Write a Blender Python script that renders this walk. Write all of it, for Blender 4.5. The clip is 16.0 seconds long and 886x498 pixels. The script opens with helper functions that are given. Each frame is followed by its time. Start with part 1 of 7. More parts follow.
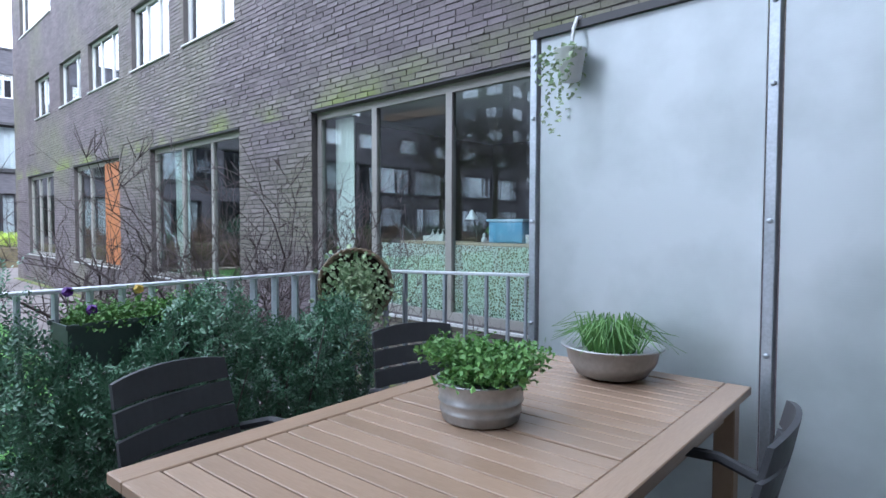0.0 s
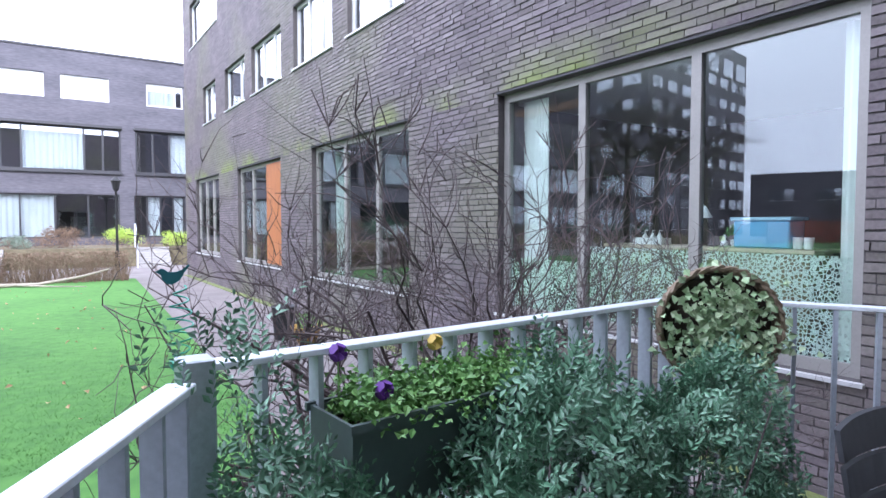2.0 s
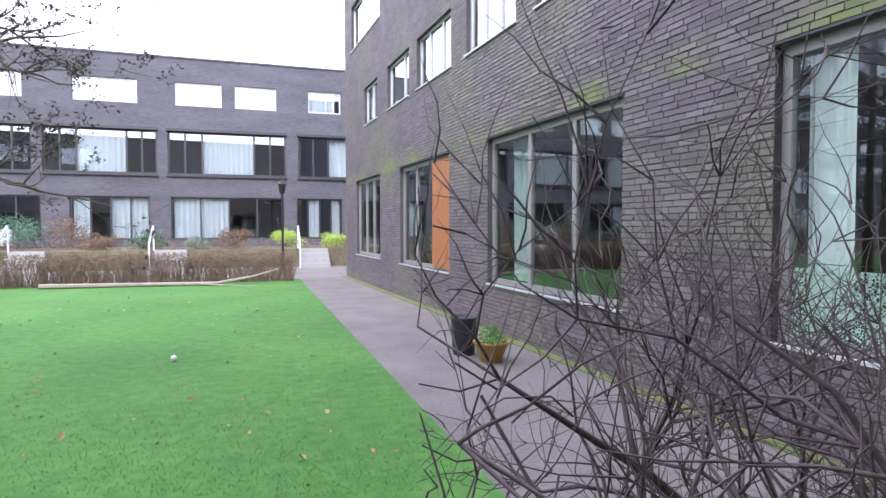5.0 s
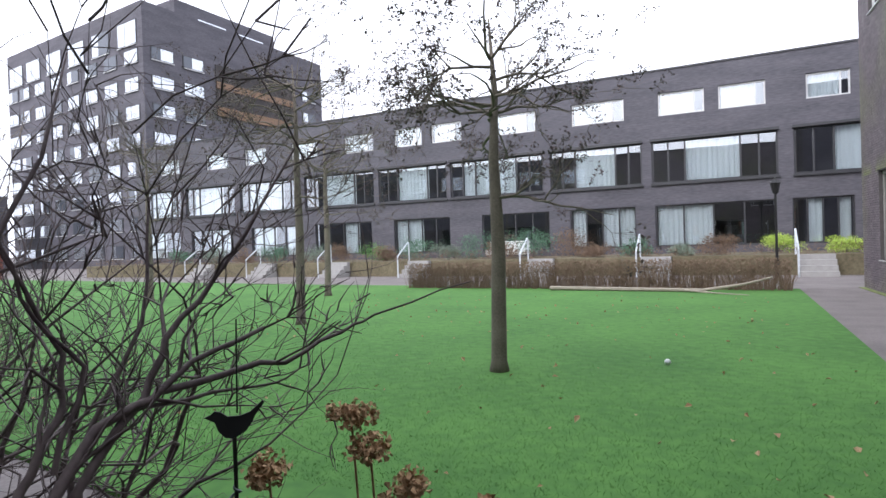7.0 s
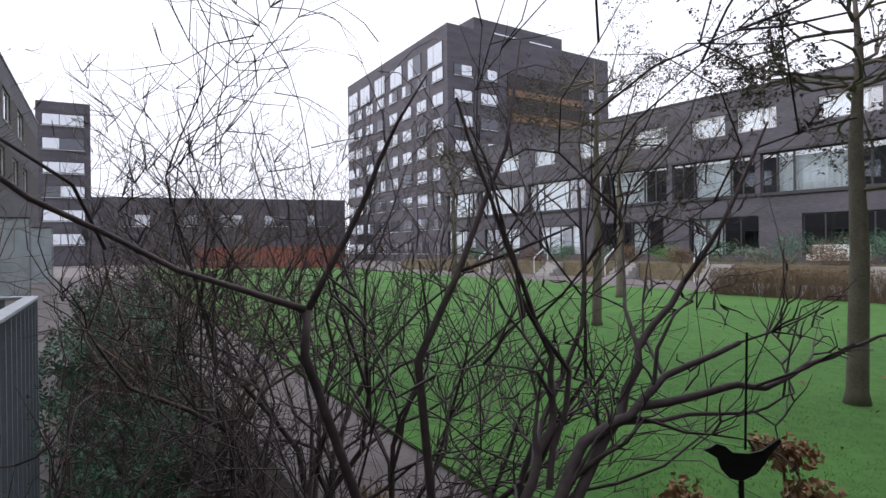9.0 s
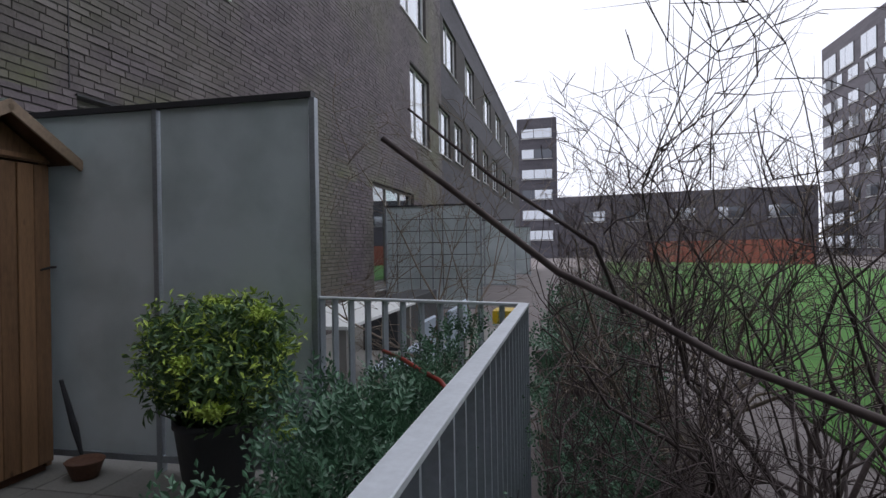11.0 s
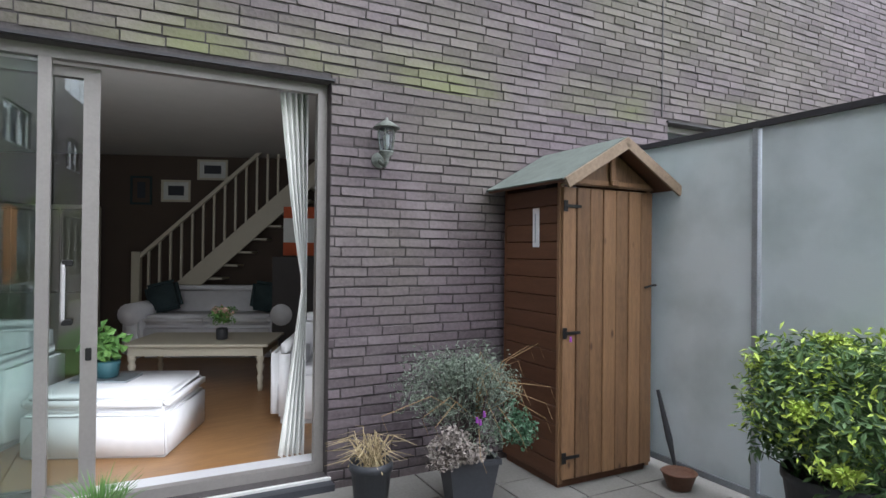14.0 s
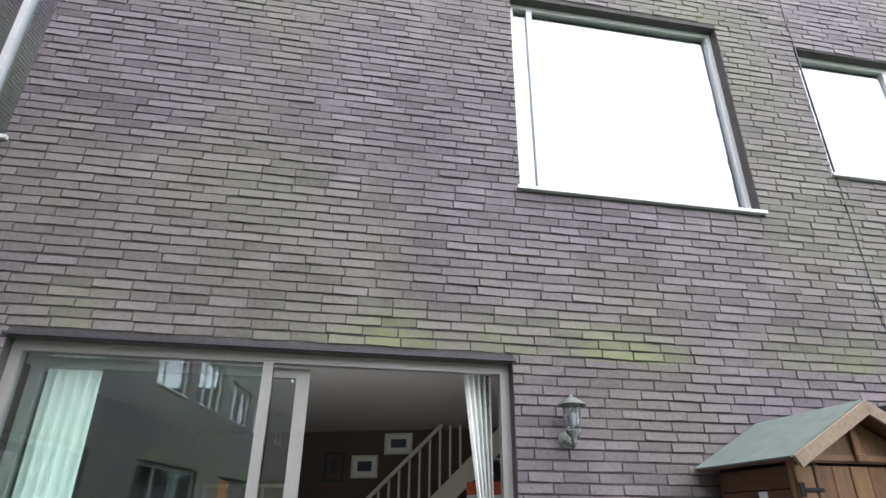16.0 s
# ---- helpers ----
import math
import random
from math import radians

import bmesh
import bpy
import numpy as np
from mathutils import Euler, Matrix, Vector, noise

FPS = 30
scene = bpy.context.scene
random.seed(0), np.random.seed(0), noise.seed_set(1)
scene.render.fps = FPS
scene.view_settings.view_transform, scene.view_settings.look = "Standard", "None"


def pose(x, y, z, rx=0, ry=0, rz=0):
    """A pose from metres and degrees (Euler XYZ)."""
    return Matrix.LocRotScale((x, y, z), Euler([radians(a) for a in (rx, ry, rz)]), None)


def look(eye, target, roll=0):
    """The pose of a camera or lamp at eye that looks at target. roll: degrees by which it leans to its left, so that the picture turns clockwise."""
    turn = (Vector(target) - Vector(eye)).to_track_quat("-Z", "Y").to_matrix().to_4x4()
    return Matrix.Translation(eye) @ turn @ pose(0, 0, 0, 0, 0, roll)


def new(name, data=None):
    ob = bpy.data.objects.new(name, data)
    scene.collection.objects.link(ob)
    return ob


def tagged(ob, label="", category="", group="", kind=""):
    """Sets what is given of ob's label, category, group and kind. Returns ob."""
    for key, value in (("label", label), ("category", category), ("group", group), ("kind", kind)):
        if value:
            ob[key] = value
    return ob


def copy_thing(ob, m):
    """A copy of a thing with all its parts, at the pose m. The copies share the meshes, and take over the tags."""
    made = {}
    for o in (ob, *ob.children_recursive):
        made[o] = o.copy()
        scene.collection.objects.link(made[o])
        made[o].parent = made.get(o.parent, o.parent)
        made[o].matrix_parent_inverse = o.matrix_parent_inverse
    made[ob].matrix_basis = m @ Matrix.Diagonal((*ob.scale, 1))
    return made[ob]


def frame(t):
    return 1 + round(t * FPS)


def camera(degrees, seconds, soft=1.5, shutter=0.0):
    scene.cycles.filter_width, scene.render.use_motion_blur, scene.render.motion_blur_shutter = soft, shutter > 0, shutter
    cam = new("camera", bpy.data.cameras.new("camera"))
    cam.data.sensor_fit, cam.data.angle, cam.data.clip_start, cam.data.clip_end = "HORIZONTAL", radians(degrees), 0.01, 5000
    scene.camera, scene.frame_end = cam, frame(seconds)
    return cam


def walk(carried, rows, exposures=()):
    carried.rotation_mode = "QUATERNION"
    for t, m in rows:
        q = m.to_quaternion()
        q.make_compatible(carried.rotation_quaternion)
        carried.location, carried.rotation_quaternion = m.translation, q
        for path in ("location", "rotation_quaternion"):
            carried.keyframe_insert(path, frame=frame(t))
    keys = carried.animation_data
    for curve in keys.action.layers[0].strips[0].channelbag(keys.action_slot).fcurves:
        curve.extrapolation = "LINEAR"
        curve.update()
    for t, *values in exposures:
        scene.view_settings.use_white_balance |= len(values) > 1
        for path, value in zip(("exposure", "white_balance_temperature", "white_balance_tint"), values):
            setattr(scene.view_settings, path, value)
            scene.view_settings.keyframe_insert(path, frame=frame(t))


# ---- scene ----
cam = camera(74.5, 16.0)
PATH = [
    (0, (0.649, -0.013, 1.329), (2.099, 1.363, 1.248), 0.2),
    (0.5, (0.699, 0.327, 1.345), (2.097, 1.755, 1.265), 0.3),
    (1, (0.669, 0.729, 1.345), (1.984, 2.233, 1.26), 0.3),
    (1.5, (0.679, 1.018, 1.342), (1.914, 2.588, 1.258), 0.2),
    (2, (0.755, 1.354, 1.342), (1.885, 3.002, 1.256), 0.0),
    (2.5, (0.754, 1.573, 1.351), (1.736, 3.314, 1.263), -0.3),
    (3, (0.669, 1.844, 1.328), (1.579, 3.624, 1.248), -0.1),
    (3.2, (0.648, 1.943, 1.308), (1.557, 3.723, 1.236), 0.0),
    (5.3, (0.689, 2.895, 1.302), (1.303, 4.797, 1.227), -0.4),
    (5.5, (0.66, 2.889, 1.291), (1.157, 4.825, 1.22), -1.2),
    (6, (0.626, 2.912, 1.287), (0.641, 4.911, 1.227), -2.0),
    (6.5, (0.599, 2.962, 1.29), (0.169, 4.915, 1.249), -1.9),
    (7, (0.546, 2.966, 1.264), (-0.259, 4.797, 1.241), -1.9),
    (7.5, (0.477, 2.946, 1.286), (-0.581, 4.643, 1.267), -1.6),
    (8, (0.39, 2.911, 1.28), (-0.861, 4.471, 1.27), -1.4),
    (8.5, (0.284, 2.883, 1.26), (-1.109, 4.318, 1.252), -1.0),
    (9, (0.142, 2.904, 1.265), (-1.407, 4.169, 1.262), -0.7),
    (9.5, (0.028, 3.027, 1.331), (-1.731, 3.98, 1.333), -0.5),
    (10, (-0.102, 3.005, 1.359), (-2.025, 3.554, 1.359), 0.0),
    (10.2, (-0.106, 2.99, 1.329), (-2.065, 3.389, 1.33), -0.4),
    (12.3, (-0.1, 2.67, 1.404), (-1.947, 1.903, 1.392), -0.1),
    (12.5, (-0.091, 2.656, 1.385), (-1.892, 1.785, 1.381), -0.1),
    (13, (-0.074, 2.652, 1.387), (-1.714, 1.506, 1.384), -0.0),
    (13.5, (-0.073, 2.618, 1.412), (-1.484, 1.199, 1.405), 0.1),
    (14, (-0.067, 2.563, 1.475), (-1.271, 0.965, 1.489), 0.6),
    (14.5, (-0.065, 2.534, 1.538), (-1.119, 0.841, 1.695), 0.8),
    (15, (-0.056, 2.535, 1.58), (-0.934, 0.787, 1.995), 0.6),
    (15.5, (-0.057, 2.553, 1.614), (-0.78, 0.794, 2.23), 0.6),
    (16, (-0.047, 2.53, 1.618), (-0.652, 0.823, 2.465), 0.5),
]
walk(cam, [(t, look(eye, target, roll)) for t, eye, target, roll in PATH],
     exposures=[(0, 1.88, 5600, 12), (1.5, 2.22, 5700, 18), (3, 1.88, 5750, 21), (5.5, 1.62, 6050, 20), (7, 1.0, 6250, 15), (8.5, 0.5, 6400, 17), (10.2, 0.0, 6450, 18), (12.3, 0.76, 6400, 12), (13.5, 1.58, 6450, 12), (14.5, 2.15, 6550, 14), (16, 2.2, 6500, 13)])

# ---- world and sun: a bright overcast winter day ----
SUN_EL, SUN_AZ = radians(32), radians(200)
world = bpy.data.worlds.new("world")
scene.world = world
world.use_nodes = True
wn, wl = world.node_tree.nodes, world.node_tree.links
wn.clear()
sky = wn.new("ShaderNodeTexSky")
sky.sky_type, sky.sun_disc, sky.sun_elevation, sky.sun_rotation = "NISHITA", False, SUN_EL, SUN_AZ
sky.dust_density, sky.air_density = 6.0, 1.5
hs = wn.new("ShaderNodeHueSaturation")
hs.inputs["Saturation"].default_value = 0.12
cloud = wn.new("ShaderNodeMix")
cloud.data_type = "RGBA"
cloud.inputs["Factor"].default_value = 0.75
cloud.inputs["B"].default_value = (11.0, 11.6, 12.6, 1)
bg = wn.new("ShaderNodeBackground")
bg.inputs["Strength"].default_value = 0.11
wo = wn.new("ShaderNodeOutputWorld")
wl.new(sky.outputs[0], hs.inputs["Color"])
wl.new(hs.outputs[0], cloud.inputs["A"])
wl.new(cloud.outputs["Result"], bg.inputs["Color"])
wl.new(bg.outputs[0], wo.inputs[0])
sun = new("sun", bpy.data.lights.new("sun", "SUN"))
sun.data.energy, sun.data.angle, sun.data.color = 0.6, radians(25), (1.0, 0.97, 0.92)
sun.matrix_world = look((0, 0, 0), (math.sin(SUN_AZ) * -math.cos(SUN_EL), -math.cos(SUN_AZ) * math.cos(SUN_EL), -math.sin(SUN_EL)))
sun.location = (0, 0, 30)


# ---- materials ----
def mat(name, color, rough=0.6, metal=0.0, vary=0.15, scale=6.0, fine=60.0, bump=0.1, color2=None, spec=0.5, island=0.0, objrand=0.0, stretch=None):
    """A surface with two scales of colour variation and fine relief."""
    m = bpy.data.materials.new(name)
    m.use_nodes = True
    n, l = m.node_tree.nodes, m.node_tree.links
    p = n["Principled BSDF"]
    p.inputs["Roughness"].default_value, p.inputs["Metallic"].default_value = rough, metal
    p.inputs["Specular IOR Level"].default_value = spec
    tc = n.new("ShaderNodeTexCoord")
    vec = tc.outputs["Object"]
    if stretch:
        mp = n.new("ShaderNodeMapping")
        mp.inputs["Scale"].default_value = stretch
        l.new(vec, mp.inputs["Vector"])
        vec = mp.outputs[0]
    big, small = n.new("ShaderNodeTexNoise"), n.new("ShaderNodeTexNoise")
    big.inputs["Scale"].default_value, small.inputs["Scale"].default_value = scale, fine
    big.inputs["Detail"].default_value, small.inputs["Detail"].default_value = 3, 2
    l.new(vec, big.inputs["Vector"]), l.new(vec, small.inputs["Vector"])
    add = n.new("ShaderNodeMath")
    add.operation = "ADD"
    l.new(big.outputs["Fac"], add.inputs[0]), l.new(small.outputs["Fac"], add.inputs[1])
    last = add.outputs[0]
    for kind, amount in (("island", island), ("object", objrand)):
        if amount:
            src = n.new("ShaderNodeNewGeometry").outputs["Random Per Island"] if kind == "island" else n.new("ShaderNodeObjectInfo").outputs["Random"]
            ma = n.new("ShaderNodeMath")
            ma.operation, ma.inputs[1].default_value = "MULTIPLY_ADD", amount
            l.new(src, ma.inputs[0]), l.new(last, ma.inputs[2])
            last = ma.outputs[0]
    shift = (island + objrand) / 2
    mr = n.new("ShaderNodeMapRange")
    mr.inputs["From Min"].default_value, mr.inputs["From Max"].default_value = 0.6 + shift - 0.5 * (island + objrand), 1.4 + shift + 0.5 * (island + objrand)
    l.new(last, mr.inputs["Value"])
    mix = n.new("ShaderNodeMix")
    mix.data_type = "RGBA"
    if color2 is None:
        a = [c * (1 - vary) for c in color]
        b = [min(1, c * (1 + vary)) for c in color]
    else:
        a, b = color, color2
    mix.inputs["A"].default_value, mix.inputs["B"].default_value = (*a, 1), (*b, 1)
    l.new(mr.outputs[0], mix.inputs["Factor"])
    l.new(mix.outputs["Result"], p.inputs["Base Color"])
    if bump:
        bp = n.new("ShaderNodeBump")
        bp.inputs["Strength"].default_value, bp.inputs["Distance"].default_value = bump, 0.004
        l.new(small.outputs["Fac"], bp.inputs["Height"])
        l.new(bp.outputs[0], p.inputs["Normal"])
    return m


def brick_mat(name, moss_z, amount):
    """Dark purple-brown brick; moss on the courses just over the heads at moss_z, pale bloom in patches."""
    m = mat(name, (0.085, 0.07, 0.08), 0.62, vary=0.3, scale=1.1, fine=38, bump=0.9, color2=(0.215, 0.178, 0.192), island=0.5, spec=0.35)
    n, l = m.node_tree.nodes, m.node_tree.links
    p = n["Principled BSDF"]
    base = p.inputs["Base Color"].links[0].from_socket
    tc, sep = n.new("ShaderNodeTexCoord"), n.new("ShaderNodeSeparateXYZ")
    l.new(tc.outputs["Object"], sep.inputs[0])
    band = n.new("ShaderNodeMapRange")
    band.inputs["From Min"].default_value, band.inputs["From Max"].default_value = moss_z + 0.42, moss_z + 0.02
    l.new(sep.outputs["Z"], band.inputs["Value"])
    cut = n.new("ShaderNodeMath")
    cut.operation, cut.inputs[1].default_value = "GREATER_THAN", moss_z - 0.03
    l.new(sep.outputs["Z"], cut.inputs[0])
    ns = n.new("ShaderNodeTexNoise")
    ns.inputs["Scale"].default_value, ns.inputs["Detail"].default_value = 0.8, 5
    l.new(tc.outputs["Object"], ns.inputs["Vector"])
    th = n.new("ShaderNodeMapRange")
    th.inputs["From Min"].default_value, th.inputs["From Max"].default_value = 0.42, 0.62
    l.new(ns.outputs["Fac"], th.inputs["Value"])
    m1, m2, m3 = (n.new("ShaderNodeMath") for _ in range(3))
    for q in (m1, m2, m3):
        q.operation = "MULTIPLY"
    l.new(band.outputs[0], m1.inputs[0]), l.new(cut.outputs[0], m1.inputs[1])
    l.new(m1.outputs[0], m2.inputs[0]), l.new(th.outputs[0], m2.inputs[1])
    l.new(m2.outputs[0], m3.inputs[0])
    m3.inputs[1].default_value = amount
    # a faint green film, wide and uneven
    film = n.new("ShaderNodeTexNoise")
    film.inputs["Scale"].default_value, film.inputs["Detail"].default_value = 0.35, 6
    l.new(tc.outputs["Object"], film.inputs["Vector"])
    fr = n.new("ShaderNodeMapRange")
    fr.inputs["From Min"].default_value, fr.inputs["From Max"].default_value, fr.inputs["To Max"].default_value = 0.45, 0.7, 0.35
    l.new(film.outputs["Fac"], fr.inputs["Value"])
    mx = n.new("ShaderNodeMath")
    mx.operation = "MAXIMUM"
    l.new(m3.outputs[0], mx.inputs[0]), l.new(fr.outputs[0], mx.inputs[1])
    mix = n.new("ShaderNodeMix")
    mix.data_type = "RGBA"
    mix.inputs["B"].default_value = (0.20, 0.24, 0.07, 1)
    l.new(mx.outputs[0], mix.inputs["Factor"]), l.new(base, mix.inputs["A"])
    # pale bloom
    bl = n.new("ShaderNodeTexNoise")
    bl.inputs["Scale"].default_value, bl.inputs["Detail"].default_value = 2.3, 6
    l.new(tc.outputs["Object"], bl.inputs["Vector"])
    br = n.new("ShaderNodeMapRange")
    br.inputs["From Min"].default_value, br.inputs["From Max"].default_value, br.inputs["To Max"].default_value = 0.56, 0.78, 0.32
    l.new(bl.outputs["Fac"], br.inputs["Value"])
    mix2 = n.new("ShaderNodeMix")
    mix2.data_type = "RGBA"
    mix2.inputs["B"].default_value = (0.33, 0.30, 0.31, 1)
    l.new(br.outputs[0], mix2.inputs["Factor"]), l.new(mix.outputs["Result"], mix2.inputs["A"])
    l.new(mix2.outputs["Result"], p.inputs["Base Color"])
    return m


def glass(name, tint=(1, 1, 1), gloss=0.08, rough=0.0):
    """A thin pane: mostly clear, with a share of mirror that rises at grazing angles."""
    m = bpy.data.materials.new(name)
    m.use_nodes = True
    n, l = m.node_tree.nodes, m.node_tree.links
    n.clear()
    o, mix, tr, gl = n.new("ShaderNodeOutputMaterial"), n.new("ShaderNodeMixShader"), n.new("ShaderNodeBsdfTransparent"), n.new("ShaderNodeBsdfGlossy")
    fr, pw, ad = n.new("ShaderNodeLayerWeight"), n.new("ShaderNodeMath"), n.new("ShaderNodeMath")
    fr.inputs["Blend"].default_value = 0.5
    pw.operation, pw.inputs[1].default_value = "POWER", 4.0
    ad.operation, ad.use_clamp = "MULTIPLY_ADD", True
    ad.inputs[1].default_value, ad.inputs[2].default_value = 0.9, gloss
    l.new(fr.outputs["Facing"], pw.inputs[0]), l.new(pw.outputs[0], ad.inputs[0])
    tr.inputs["Color"].default_value = (*tint, 1)
    gl.inputs["Roughness"].default_value = rough
    gl.inputs["Color"].default_value = (0.95, 0.97, 1.0, 1)
    l.new(ad.outputs[0], mix.inputs[0]), l.new(tr.outputs[0], mix.inputs[1]), l.new(gl.outputs[0], mix.inputs[2]), l.new(mix.outputs[0], o.inputs[0])
    return m


def frosted(name):
    """Matt ribbed glass of the terrace screens: light passes, shapes do not."""
    m = bpy.data.materials.new(name)
    m.use_nodes = True
    n, l = m.node_tree.nodes, m.node_tree.links
    n.clear()
    o, mix, mix2, gl, tl, df = (n.new("ShaderNode" + k) for k in ("OutputMaterial", "MixShader", "MixShader", "BsdfGlossy", "BsdfTranslucent", "BsdfDiffuse"))
    tc, ns, rp = n.new("ShaderNodeTexCoord"), n.new("ShaderNodeTexNoise"), n.new("ShaderNodeMapRange")
    ns.inputs["Scale"].default_value, ns.inputs["Detail"].default_value = 1.9, 6
    rp.inputs["From Min"].default_value, rp.inputs["From Max"].default_value = 0.3, 0.7
    rp.inputs["To Min"].default_value, rp.inputs["To Max"].default_value = 0.45, 1.25
    l.new(tc.outputs["Object"], ns.inputs["Vector"]), l.new(ns.outputs["Fac"], rp.inputs["Value"])
    col = n.new("ShaderNodeMix")
    col.data_type = "RGBA"
    col.inputs["A"].default_value, col.inputs["B"].default_value = (0.46, 0.54, 0.53, 1), (0.88, 0.95, 0.96, 1)
    l.new(rp.outputs[0], col.inputs["Factor"])
    l.new(col.outputs["Result"], tl.inputs["Color"]), l.new(col.outputs["Result"], df.inputs["Color"])
    wv, bp = n.new("ShaderNodeTexWave"), n.new("ShaderNodeBump")
    wv.bands_direction = "Z"
    wv.inputs["Scale"].default_value, wv.inputs["Distortion"].default_value = 30.0, 0.3
    l.new(tc.outputs["Object"], wv.inputs["Vector"])
    bp.inputs["Strength"].default_value, bp.inputs["Distance"].default_value = 0.3, 0.002
    l.new(wv.outputs["Fac"], bp.inputs["Height"]), l.new(bp.outputs[0], gl.inputs["Normal"])
    gl.inputs["Roughness"].default_value = 0.15
    gl.inputs["Color"].default_value = (0.9, 0.95, 1, 1)
    mix.inputs[0].default_value = 0.45
    l.new(tl.outputs[0], mix.inputs[1]), l.new(df.outputs[0], mix.inputs[2])
    fr = n.new("ShaderNodeFresnel")
    fr.inputs["IOR"].default_value = 2.1
    l.new(fr.outputs[0], mix2.inputs[0]), l.new(mix.outputs[0], mix2.inputs[1]), l.new(gl.outputs[0], mix2.inputs[2])
    l.new(mix2.outputs[0], o.inputs[0])
    return m


BRICK_A = brick_mat("brick_a", 2.78, 1.0)
BRICK_B = brick_mat("brick_b", 2.62, 0.6)
MORTAR = mat("mortar", (0.075, 0.068, 0.068), 0.9, vary=0.3, bump=0.6)
BRICK_FAR = mat("brick_far", (0.052, 0.050, 0.060), 0.8, vary=0.3, scale=0.35, fine=3.5, bump=0, color2=(0.125, 0.118, 0.138), stretch=(1, 1, 5))
ALU = mat("window_aluminium", (0.30, 0.285, 0.27), 0.42, metal=0.2, vary=0.08, bump=0.02)
ALU_DARK = mat("dark_frame", (0.035, 0.035, 0.04), 0.45, vary=0.1, bump=0.02)
SILL = mat("sill_metal", (0.55, 0.55, 0.55), 0.4, metal=0.2, vary=0.08, bump=0.02)
GALV = mat("galvanised_steel", (0.42, 0.46, 0.50), 0.42, metal=0.75, vary=0.18, scale=9, fine=90, bump=0.08)
WHITE_STEEL = mat("pale_rail_steel", (0.62, 0.66, 0.70), 0.45, metal=0.15, vary=0.12, scale=8, fine=70, bump=0.08)
BAR_GREY = mat("grey_bar_steel", (0.38, 0.42, 0.47), 0.5, metal=0.3, vary=0.15, scale=8, fine=70, bump=0.06)
GLASS = glass("clear_pane", (0.84, 0.90, 0.88), 0.08)
GLASS_FAR = glass("far_pane", (0.70, 0.76, 0.78), 0.26)
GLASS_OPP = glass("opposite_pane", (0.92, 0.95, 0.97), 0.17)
FROST = frosted("frosted_screen")
CURTAIN = mat("curtain_cloth", (0.72, 0.74, 0.72), 0.9, vary=0.1, scale=12, bump=0.1)
# near-black colour that paints in the shade of unlit interiors
SHADE_DARK = mat("shade_dark", (0.045, 0.04, 0.04), 0.9, vary=0.3, scale=1.5, bump=0)
GRASS_BASE = mat("lawn_soil", (0.042, 0.135, 0.024), 0.95, vary=0.3, scale=0.5, fine=7, bump=0.4, color2=(0.095, 0.245, 0.045))
PAVE = mat("path_paving", (0.135, 0.118, 0.114), 0.85, vary=0.2, scale=1.5, fine=25, bump=0.4, color2=(0.235, 0.208, 0.20))
SLAB = mat("concrete_slab", (0.17, 0.165, 0.15), 0.85, vary=0.2, scale=3, fine=60, bump=0.3, color2=(0.27, 0.265, 0.245), objrand=0.5)
TEAK = mat("teak_wood", (0.22, 0.145, 0.095), 0.3, vary=0.2, scale=2, fine=30, bump=0.12, color2=(0.36, 0.25, 0.17), objrand=0.6, stretch=(1, 9, 9))
CEDAR = mat("stained_boards", (0.085, 0.046, 0.024), 0.5, vary=0.2, scale=5, fine=24, bump=0.3, color2=(0.34, 0.19, 0.095), objrand=0.7, stretch=(9, 9, 0.8))


def knots(m, scale, stretch, size, color):
    """Dark round knots scattered over a board material."""
    n, l = m.node_tree.nodes, m.node_tree.links
    p = n["Principled BSDF"]
    base = p.inputs["Base Color"].links[0].from_socket
    tc, mp, vo, mr, mx = n.new("ShaderNodeTexCoord"), n.new("ShaderNodeMapping"), n.new("ShaderNodeTexVoronoi"), n.new("ShaderNodeMapRange"), n.new("ShaderNodeMix")
    mp.inputs["Scale"].default_value = stretch
    vo.inputs["Scale"].default_value = scale
    mr.inputs["From Min"].default_value, mr.inputs["From Max"].default_value, mr.inputs["To Max"].default_value = size, size * 0.4, 0.85
    mx.data_type = "RGBA"
    mx.inputs["B"].default_value = (*color, 1)
    l.new(tc.outputs["Object"], mp.inputs["Vector"]), l.new(mp.outputs[0], vo.inputs["Vector"]), l.new(vo.outputs["Distance"], mr.inputs["Value"])
    l.new(mr.outputs[0], mx.inputs["Factor"]), l.new(base, mx.inputs["A"]), l.new(mx.outputs["Result"], p.inputs["Base Color"])


knots(CEDAR, 4.2, (1.6, 0.2, 0.75), 0.11, (0.06, 0.028, 0.014))
# darker, redder tone for the cupboard's side, back, base and roof boards
CEDAR_DARK = mat("darker_boards", (0.07, 0.028, 0.013), 0.6, vary=0.2, scale=3, fine=26, bump=0.25, color2=(0.13, 0.055, 0.025), objrand=0.4, stretch=(9, 1, 9))
FELT = mat("roof_felt", (0.16, 0.19, 0.17), 0.9, vary=0.2, scale=10, fine=160, bump=0.6)
RAWWOOD = mat("weathered_bargeboard", (0.26, 0.19, 0.13), 0.7, vary=0.25, scale=4, fine=40, bump=0.2)
BLACK_IRON = mat("black_iron", (0.02, 0.02, 0.02), 0.45, metal=0.4, bump=0.05)
BLACK_PL = mat("anthracite_plastic", (0.035, 0.037, 0.042), 0.55, vary=0.12, scale=9, bump=0.05)
POT_GREY = mat("anthracite_pot", (0.05, 0.055, 0.065), 0.5, vary=0.15, scale=6, bump=0.05)
SOIL = mat("soil", (0.035, 0.025, 0.018), 0.95, vary=0.4, scale=20, bump=0.6)
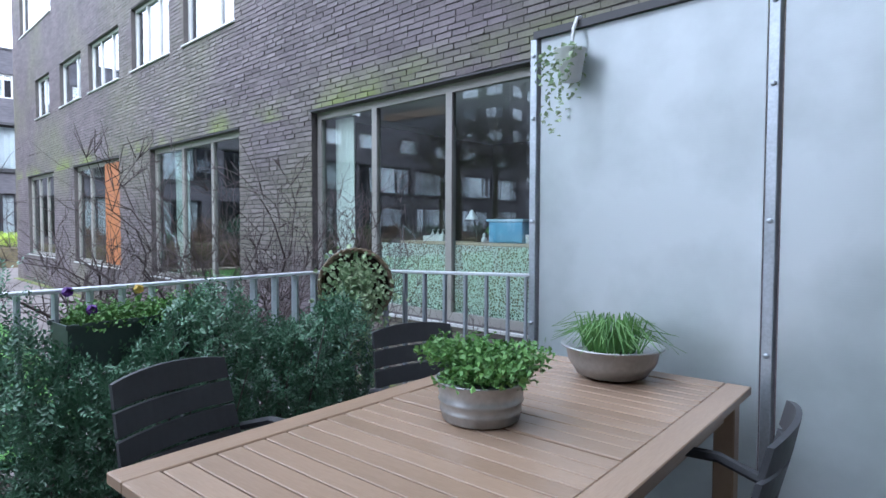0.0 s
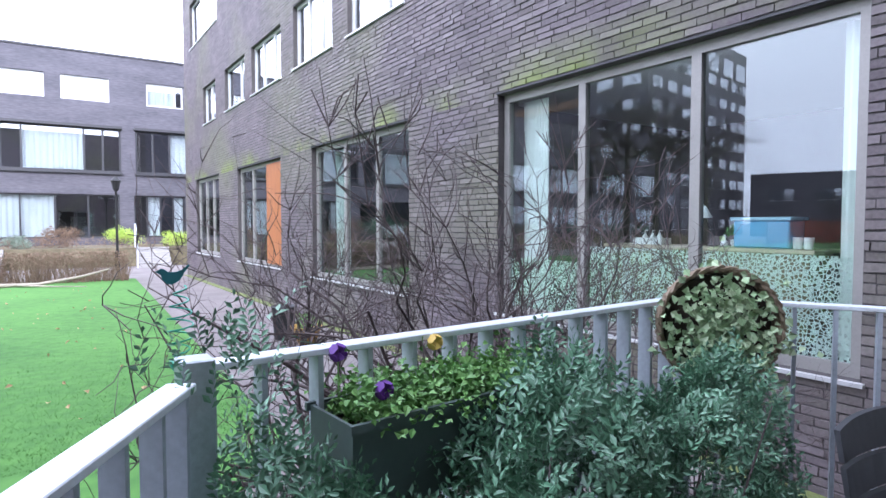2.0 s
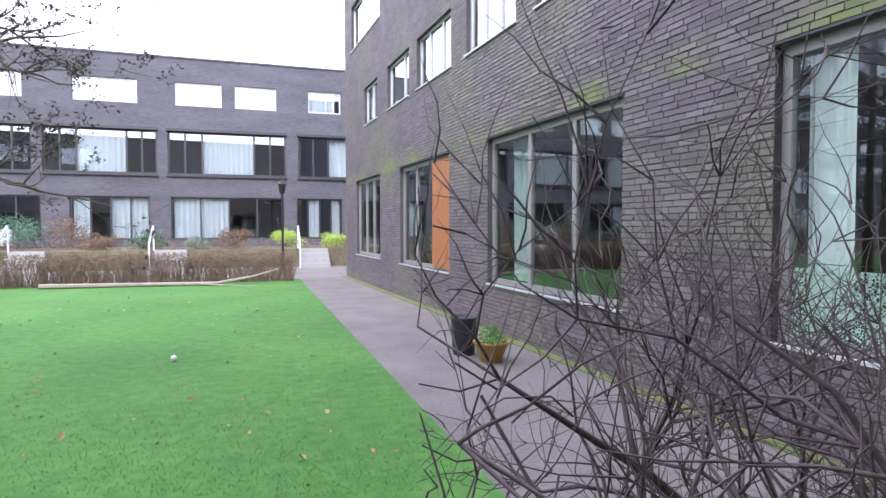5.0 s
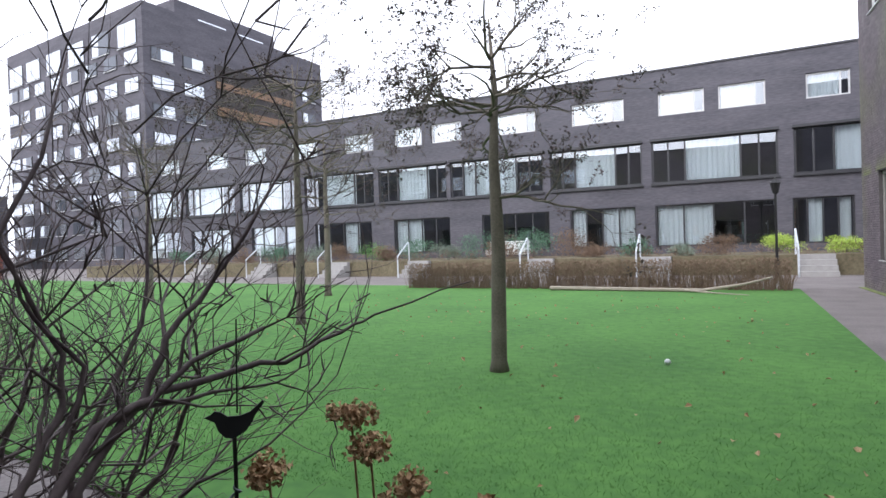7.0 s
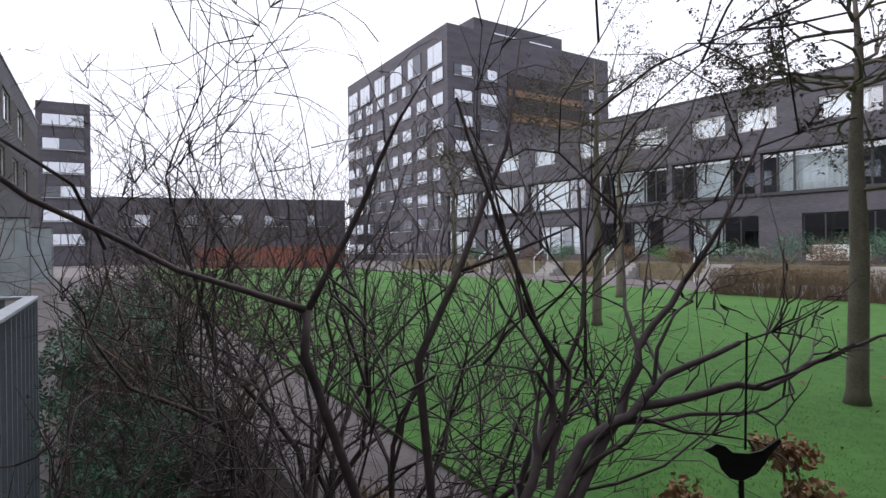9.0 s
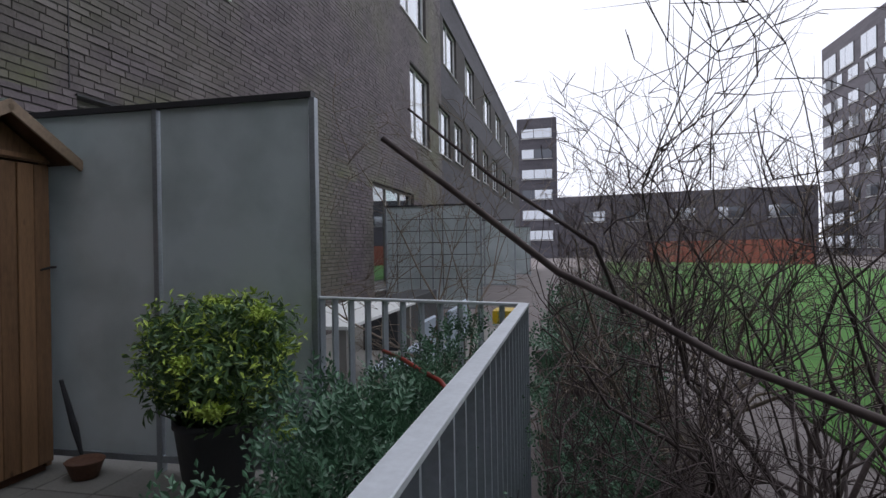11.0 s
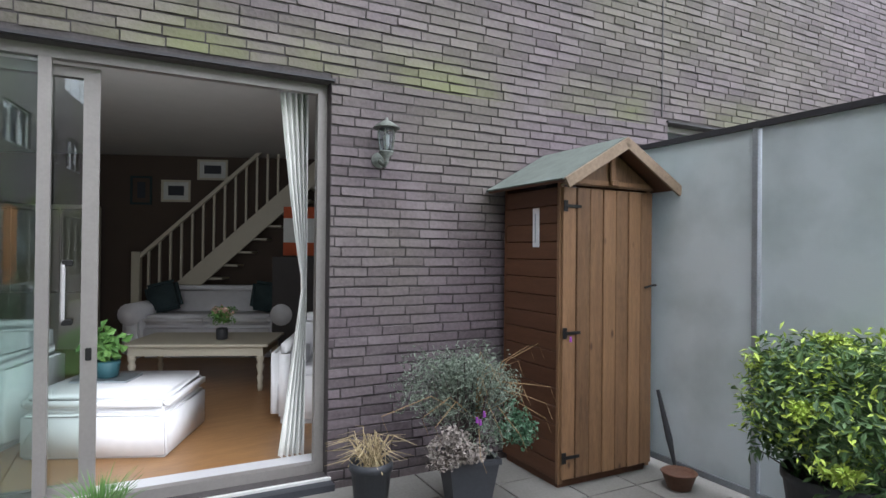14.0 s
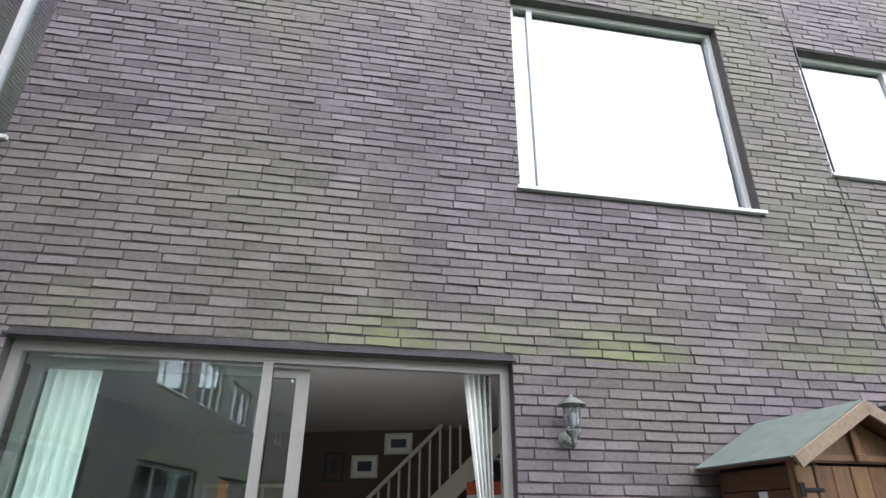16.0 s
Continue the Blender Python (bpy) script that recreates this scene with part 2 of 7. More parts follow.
LEAF_DARK = mat("hedge_leaf", (0.032, 0.085, 0.045), 0.3, vary=0.3, scale=2, fine=30, bump=0, color2=(0.15, 0.31, 0.19), island=0.9)
LEAF_MID = mat("herb_leaf", (0.06, 0.18, 0.045), 0.5, scale=3, fine=30, bump=0, color2=(0.20, 0.38, 0.10), island=0.8)
LEAF_LIME = mat("lime_shoot_leaf", (0.28, 0.44, 0.06), 0.5, scale=3, fine=30, bump=0, color2=(0.56, 0.68, 0.14), island=0.8)
LEAF_IVY = mat("variegated_leaf", (0.20, 0.34, 0.16), 0.5, scale=3, fine=30, bump=0, color2=(0.50, 0.58, 0.38), island=0.8)
LEAF_GREY = mat("grey_green_leaf", (0.12, 0.17, 0.12), 0.6, scale=3, fine=30, bump=0, color2=(0.26, 0.31, 0.25), island=0.8)
DRY = mat("dry_stalk", (0.22, 0.13, 0.06), 0.8, scale=5, fine=30, bump=0, color2=(0.42, 0.29, 0.15), island=0.6)
BARK = mat("dark_bark", (0.055, 0.04, 0.042), 0.75, scale=6, fine=50, bump=0.4, color2=(0.15, 0.115, 0.11))
TRUNK = mat("tree_bark", (0.10, 0.085, 0.065), 0.85, scale=4, fine=40, bump=0.6, color2=(0.20, 0.175, 0.14))
HEDGE_TWIG = mat("bare_hedge", (0.13, 0.085, 0.06), 0.9, scale=3, fine=20, bump=0, color2=(0.27, 0.19, 0.13), island=0.7)


# ---- helpers for meshes ----
def mesh_ob(name, verts, faces, material, parent=None, m=None, smooth=False):
    me = bpy.data.meshes.new(name)
    me.from_pydata([tuple(map(float, v)) for v in verts], [], [tuple(map(int, f)) for f in faces])
    me.update()
    me.materials.append(material)
    if smooth:
        me.polygons.foreach_set("use_smooth", [True] * len(me.polygons))
    ob = new(name, me)
    if m is not None:
        ob.matrix_world = m
    if parent is not None:
        ob.parent = parent
    return ob


def from_bm(name, bm, material, parent=None, label="", m=None, smooth=False):
    me = bpy.data.meshes.new(name)
    if smooth:
        for f in bm.faces:
            f.smooth = True
    bm.to_mesh(me)
    bm.free()
    me.materials.append(material)
    ob = new(name, me)
    if m is not None:
        ob.matrix_world = m
    if parent is not None:
        ob.parent = parent
    return tagged(ob, label)


def root(name, label, category, m=None, group="", kind=""):
    ob = new(name)
    ob.empty_display_size = 0.1
    if m is not None:
        ob.matrix_world = m
    return tagged(ob, label, category, group, kind)


CUBE_F = np.array([(0, 3, 2, 1), (4, 5, 6, 7), (0, 1, 5, 4), (1, 2, 6, 5), (2, 3, 7, 6), (3, 0, 4, 7)])


def boxes(bm, rows, bevel=0.0):
    """Adds boxes (x0, x1, y0, y1, z0, z1) to bm."""
    for x0, x1, y0, y1, z0, z1 in rows:
        v = [bm.verts.new(p) for p in ((x0, y0, z0), (x1, y0, z0), (x1, y1, z0), (x0, y1, z0), (x0, y0, z1), (x1, y0, z1), (x1, y1, z1), (x0, y1, z1))]
        fs = [bm.faces.new([v[i] for i in f]) for f in CUBE_F]
        if bevel:
            bmesh.ops.bevel(bm, geom=list({e for f in fs for e in f.edges}), offset=bevel, segments=1, affect="EDGES")
    return bm


def box_part(name, rows, material, parent=None, label="", bevel=0.0, m=None):
    return from_bm(name, boxes(bmesh.new(), rows, bevel), material, parent, label, m)


def tube(bm, pts, radii, sides=6, cap=True):
    """A bent tube through pts with a radius at each."""
    rings = []
    pts = [Vector(p) for p in pts]
    for i, p in enumerate(pts):
        d = (pts[min(i + 1, len(pts) - 1)] - pts[max(i - 1, 0)]).normalized()
        a = d.orthogonal().normalized() if i == 0 else (ref - d * ref.dot(d)).normalized()
        ref = a
        b = d.cross(a)
        r = radii[i] if hasattr(radii, "__len__") else radii
        rings.append([bm.verts.new(p + a * r * math.cos(2 * math.pi * k / sides) + b * r * math.sin(2 * math.pi * k / sides)) for k in range(sides)])
    for r0, r1 in zip(rings, rings[1:]):
        for k in range(sides):
            bm.faces.new((r0[k], r0[(k + 1) % sides], r1[(k + 1) % sides], r1[k]))
    if cap and sides > 2:
        bm.faces.new(rings[0][::-1]), bm.faces.new(rings[-1])
    return bm


def lathe(bm, profile, sides=28, at=(0, 0, 0)):
    """Turns (radius, z) rows about the z axis through at."""
    rings = [[bm.verts.new((at[0] + r * math.cos(2 * math.pi * k / sides), at[1] + r * math.sin(2 * math.pi * k / sides), at[2] + z)) for k in range(sides)] for r, z in profile]
    for r0, r1 in zip(rings, rings[1:]):
        for k in range(sides):
            bm.faces.new((r0[k], r0[(k + 1) % sides], r1[(k + 1) % sides], r1[k]))
    bm.faces.new(rings[0][::-1]), bm.faces.new(rings[-1])
    return bm


# Two building frames. In each, x runs along the wall, y points out of it into the court, z up.
M_B = Matrix.Translation((-1.712, -0.811, 0)) @ Matrix.Rotation(math.atan2(-0.1617, 0.9868), 4, "Z")
M_A = Matrix.Translation((4.90, 0, 0)) @ Matrix.Rotation(radians(90), 4, "Z")
M_O = Matrix.Translation((7.0, 32.9, 0)) @ Matrix.Rotation(math.atan2(1.5, -28.0), 4, "Z")


def bw(s, d, z=0.0):
    """A place by its distance s along the terrace wall from the door's edge (away from the corner) and d out of it."""
    return M_B @ Vector((-s, d, z))


def wall_slab(name, x0, x1, z0, z1, holes, m, material, y0=-0.30, y1=-0.008):
    """One wall mesh with rectangular openings (x0, x1, z0, z1) cut through it."""
    xs = sorted({x0, x1, *[h[0] for h in holes], *[h[1] for h in holes]})
    zs = sorted({z0, z1, *[h[2] for h in holes], *[h[3] for h in holes]})
    xs, zs = [x for x in xs if x0 <= x <= x1], [z for z in zs if z0 <= z <= z1]
    rows = []
    for a, b in zip(xs, xs[1:]):
        run = None
        for c, d in zip(zs, zs[1:]):
            cx, cz = (a + b) / 2, (c + d) / 2
            solid = not any(h[0] < cx < h[1] and h[2] < cz < h[3] for h in holes)
            if solid and run is not None:
                run = (run[0], d)
            elif solid:
                run = (c, d)
            if not solid and run is not None:
                rows.append((a, b, y0, y1, *run))
                run = None
        if run is not None:
            rows.append((a, b, y0, y1, *run))
    return tagged(box_part(name, rows, material, m=m), kind="structure")


def brick_rows(x0, x1, z0, z1, holes, length=0.225, course=0.0645, joint=0.008, seed=1, reveal=0.10, inset=0.0):
    """Bricks in running bond on a wall's face, clipped at openings and the ends. Returns vertices and faces."""
    rng = np.random.default_rng(seed)
    out = []
    n = int(math.ceil((z1 - z0) / course))
    for i in range(n):
        za, zb = z0 + i * course, min(z0 + (i + 1) * course - joint, z1)
        spans = [(x0, x1)]
        for h in holes:
            if zb > h[2] + 0.004 and za < h[3] - 0.004:
                spans = [s for a, b in spans for s in ((a, min(b, h[0])), (max(a, h[1]), b)) if s[1] - s[0] > 0.02]
        off = rng.uniform(0, length)
        for a, b in spans:
            k = math.floor((a - off) / length)
            while True:
                ba, bb = max(a, off + k * length), min(b, off + (k + 1) * length - joint * 0.4)
                if ba >= b:
                    break
                if bb - ba > 0.015:
                    out.append((ba, bb, za, zb))
                k += 1
    r = np.array(out)
    N = len(r)
    y = rng.uniform(-0.002, 0.003, N) + inset
    til = rng.uniform(-0.0035, 0.0035, (N, 2))
    dz = rng.uniform(-0.0045, 0.0035, (N, 4))
    e = 0.003
    v = np.zeros((N, 8, 3))
    for c, (ix, iz, ins) in enumerate([(0, 2, 0), (1, 2, 0), (1, 3, 0), (0, 3, 0)]):
        v[:, c] = np.stack([r[:, ix], np.full(N, -0.02), r[:, iz]], -1)
        sx, sz = (e if ix == 0 else -e), (e if iz == 2 else -e)
        v[:, c + 4] = np.stack([r[:, ix] + sx, y + til[:, 0] * (1 if ix else -1) + til[:, 1] * (1 if iz == 3 else -1), r[:, iz] + sz + dz[:, c]], -1)
    f = np.array([(4, 7, 6, 5), (0, 4, 5, 1), (1, 5, 6, 2), (2, 6, 7, 3), (3, 7, 4, 0)])
    faces = (f[None] + 8 * np.arange(N)[:, None, None]).reshape(-1, 4)
    return v.reshape(-1, 3), faces


def fast_mesh(name, v, f, material, m=None, parent=None, smooth=False):
    me = bpy.data.meshes.new(name)
    v, f = np.asarray(v, np.float32), np.asarray(f, np.int32)
    k = f.shape[1]
    me.vertices.add(len(v)), me.loops.add(f.size), me.polygons.add(len(f))
    me.vertices.foreach_set("co", v.ravel())
    me.loops.foreach_set("vertex_index", f.ravel())
    me.polygons.foreach_set("loop_start", np.arange(0, f.size, k))
    me.polygons.foreach_set("loop_total", np.full(len(f), k))
    me.update(calc_edges=True)
    me.validate()
    me.materials.append(material)
    me.polygons.foreach_set("use_smooth", [smooth] * len(me.polygons))
    ob = new(name, me)
    if parent is not None:
        ob.parent = parent
    if m is not None:
        ob.matrix_basis = m
    return ob


# ---- the large structure ----
def window(name, m, x0, x1, z0, z1, splits, label, frame_mat=ALU, pane_mat=GLASS, recess=0.09, bar=0.055, sill=True, open_bay=None, room=None):
    """A window or glazed door in an opening: frame bars, one pane per bay, a metal sill."""
    w = root(name, label, "window", m, kind="structure")
    y0, y1 = -recess - 0.06, -recess
    rows = [(x0, x1, y0, y1, z1 - bar, z1), (x0, x1, y0, y1, z0, z0 + bar), (x0, x0 + bar, y0, y1, z0 + bar, z1 - bar), (x1 - bar, x1, y0, y1, z0 + bar, z1 - bar)]
    for s in splits:
        rows.append((s - bar / 2, s + bar / 2, y0, y1 + 0.003, z0 + bar, z1 - bar))
    box_part("window_frame", rows, frame_mat, w)
    edges = [x0 + bar, *[e for s in splits for e in (s - bar / 2, s + bar / 2)], x1 - bar]
    for i in range(0, len(edges), 2):
        if open_bay is not None and i // 2 == open_bay:
            continue
        box_part("pane", [(edges[i], edges[i + 1], y0 + 0.022, y0 + 0.034, z0 + bar, z1 - bar)], pane_mat, w)
    if sill:
        box_part("window_sill", [(x0 - 0.03, x1 + 0.03, -recess, 0.035, z0 - 0.03, z0 - 0.003)], SILL, w)
    return w


A_WIN = [(2.84, 6.33, 0.36, 2.75, (4.03, 5.20)), (8.23, 11.72, 0.36, 2.75, (9.30, 10.45)), (13.45, 16.75, 0.40, 2.74, (14.6, 15.7)), (18.65, 21.6, 0.42, 2.75, (19.7, 20.6))]
A_UP = [(8.35, 10.15, 4.38, 5.75, (8.95,)), (10.75, 12.62, 4.38, 5.6, (11.4, 12.0)), (13.36, 15.42, 4.38, 5.5, (14.0, 14.75)), (16.0, 17.85, 4.38, 5.5, (16.6,)), (18.9, 20.45, 4.38, 5.5, (19.7,)), (4.2, 6.3, 4.38, 6.3, (4.9,)), (0.4, 2.5, 4.38, 5.6, (1.1,)),
        (18.6, 22.2, 7.07, 8.5, (19.6, 21.0)), (14.0, 16.4, 7.07, 8.5, (15.2,)), (9.4, 12.0, 7.07, 8.5, (10.6,))]
B_WIN = [(0.0, 2.95, 0.06, 2.55, (1.50,)), (-6.4, -3.02, 0.5, 2.63, (-5.3, -4.1)), (-2.12, -0.12, 3.88, 5.85, (-0.32,)), (-5.2, -2.92, 4.33, 5.75, (-4.0,)), (3.35, 5.4, 3.85, 5.85, (3.6,))]
for s in (10.3, 18.2, 26.0, 34.0):
    B_WIN.append((-s - 3.2, -s, 0.5, 2.72, (-s - 1.1, -s - 2.2)))
for s, w, z0, z1 in ((13.3, 2.1, 4.15, 6.1), (16.6, 1.8, 4.3, 5.8), (19.1, 1.6, 4.4, 5.8), (22.5, 2.1, 4.3, 6.2), (26.0, 1.8, 4.4, 5.9), (29.5, 2.0, 4.4, 6.0), (34, 2.0, 4.4, 6.0), (38, 2.0, 4.4, 6.0),
                     (12.5, 2.6, 7.2, 8.7), (17.5, 2.2, 7.3, 8.8), (21.5, 2.2, 7.3, 8.8), (26.5, 2.6, 7.3, 8.8), (31.0, 2.4, 7.3, 8.8), (36, 2.4, 7.3, 8.8)):
    B_WIN.append((-s - w, -s, z0, z1, (-s - w * 0.4,)))
A_HOLES, B_HOLES = [w[:4] for w in A_WIN + A_UP], [w[:4] for w in B_WIN]

wall_slab("wall_east", -2.3, 23.3, -0.5, 9.8, A_HOLES, M_A, MORTAR)
wall_slab("wall_south", -46, 7.0, -0.5, 9.9, B_HOLES, M_B, MORTAR)
tagged(box_part("wall_end", [(23.25, 23.3, -9.0, -0.302, -0.5, 9.8)], BRICK_FAR, m=M_A), kind="structure")
tagged(box_part("roof_edge", [(-2.3, 23.34, -0.4, 0.04, 9.8, 9.9)], ALU_DARK, m=M_A), kind="structure")
tagged(box_part("roof_edge", [(-46, 6.9, -0.4, 0.04, 9.9, 10.0)], ALU_DARK, m=M_B), kind="structure")
v, f = brick_rows(-2.25, 23.3, -0.5, 9.8, A_HOLES, seed=3)
tagged(fast_mesh("brickwork", v, f, BRICK_A, M_A), "dark purple-brown long bricks with green moss over the window heads", kind="structure")
v_all, f = brick_rows(-17.0, 7.0, -0.1, 9.9, B_HOLES, seed=5)
v_all = v_all.reshape(-1, 8, 3)
mid_ = v_all.mean(1)
near_ = (mid_[:, 0] > -2.1) & (mid_[:, 0] < -0.02) & (mid_[:, 2] > 0.9) & (mid_[:, 2] < 2.75)
NEAR_BRICKS = v_all[near_][:300]
rest_ = np.ones(len(v_all), bool)
rest_[np.flatnonzero(near_)[:300]] = False
v = v_all[rest_].reshape(-1, 3)
f = f[: 5 * int(rest_.sum())]
tagged(fast_mesh("brickwork", v, f, BRICK_B, M_B), "dark purple-brown long bricks with pale bloom and green moss", kind="structure")
tagged(box_part("brickwork_far", [(-46, -17.0, -0.02, 0.0, 2.72, 4.15), (-46, -17.0, -0.02, 0.0, 8.8, 9.9), (-46, -17.0, -0.02, 0.0, 6.2, 7.2)], BRICK_FAR, m=M_B), kind="structure")

for i, (x0, x1, z0, z1, sp) in enumerate(A_WIN):
    window(f"window_a{i + 1}", M_A, x0, x1, z0, z1, sp, "wide three-bay window in grey aluminium frame in dark brick wall", bar=0.085)
for i, (x0, x1, z0, z1, sp) in enumerate(A_UP):
    window(f"window_up{i + 1}", M_A, x0, x1, z0, z1, sp, "upper window in pale frame reflecting the white sky", SILL, GLASS_FAR)
for i, (x0, x1, z0, z1, sp) in enumerate(B_WIN):
    if i == 0:
        continue
    window(f"window_b{i + 1}", M_B, x0, x1, z0, z1, sp, "window in grey aluminium frame reflecting the white sky" if z0 > 3 else "wide ground floor window in grey aluminium frame", SILL if z0 > 3 else ALU, GLASS_FAR if z0 > 3 else GLASS, bar=0.05)

# metal drip edges over the heads
rows = [(w[0] - 0.02, w[1] + 0.02, -0.10, 0.02, w[3] + 0.004, w[3] + 0.02) for w in A_WIN]
tagged(box_part("lintel_edge", rows, ALU_DARK, m=M_A), kind="structure")
tagged(box_part("expansion_joint", [(-2.945, -2.935, -0.01, 0.007, 2.68, 9.8)], ALU_DARK, m=M_B), kind="structure")
rows = [(w[0] - 0.02, w[1] + 0.02, -0.10, 0.02, w[3] + 0.004, w[3] + 0.02) for w in B_WIN[:2]]
tagged(box_part("lintel_edge", rows, ALU_DARK, m=M_B), kind="structure")


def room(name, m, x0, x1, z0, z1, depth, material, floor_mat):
    """A plain dark room behind a facade: floor, ceiling, three walls; its dimness is put into the colours."""
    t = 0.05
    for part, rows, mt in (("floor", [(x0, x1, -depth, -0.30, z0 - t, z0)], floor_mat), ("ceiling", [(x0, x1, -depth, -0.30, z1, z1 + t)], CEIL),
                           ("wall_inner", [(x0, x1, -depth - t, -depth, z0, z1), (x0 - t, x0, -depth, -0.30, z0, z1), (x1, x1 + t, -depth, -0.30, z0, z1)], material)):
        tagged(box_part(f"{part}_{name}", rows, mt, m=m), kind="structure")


CEIL = mat("ceiling_paint", (0.55, 0.54, 0.52), 0.9, vary=0.05, bump=0)
OAK = mat("oak_floor", (0.24, 0.12, 0.05), 0.35, vary=0.2, scale=1.5, fine=12, bump=0.05, color2=(0.38, 0.21, 0.09), stretch=(1, 8, 1))
TAUPE = mat("taupe_wall", (0.10, 0.075, 0.06), 0.9, vary=0.08, scale=2, bump=0.05)
# very dark walls, so the dimness of the rooms is in the colour
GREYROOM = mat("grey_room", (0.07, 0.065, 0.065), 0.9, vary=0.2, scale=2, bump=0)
room("a", M_A, 2.0, 7.4, 0.36, 2.95, 5.0, GREYROOM, SHADE_DARK)
room("a_second", M_A, 7.6, 12.4, 0.36, 2.95, 4.0, GREYROOM, SHADE_DARK)
room("a_third", M_A, 12.6, 22.6, 0.36, 2.95, 3.0, GREYROOM, SHADE_DARK)
room("a_upper", M_A, -2.0, 22.6, 4.2, 8.9, 2.5, GREYROOM, SHADE_DARK)
I_ROT = Matrix.Rotation(-0.5567, 4, "Z")
M_I = Matrix.Translation((-0.065, 2.532, 0)) @ I_ROT


def iw(x, d):
    """A place in the living room: x to the side, d into the house, as a pair."""
    return tuple((M_I @ Vector((x, -d, 0)))[:2])


def wall_line(name, a, b, z0, z1, material, t=0.05):
    L = math.hypot(b[0] - a[0], b[1] - a[1])
    return tagged(box_part(name, [(0, L, -t, 0, z0, z1)], material, m=Matrix.Translation((a[0], a[1], 0)) @ Matrix.Rotation(math.atan2(b[1] - a[1], b[0] - a[0]), 4, "Z")), kind="structure")


RC = [tuple(bw(1.2, -0.30)[:2]), iw(-0.6, 9.4), iw(6.4, 9.4), tuple(bw(-4.3, -0.30)[:2])]
wall_line("wall_inner_side", RC[0], RC[1], 0.05, 2.95, TAUPE)
wall_line("wall_inner_back", RC[1], RC[2], 0.05, 2.95, TAUPE)
wall_line("wall_inner_left", RC[2], RC[3], 0.05, 2.95, TAUPE)
ROOM_POLY = RC
room("b_second", M_B, -6.8, -2.75, 0.4, 2.8, 3.0, GREYROOM, SHADE_DARK)
room("b_upper", M_B, -45, 6.5, 3.7, 9.0, 2.5, GREYROOM, SHADE_DARK)
room("b_far", M_B, -45, -9, 0.4, 2.8, 2.5, GREYROOM, SHADE_DARK)

# ---- ground, terrace, paths ----
ground = mesh_ob("ground", [(-1500, -1500, -0.44), (1500, -1500, -0.44), (1500, 1500, -0.44), (-1500, 1500, -0.44)], [(0, 1, 2, 3)], PAVE)
tagged(ground, kind="structure")


def flat(name, pts, z, material, thick=0.03):
    k = len(pts)
    verts = [(x, y, z) for x, y in pts] + [(x, y, z - thick) for x, y in pts]
    faces = [tuple(range(k)), tuple(range(2 * k - 1, k - 1, -1))] + [(i, i + k, (i + 1) % k + k, (i + 1) % k) for i in range(k)]
    return tagged(mesh_ob(name, verts, faces, material), kind="structure")


P = lambda s, d: tuple(bw(s, d)[:2])
LAWN_PTS = [(2.35, 6.0), (3.15, 22.3), (-14.0, 23.9), (-60, 31), P(60, 6.6), P(7.3, 6.2), P(1.8, 6.2), P(-2.4, 6.35)]
flat("floor_living", ROOM_POLY, 0.05, OAK, 0.05)
flat("ceiling_living", ROOM_POLY, 3.0, CEIL, 0.05)
flat("lawn", LAWN_PTS, -0.40, GRASS_BASE, 0.035)
flat("terrace_base", [P(2.15, 0.0), P(2.15, 2.45), P(1.84, 3.70), P(-1.1, 3.70), (0.97, 2.47), (2.6, 2.56), (3.10, 1.65), (3.10, -1.8)], -0.045, SOIL, 0.42)

# ---- railings ----
def rail(name, pts, label, z=1.09, z_low=-0.05, pitch=0.115, wide=0.045, depth=0.012, top=WHITE_STEEL, topw=0.05, bar_mat=BAR_GREY, turn=0.0):
    """A railing of flat upright bars under a flat top bar."""
    r = root(name, label, "railing")
    for (x0, y0), (x1, y1) in zip(pts, pts[1:]):
        L = math.hypot(x1 - x0, y1 - y0)
        m = Matrix.Translation((x0, y0, 0)) @ Matrix.Rotation(math.atan2(y1 - y0, x1 - x0), 4, "Z")
        box_part("top_bar", [(0, L, -topw / 2, topw / 2, z - 0.014, z)], top, r, m=m, bevel=0.002)
        box_part("bottom_bar", [(0, L, -0.02, 0.02, z_low + 0.06, z_low + 0.072)], bar_mat, r, m=m)
        k = max(1, round(L / pitch))
        src = None
        for i in range(k + 1):
            mm = m @ Matrix.Translation((min(max(i * L / k, 0.02), L - 0.02), 0, 0)) @ Matrix.Rotation(turn, 4, "Z")
            if src is None:
                src = box_part("bar", [(-depth / 2, depth / 2, -wide / 2, wide / 2, z_low, z - 0.015)], bar_mat, r, m=mm)
            else:
                b = new("bar", src.data)
                b.parent, b.matrix_world = r, mm
    return r


C_, K_, G_ = (0.98, 2.47), (2.60, 2.55), (3.04, 1.66)
D_ = P(1.83, 3.68)
rail("railing", [C_, K_, G_], "painted steel railing of flat grey bars beside the hedge")
rail("railing", [P(-1.05, 3.68), D_, P(2.17, 2.47)], "pale steel railing of flat bars along the terrace front", z=1.08)
rail("gate_leaf", [(0.94, 2.40), (0.47, 1.62)], "pale steel railing leaf with wide flat bars standing inward", z=1.075, wide=0.034, depth=0.012, z_low=0.02)
box_part("post", [(0.945, 1.005, 2.44, 2.50, -0.05, 1.10)], GALV, bevel=0.003)
tagged(bpy.data.objects["post"], "galvanised square gate post with bolts beside the lawn", "post")

# ---- frosted screens ----
_b = from_bm("bolt", lathe(bmesh.new(), [(0.001, 0), (0.011, 0.001), (0.011, 0.006), (0.004, 0.009)], 8), GALV)
BOLT = _b.data
bpy.data.objects.remove(_b)

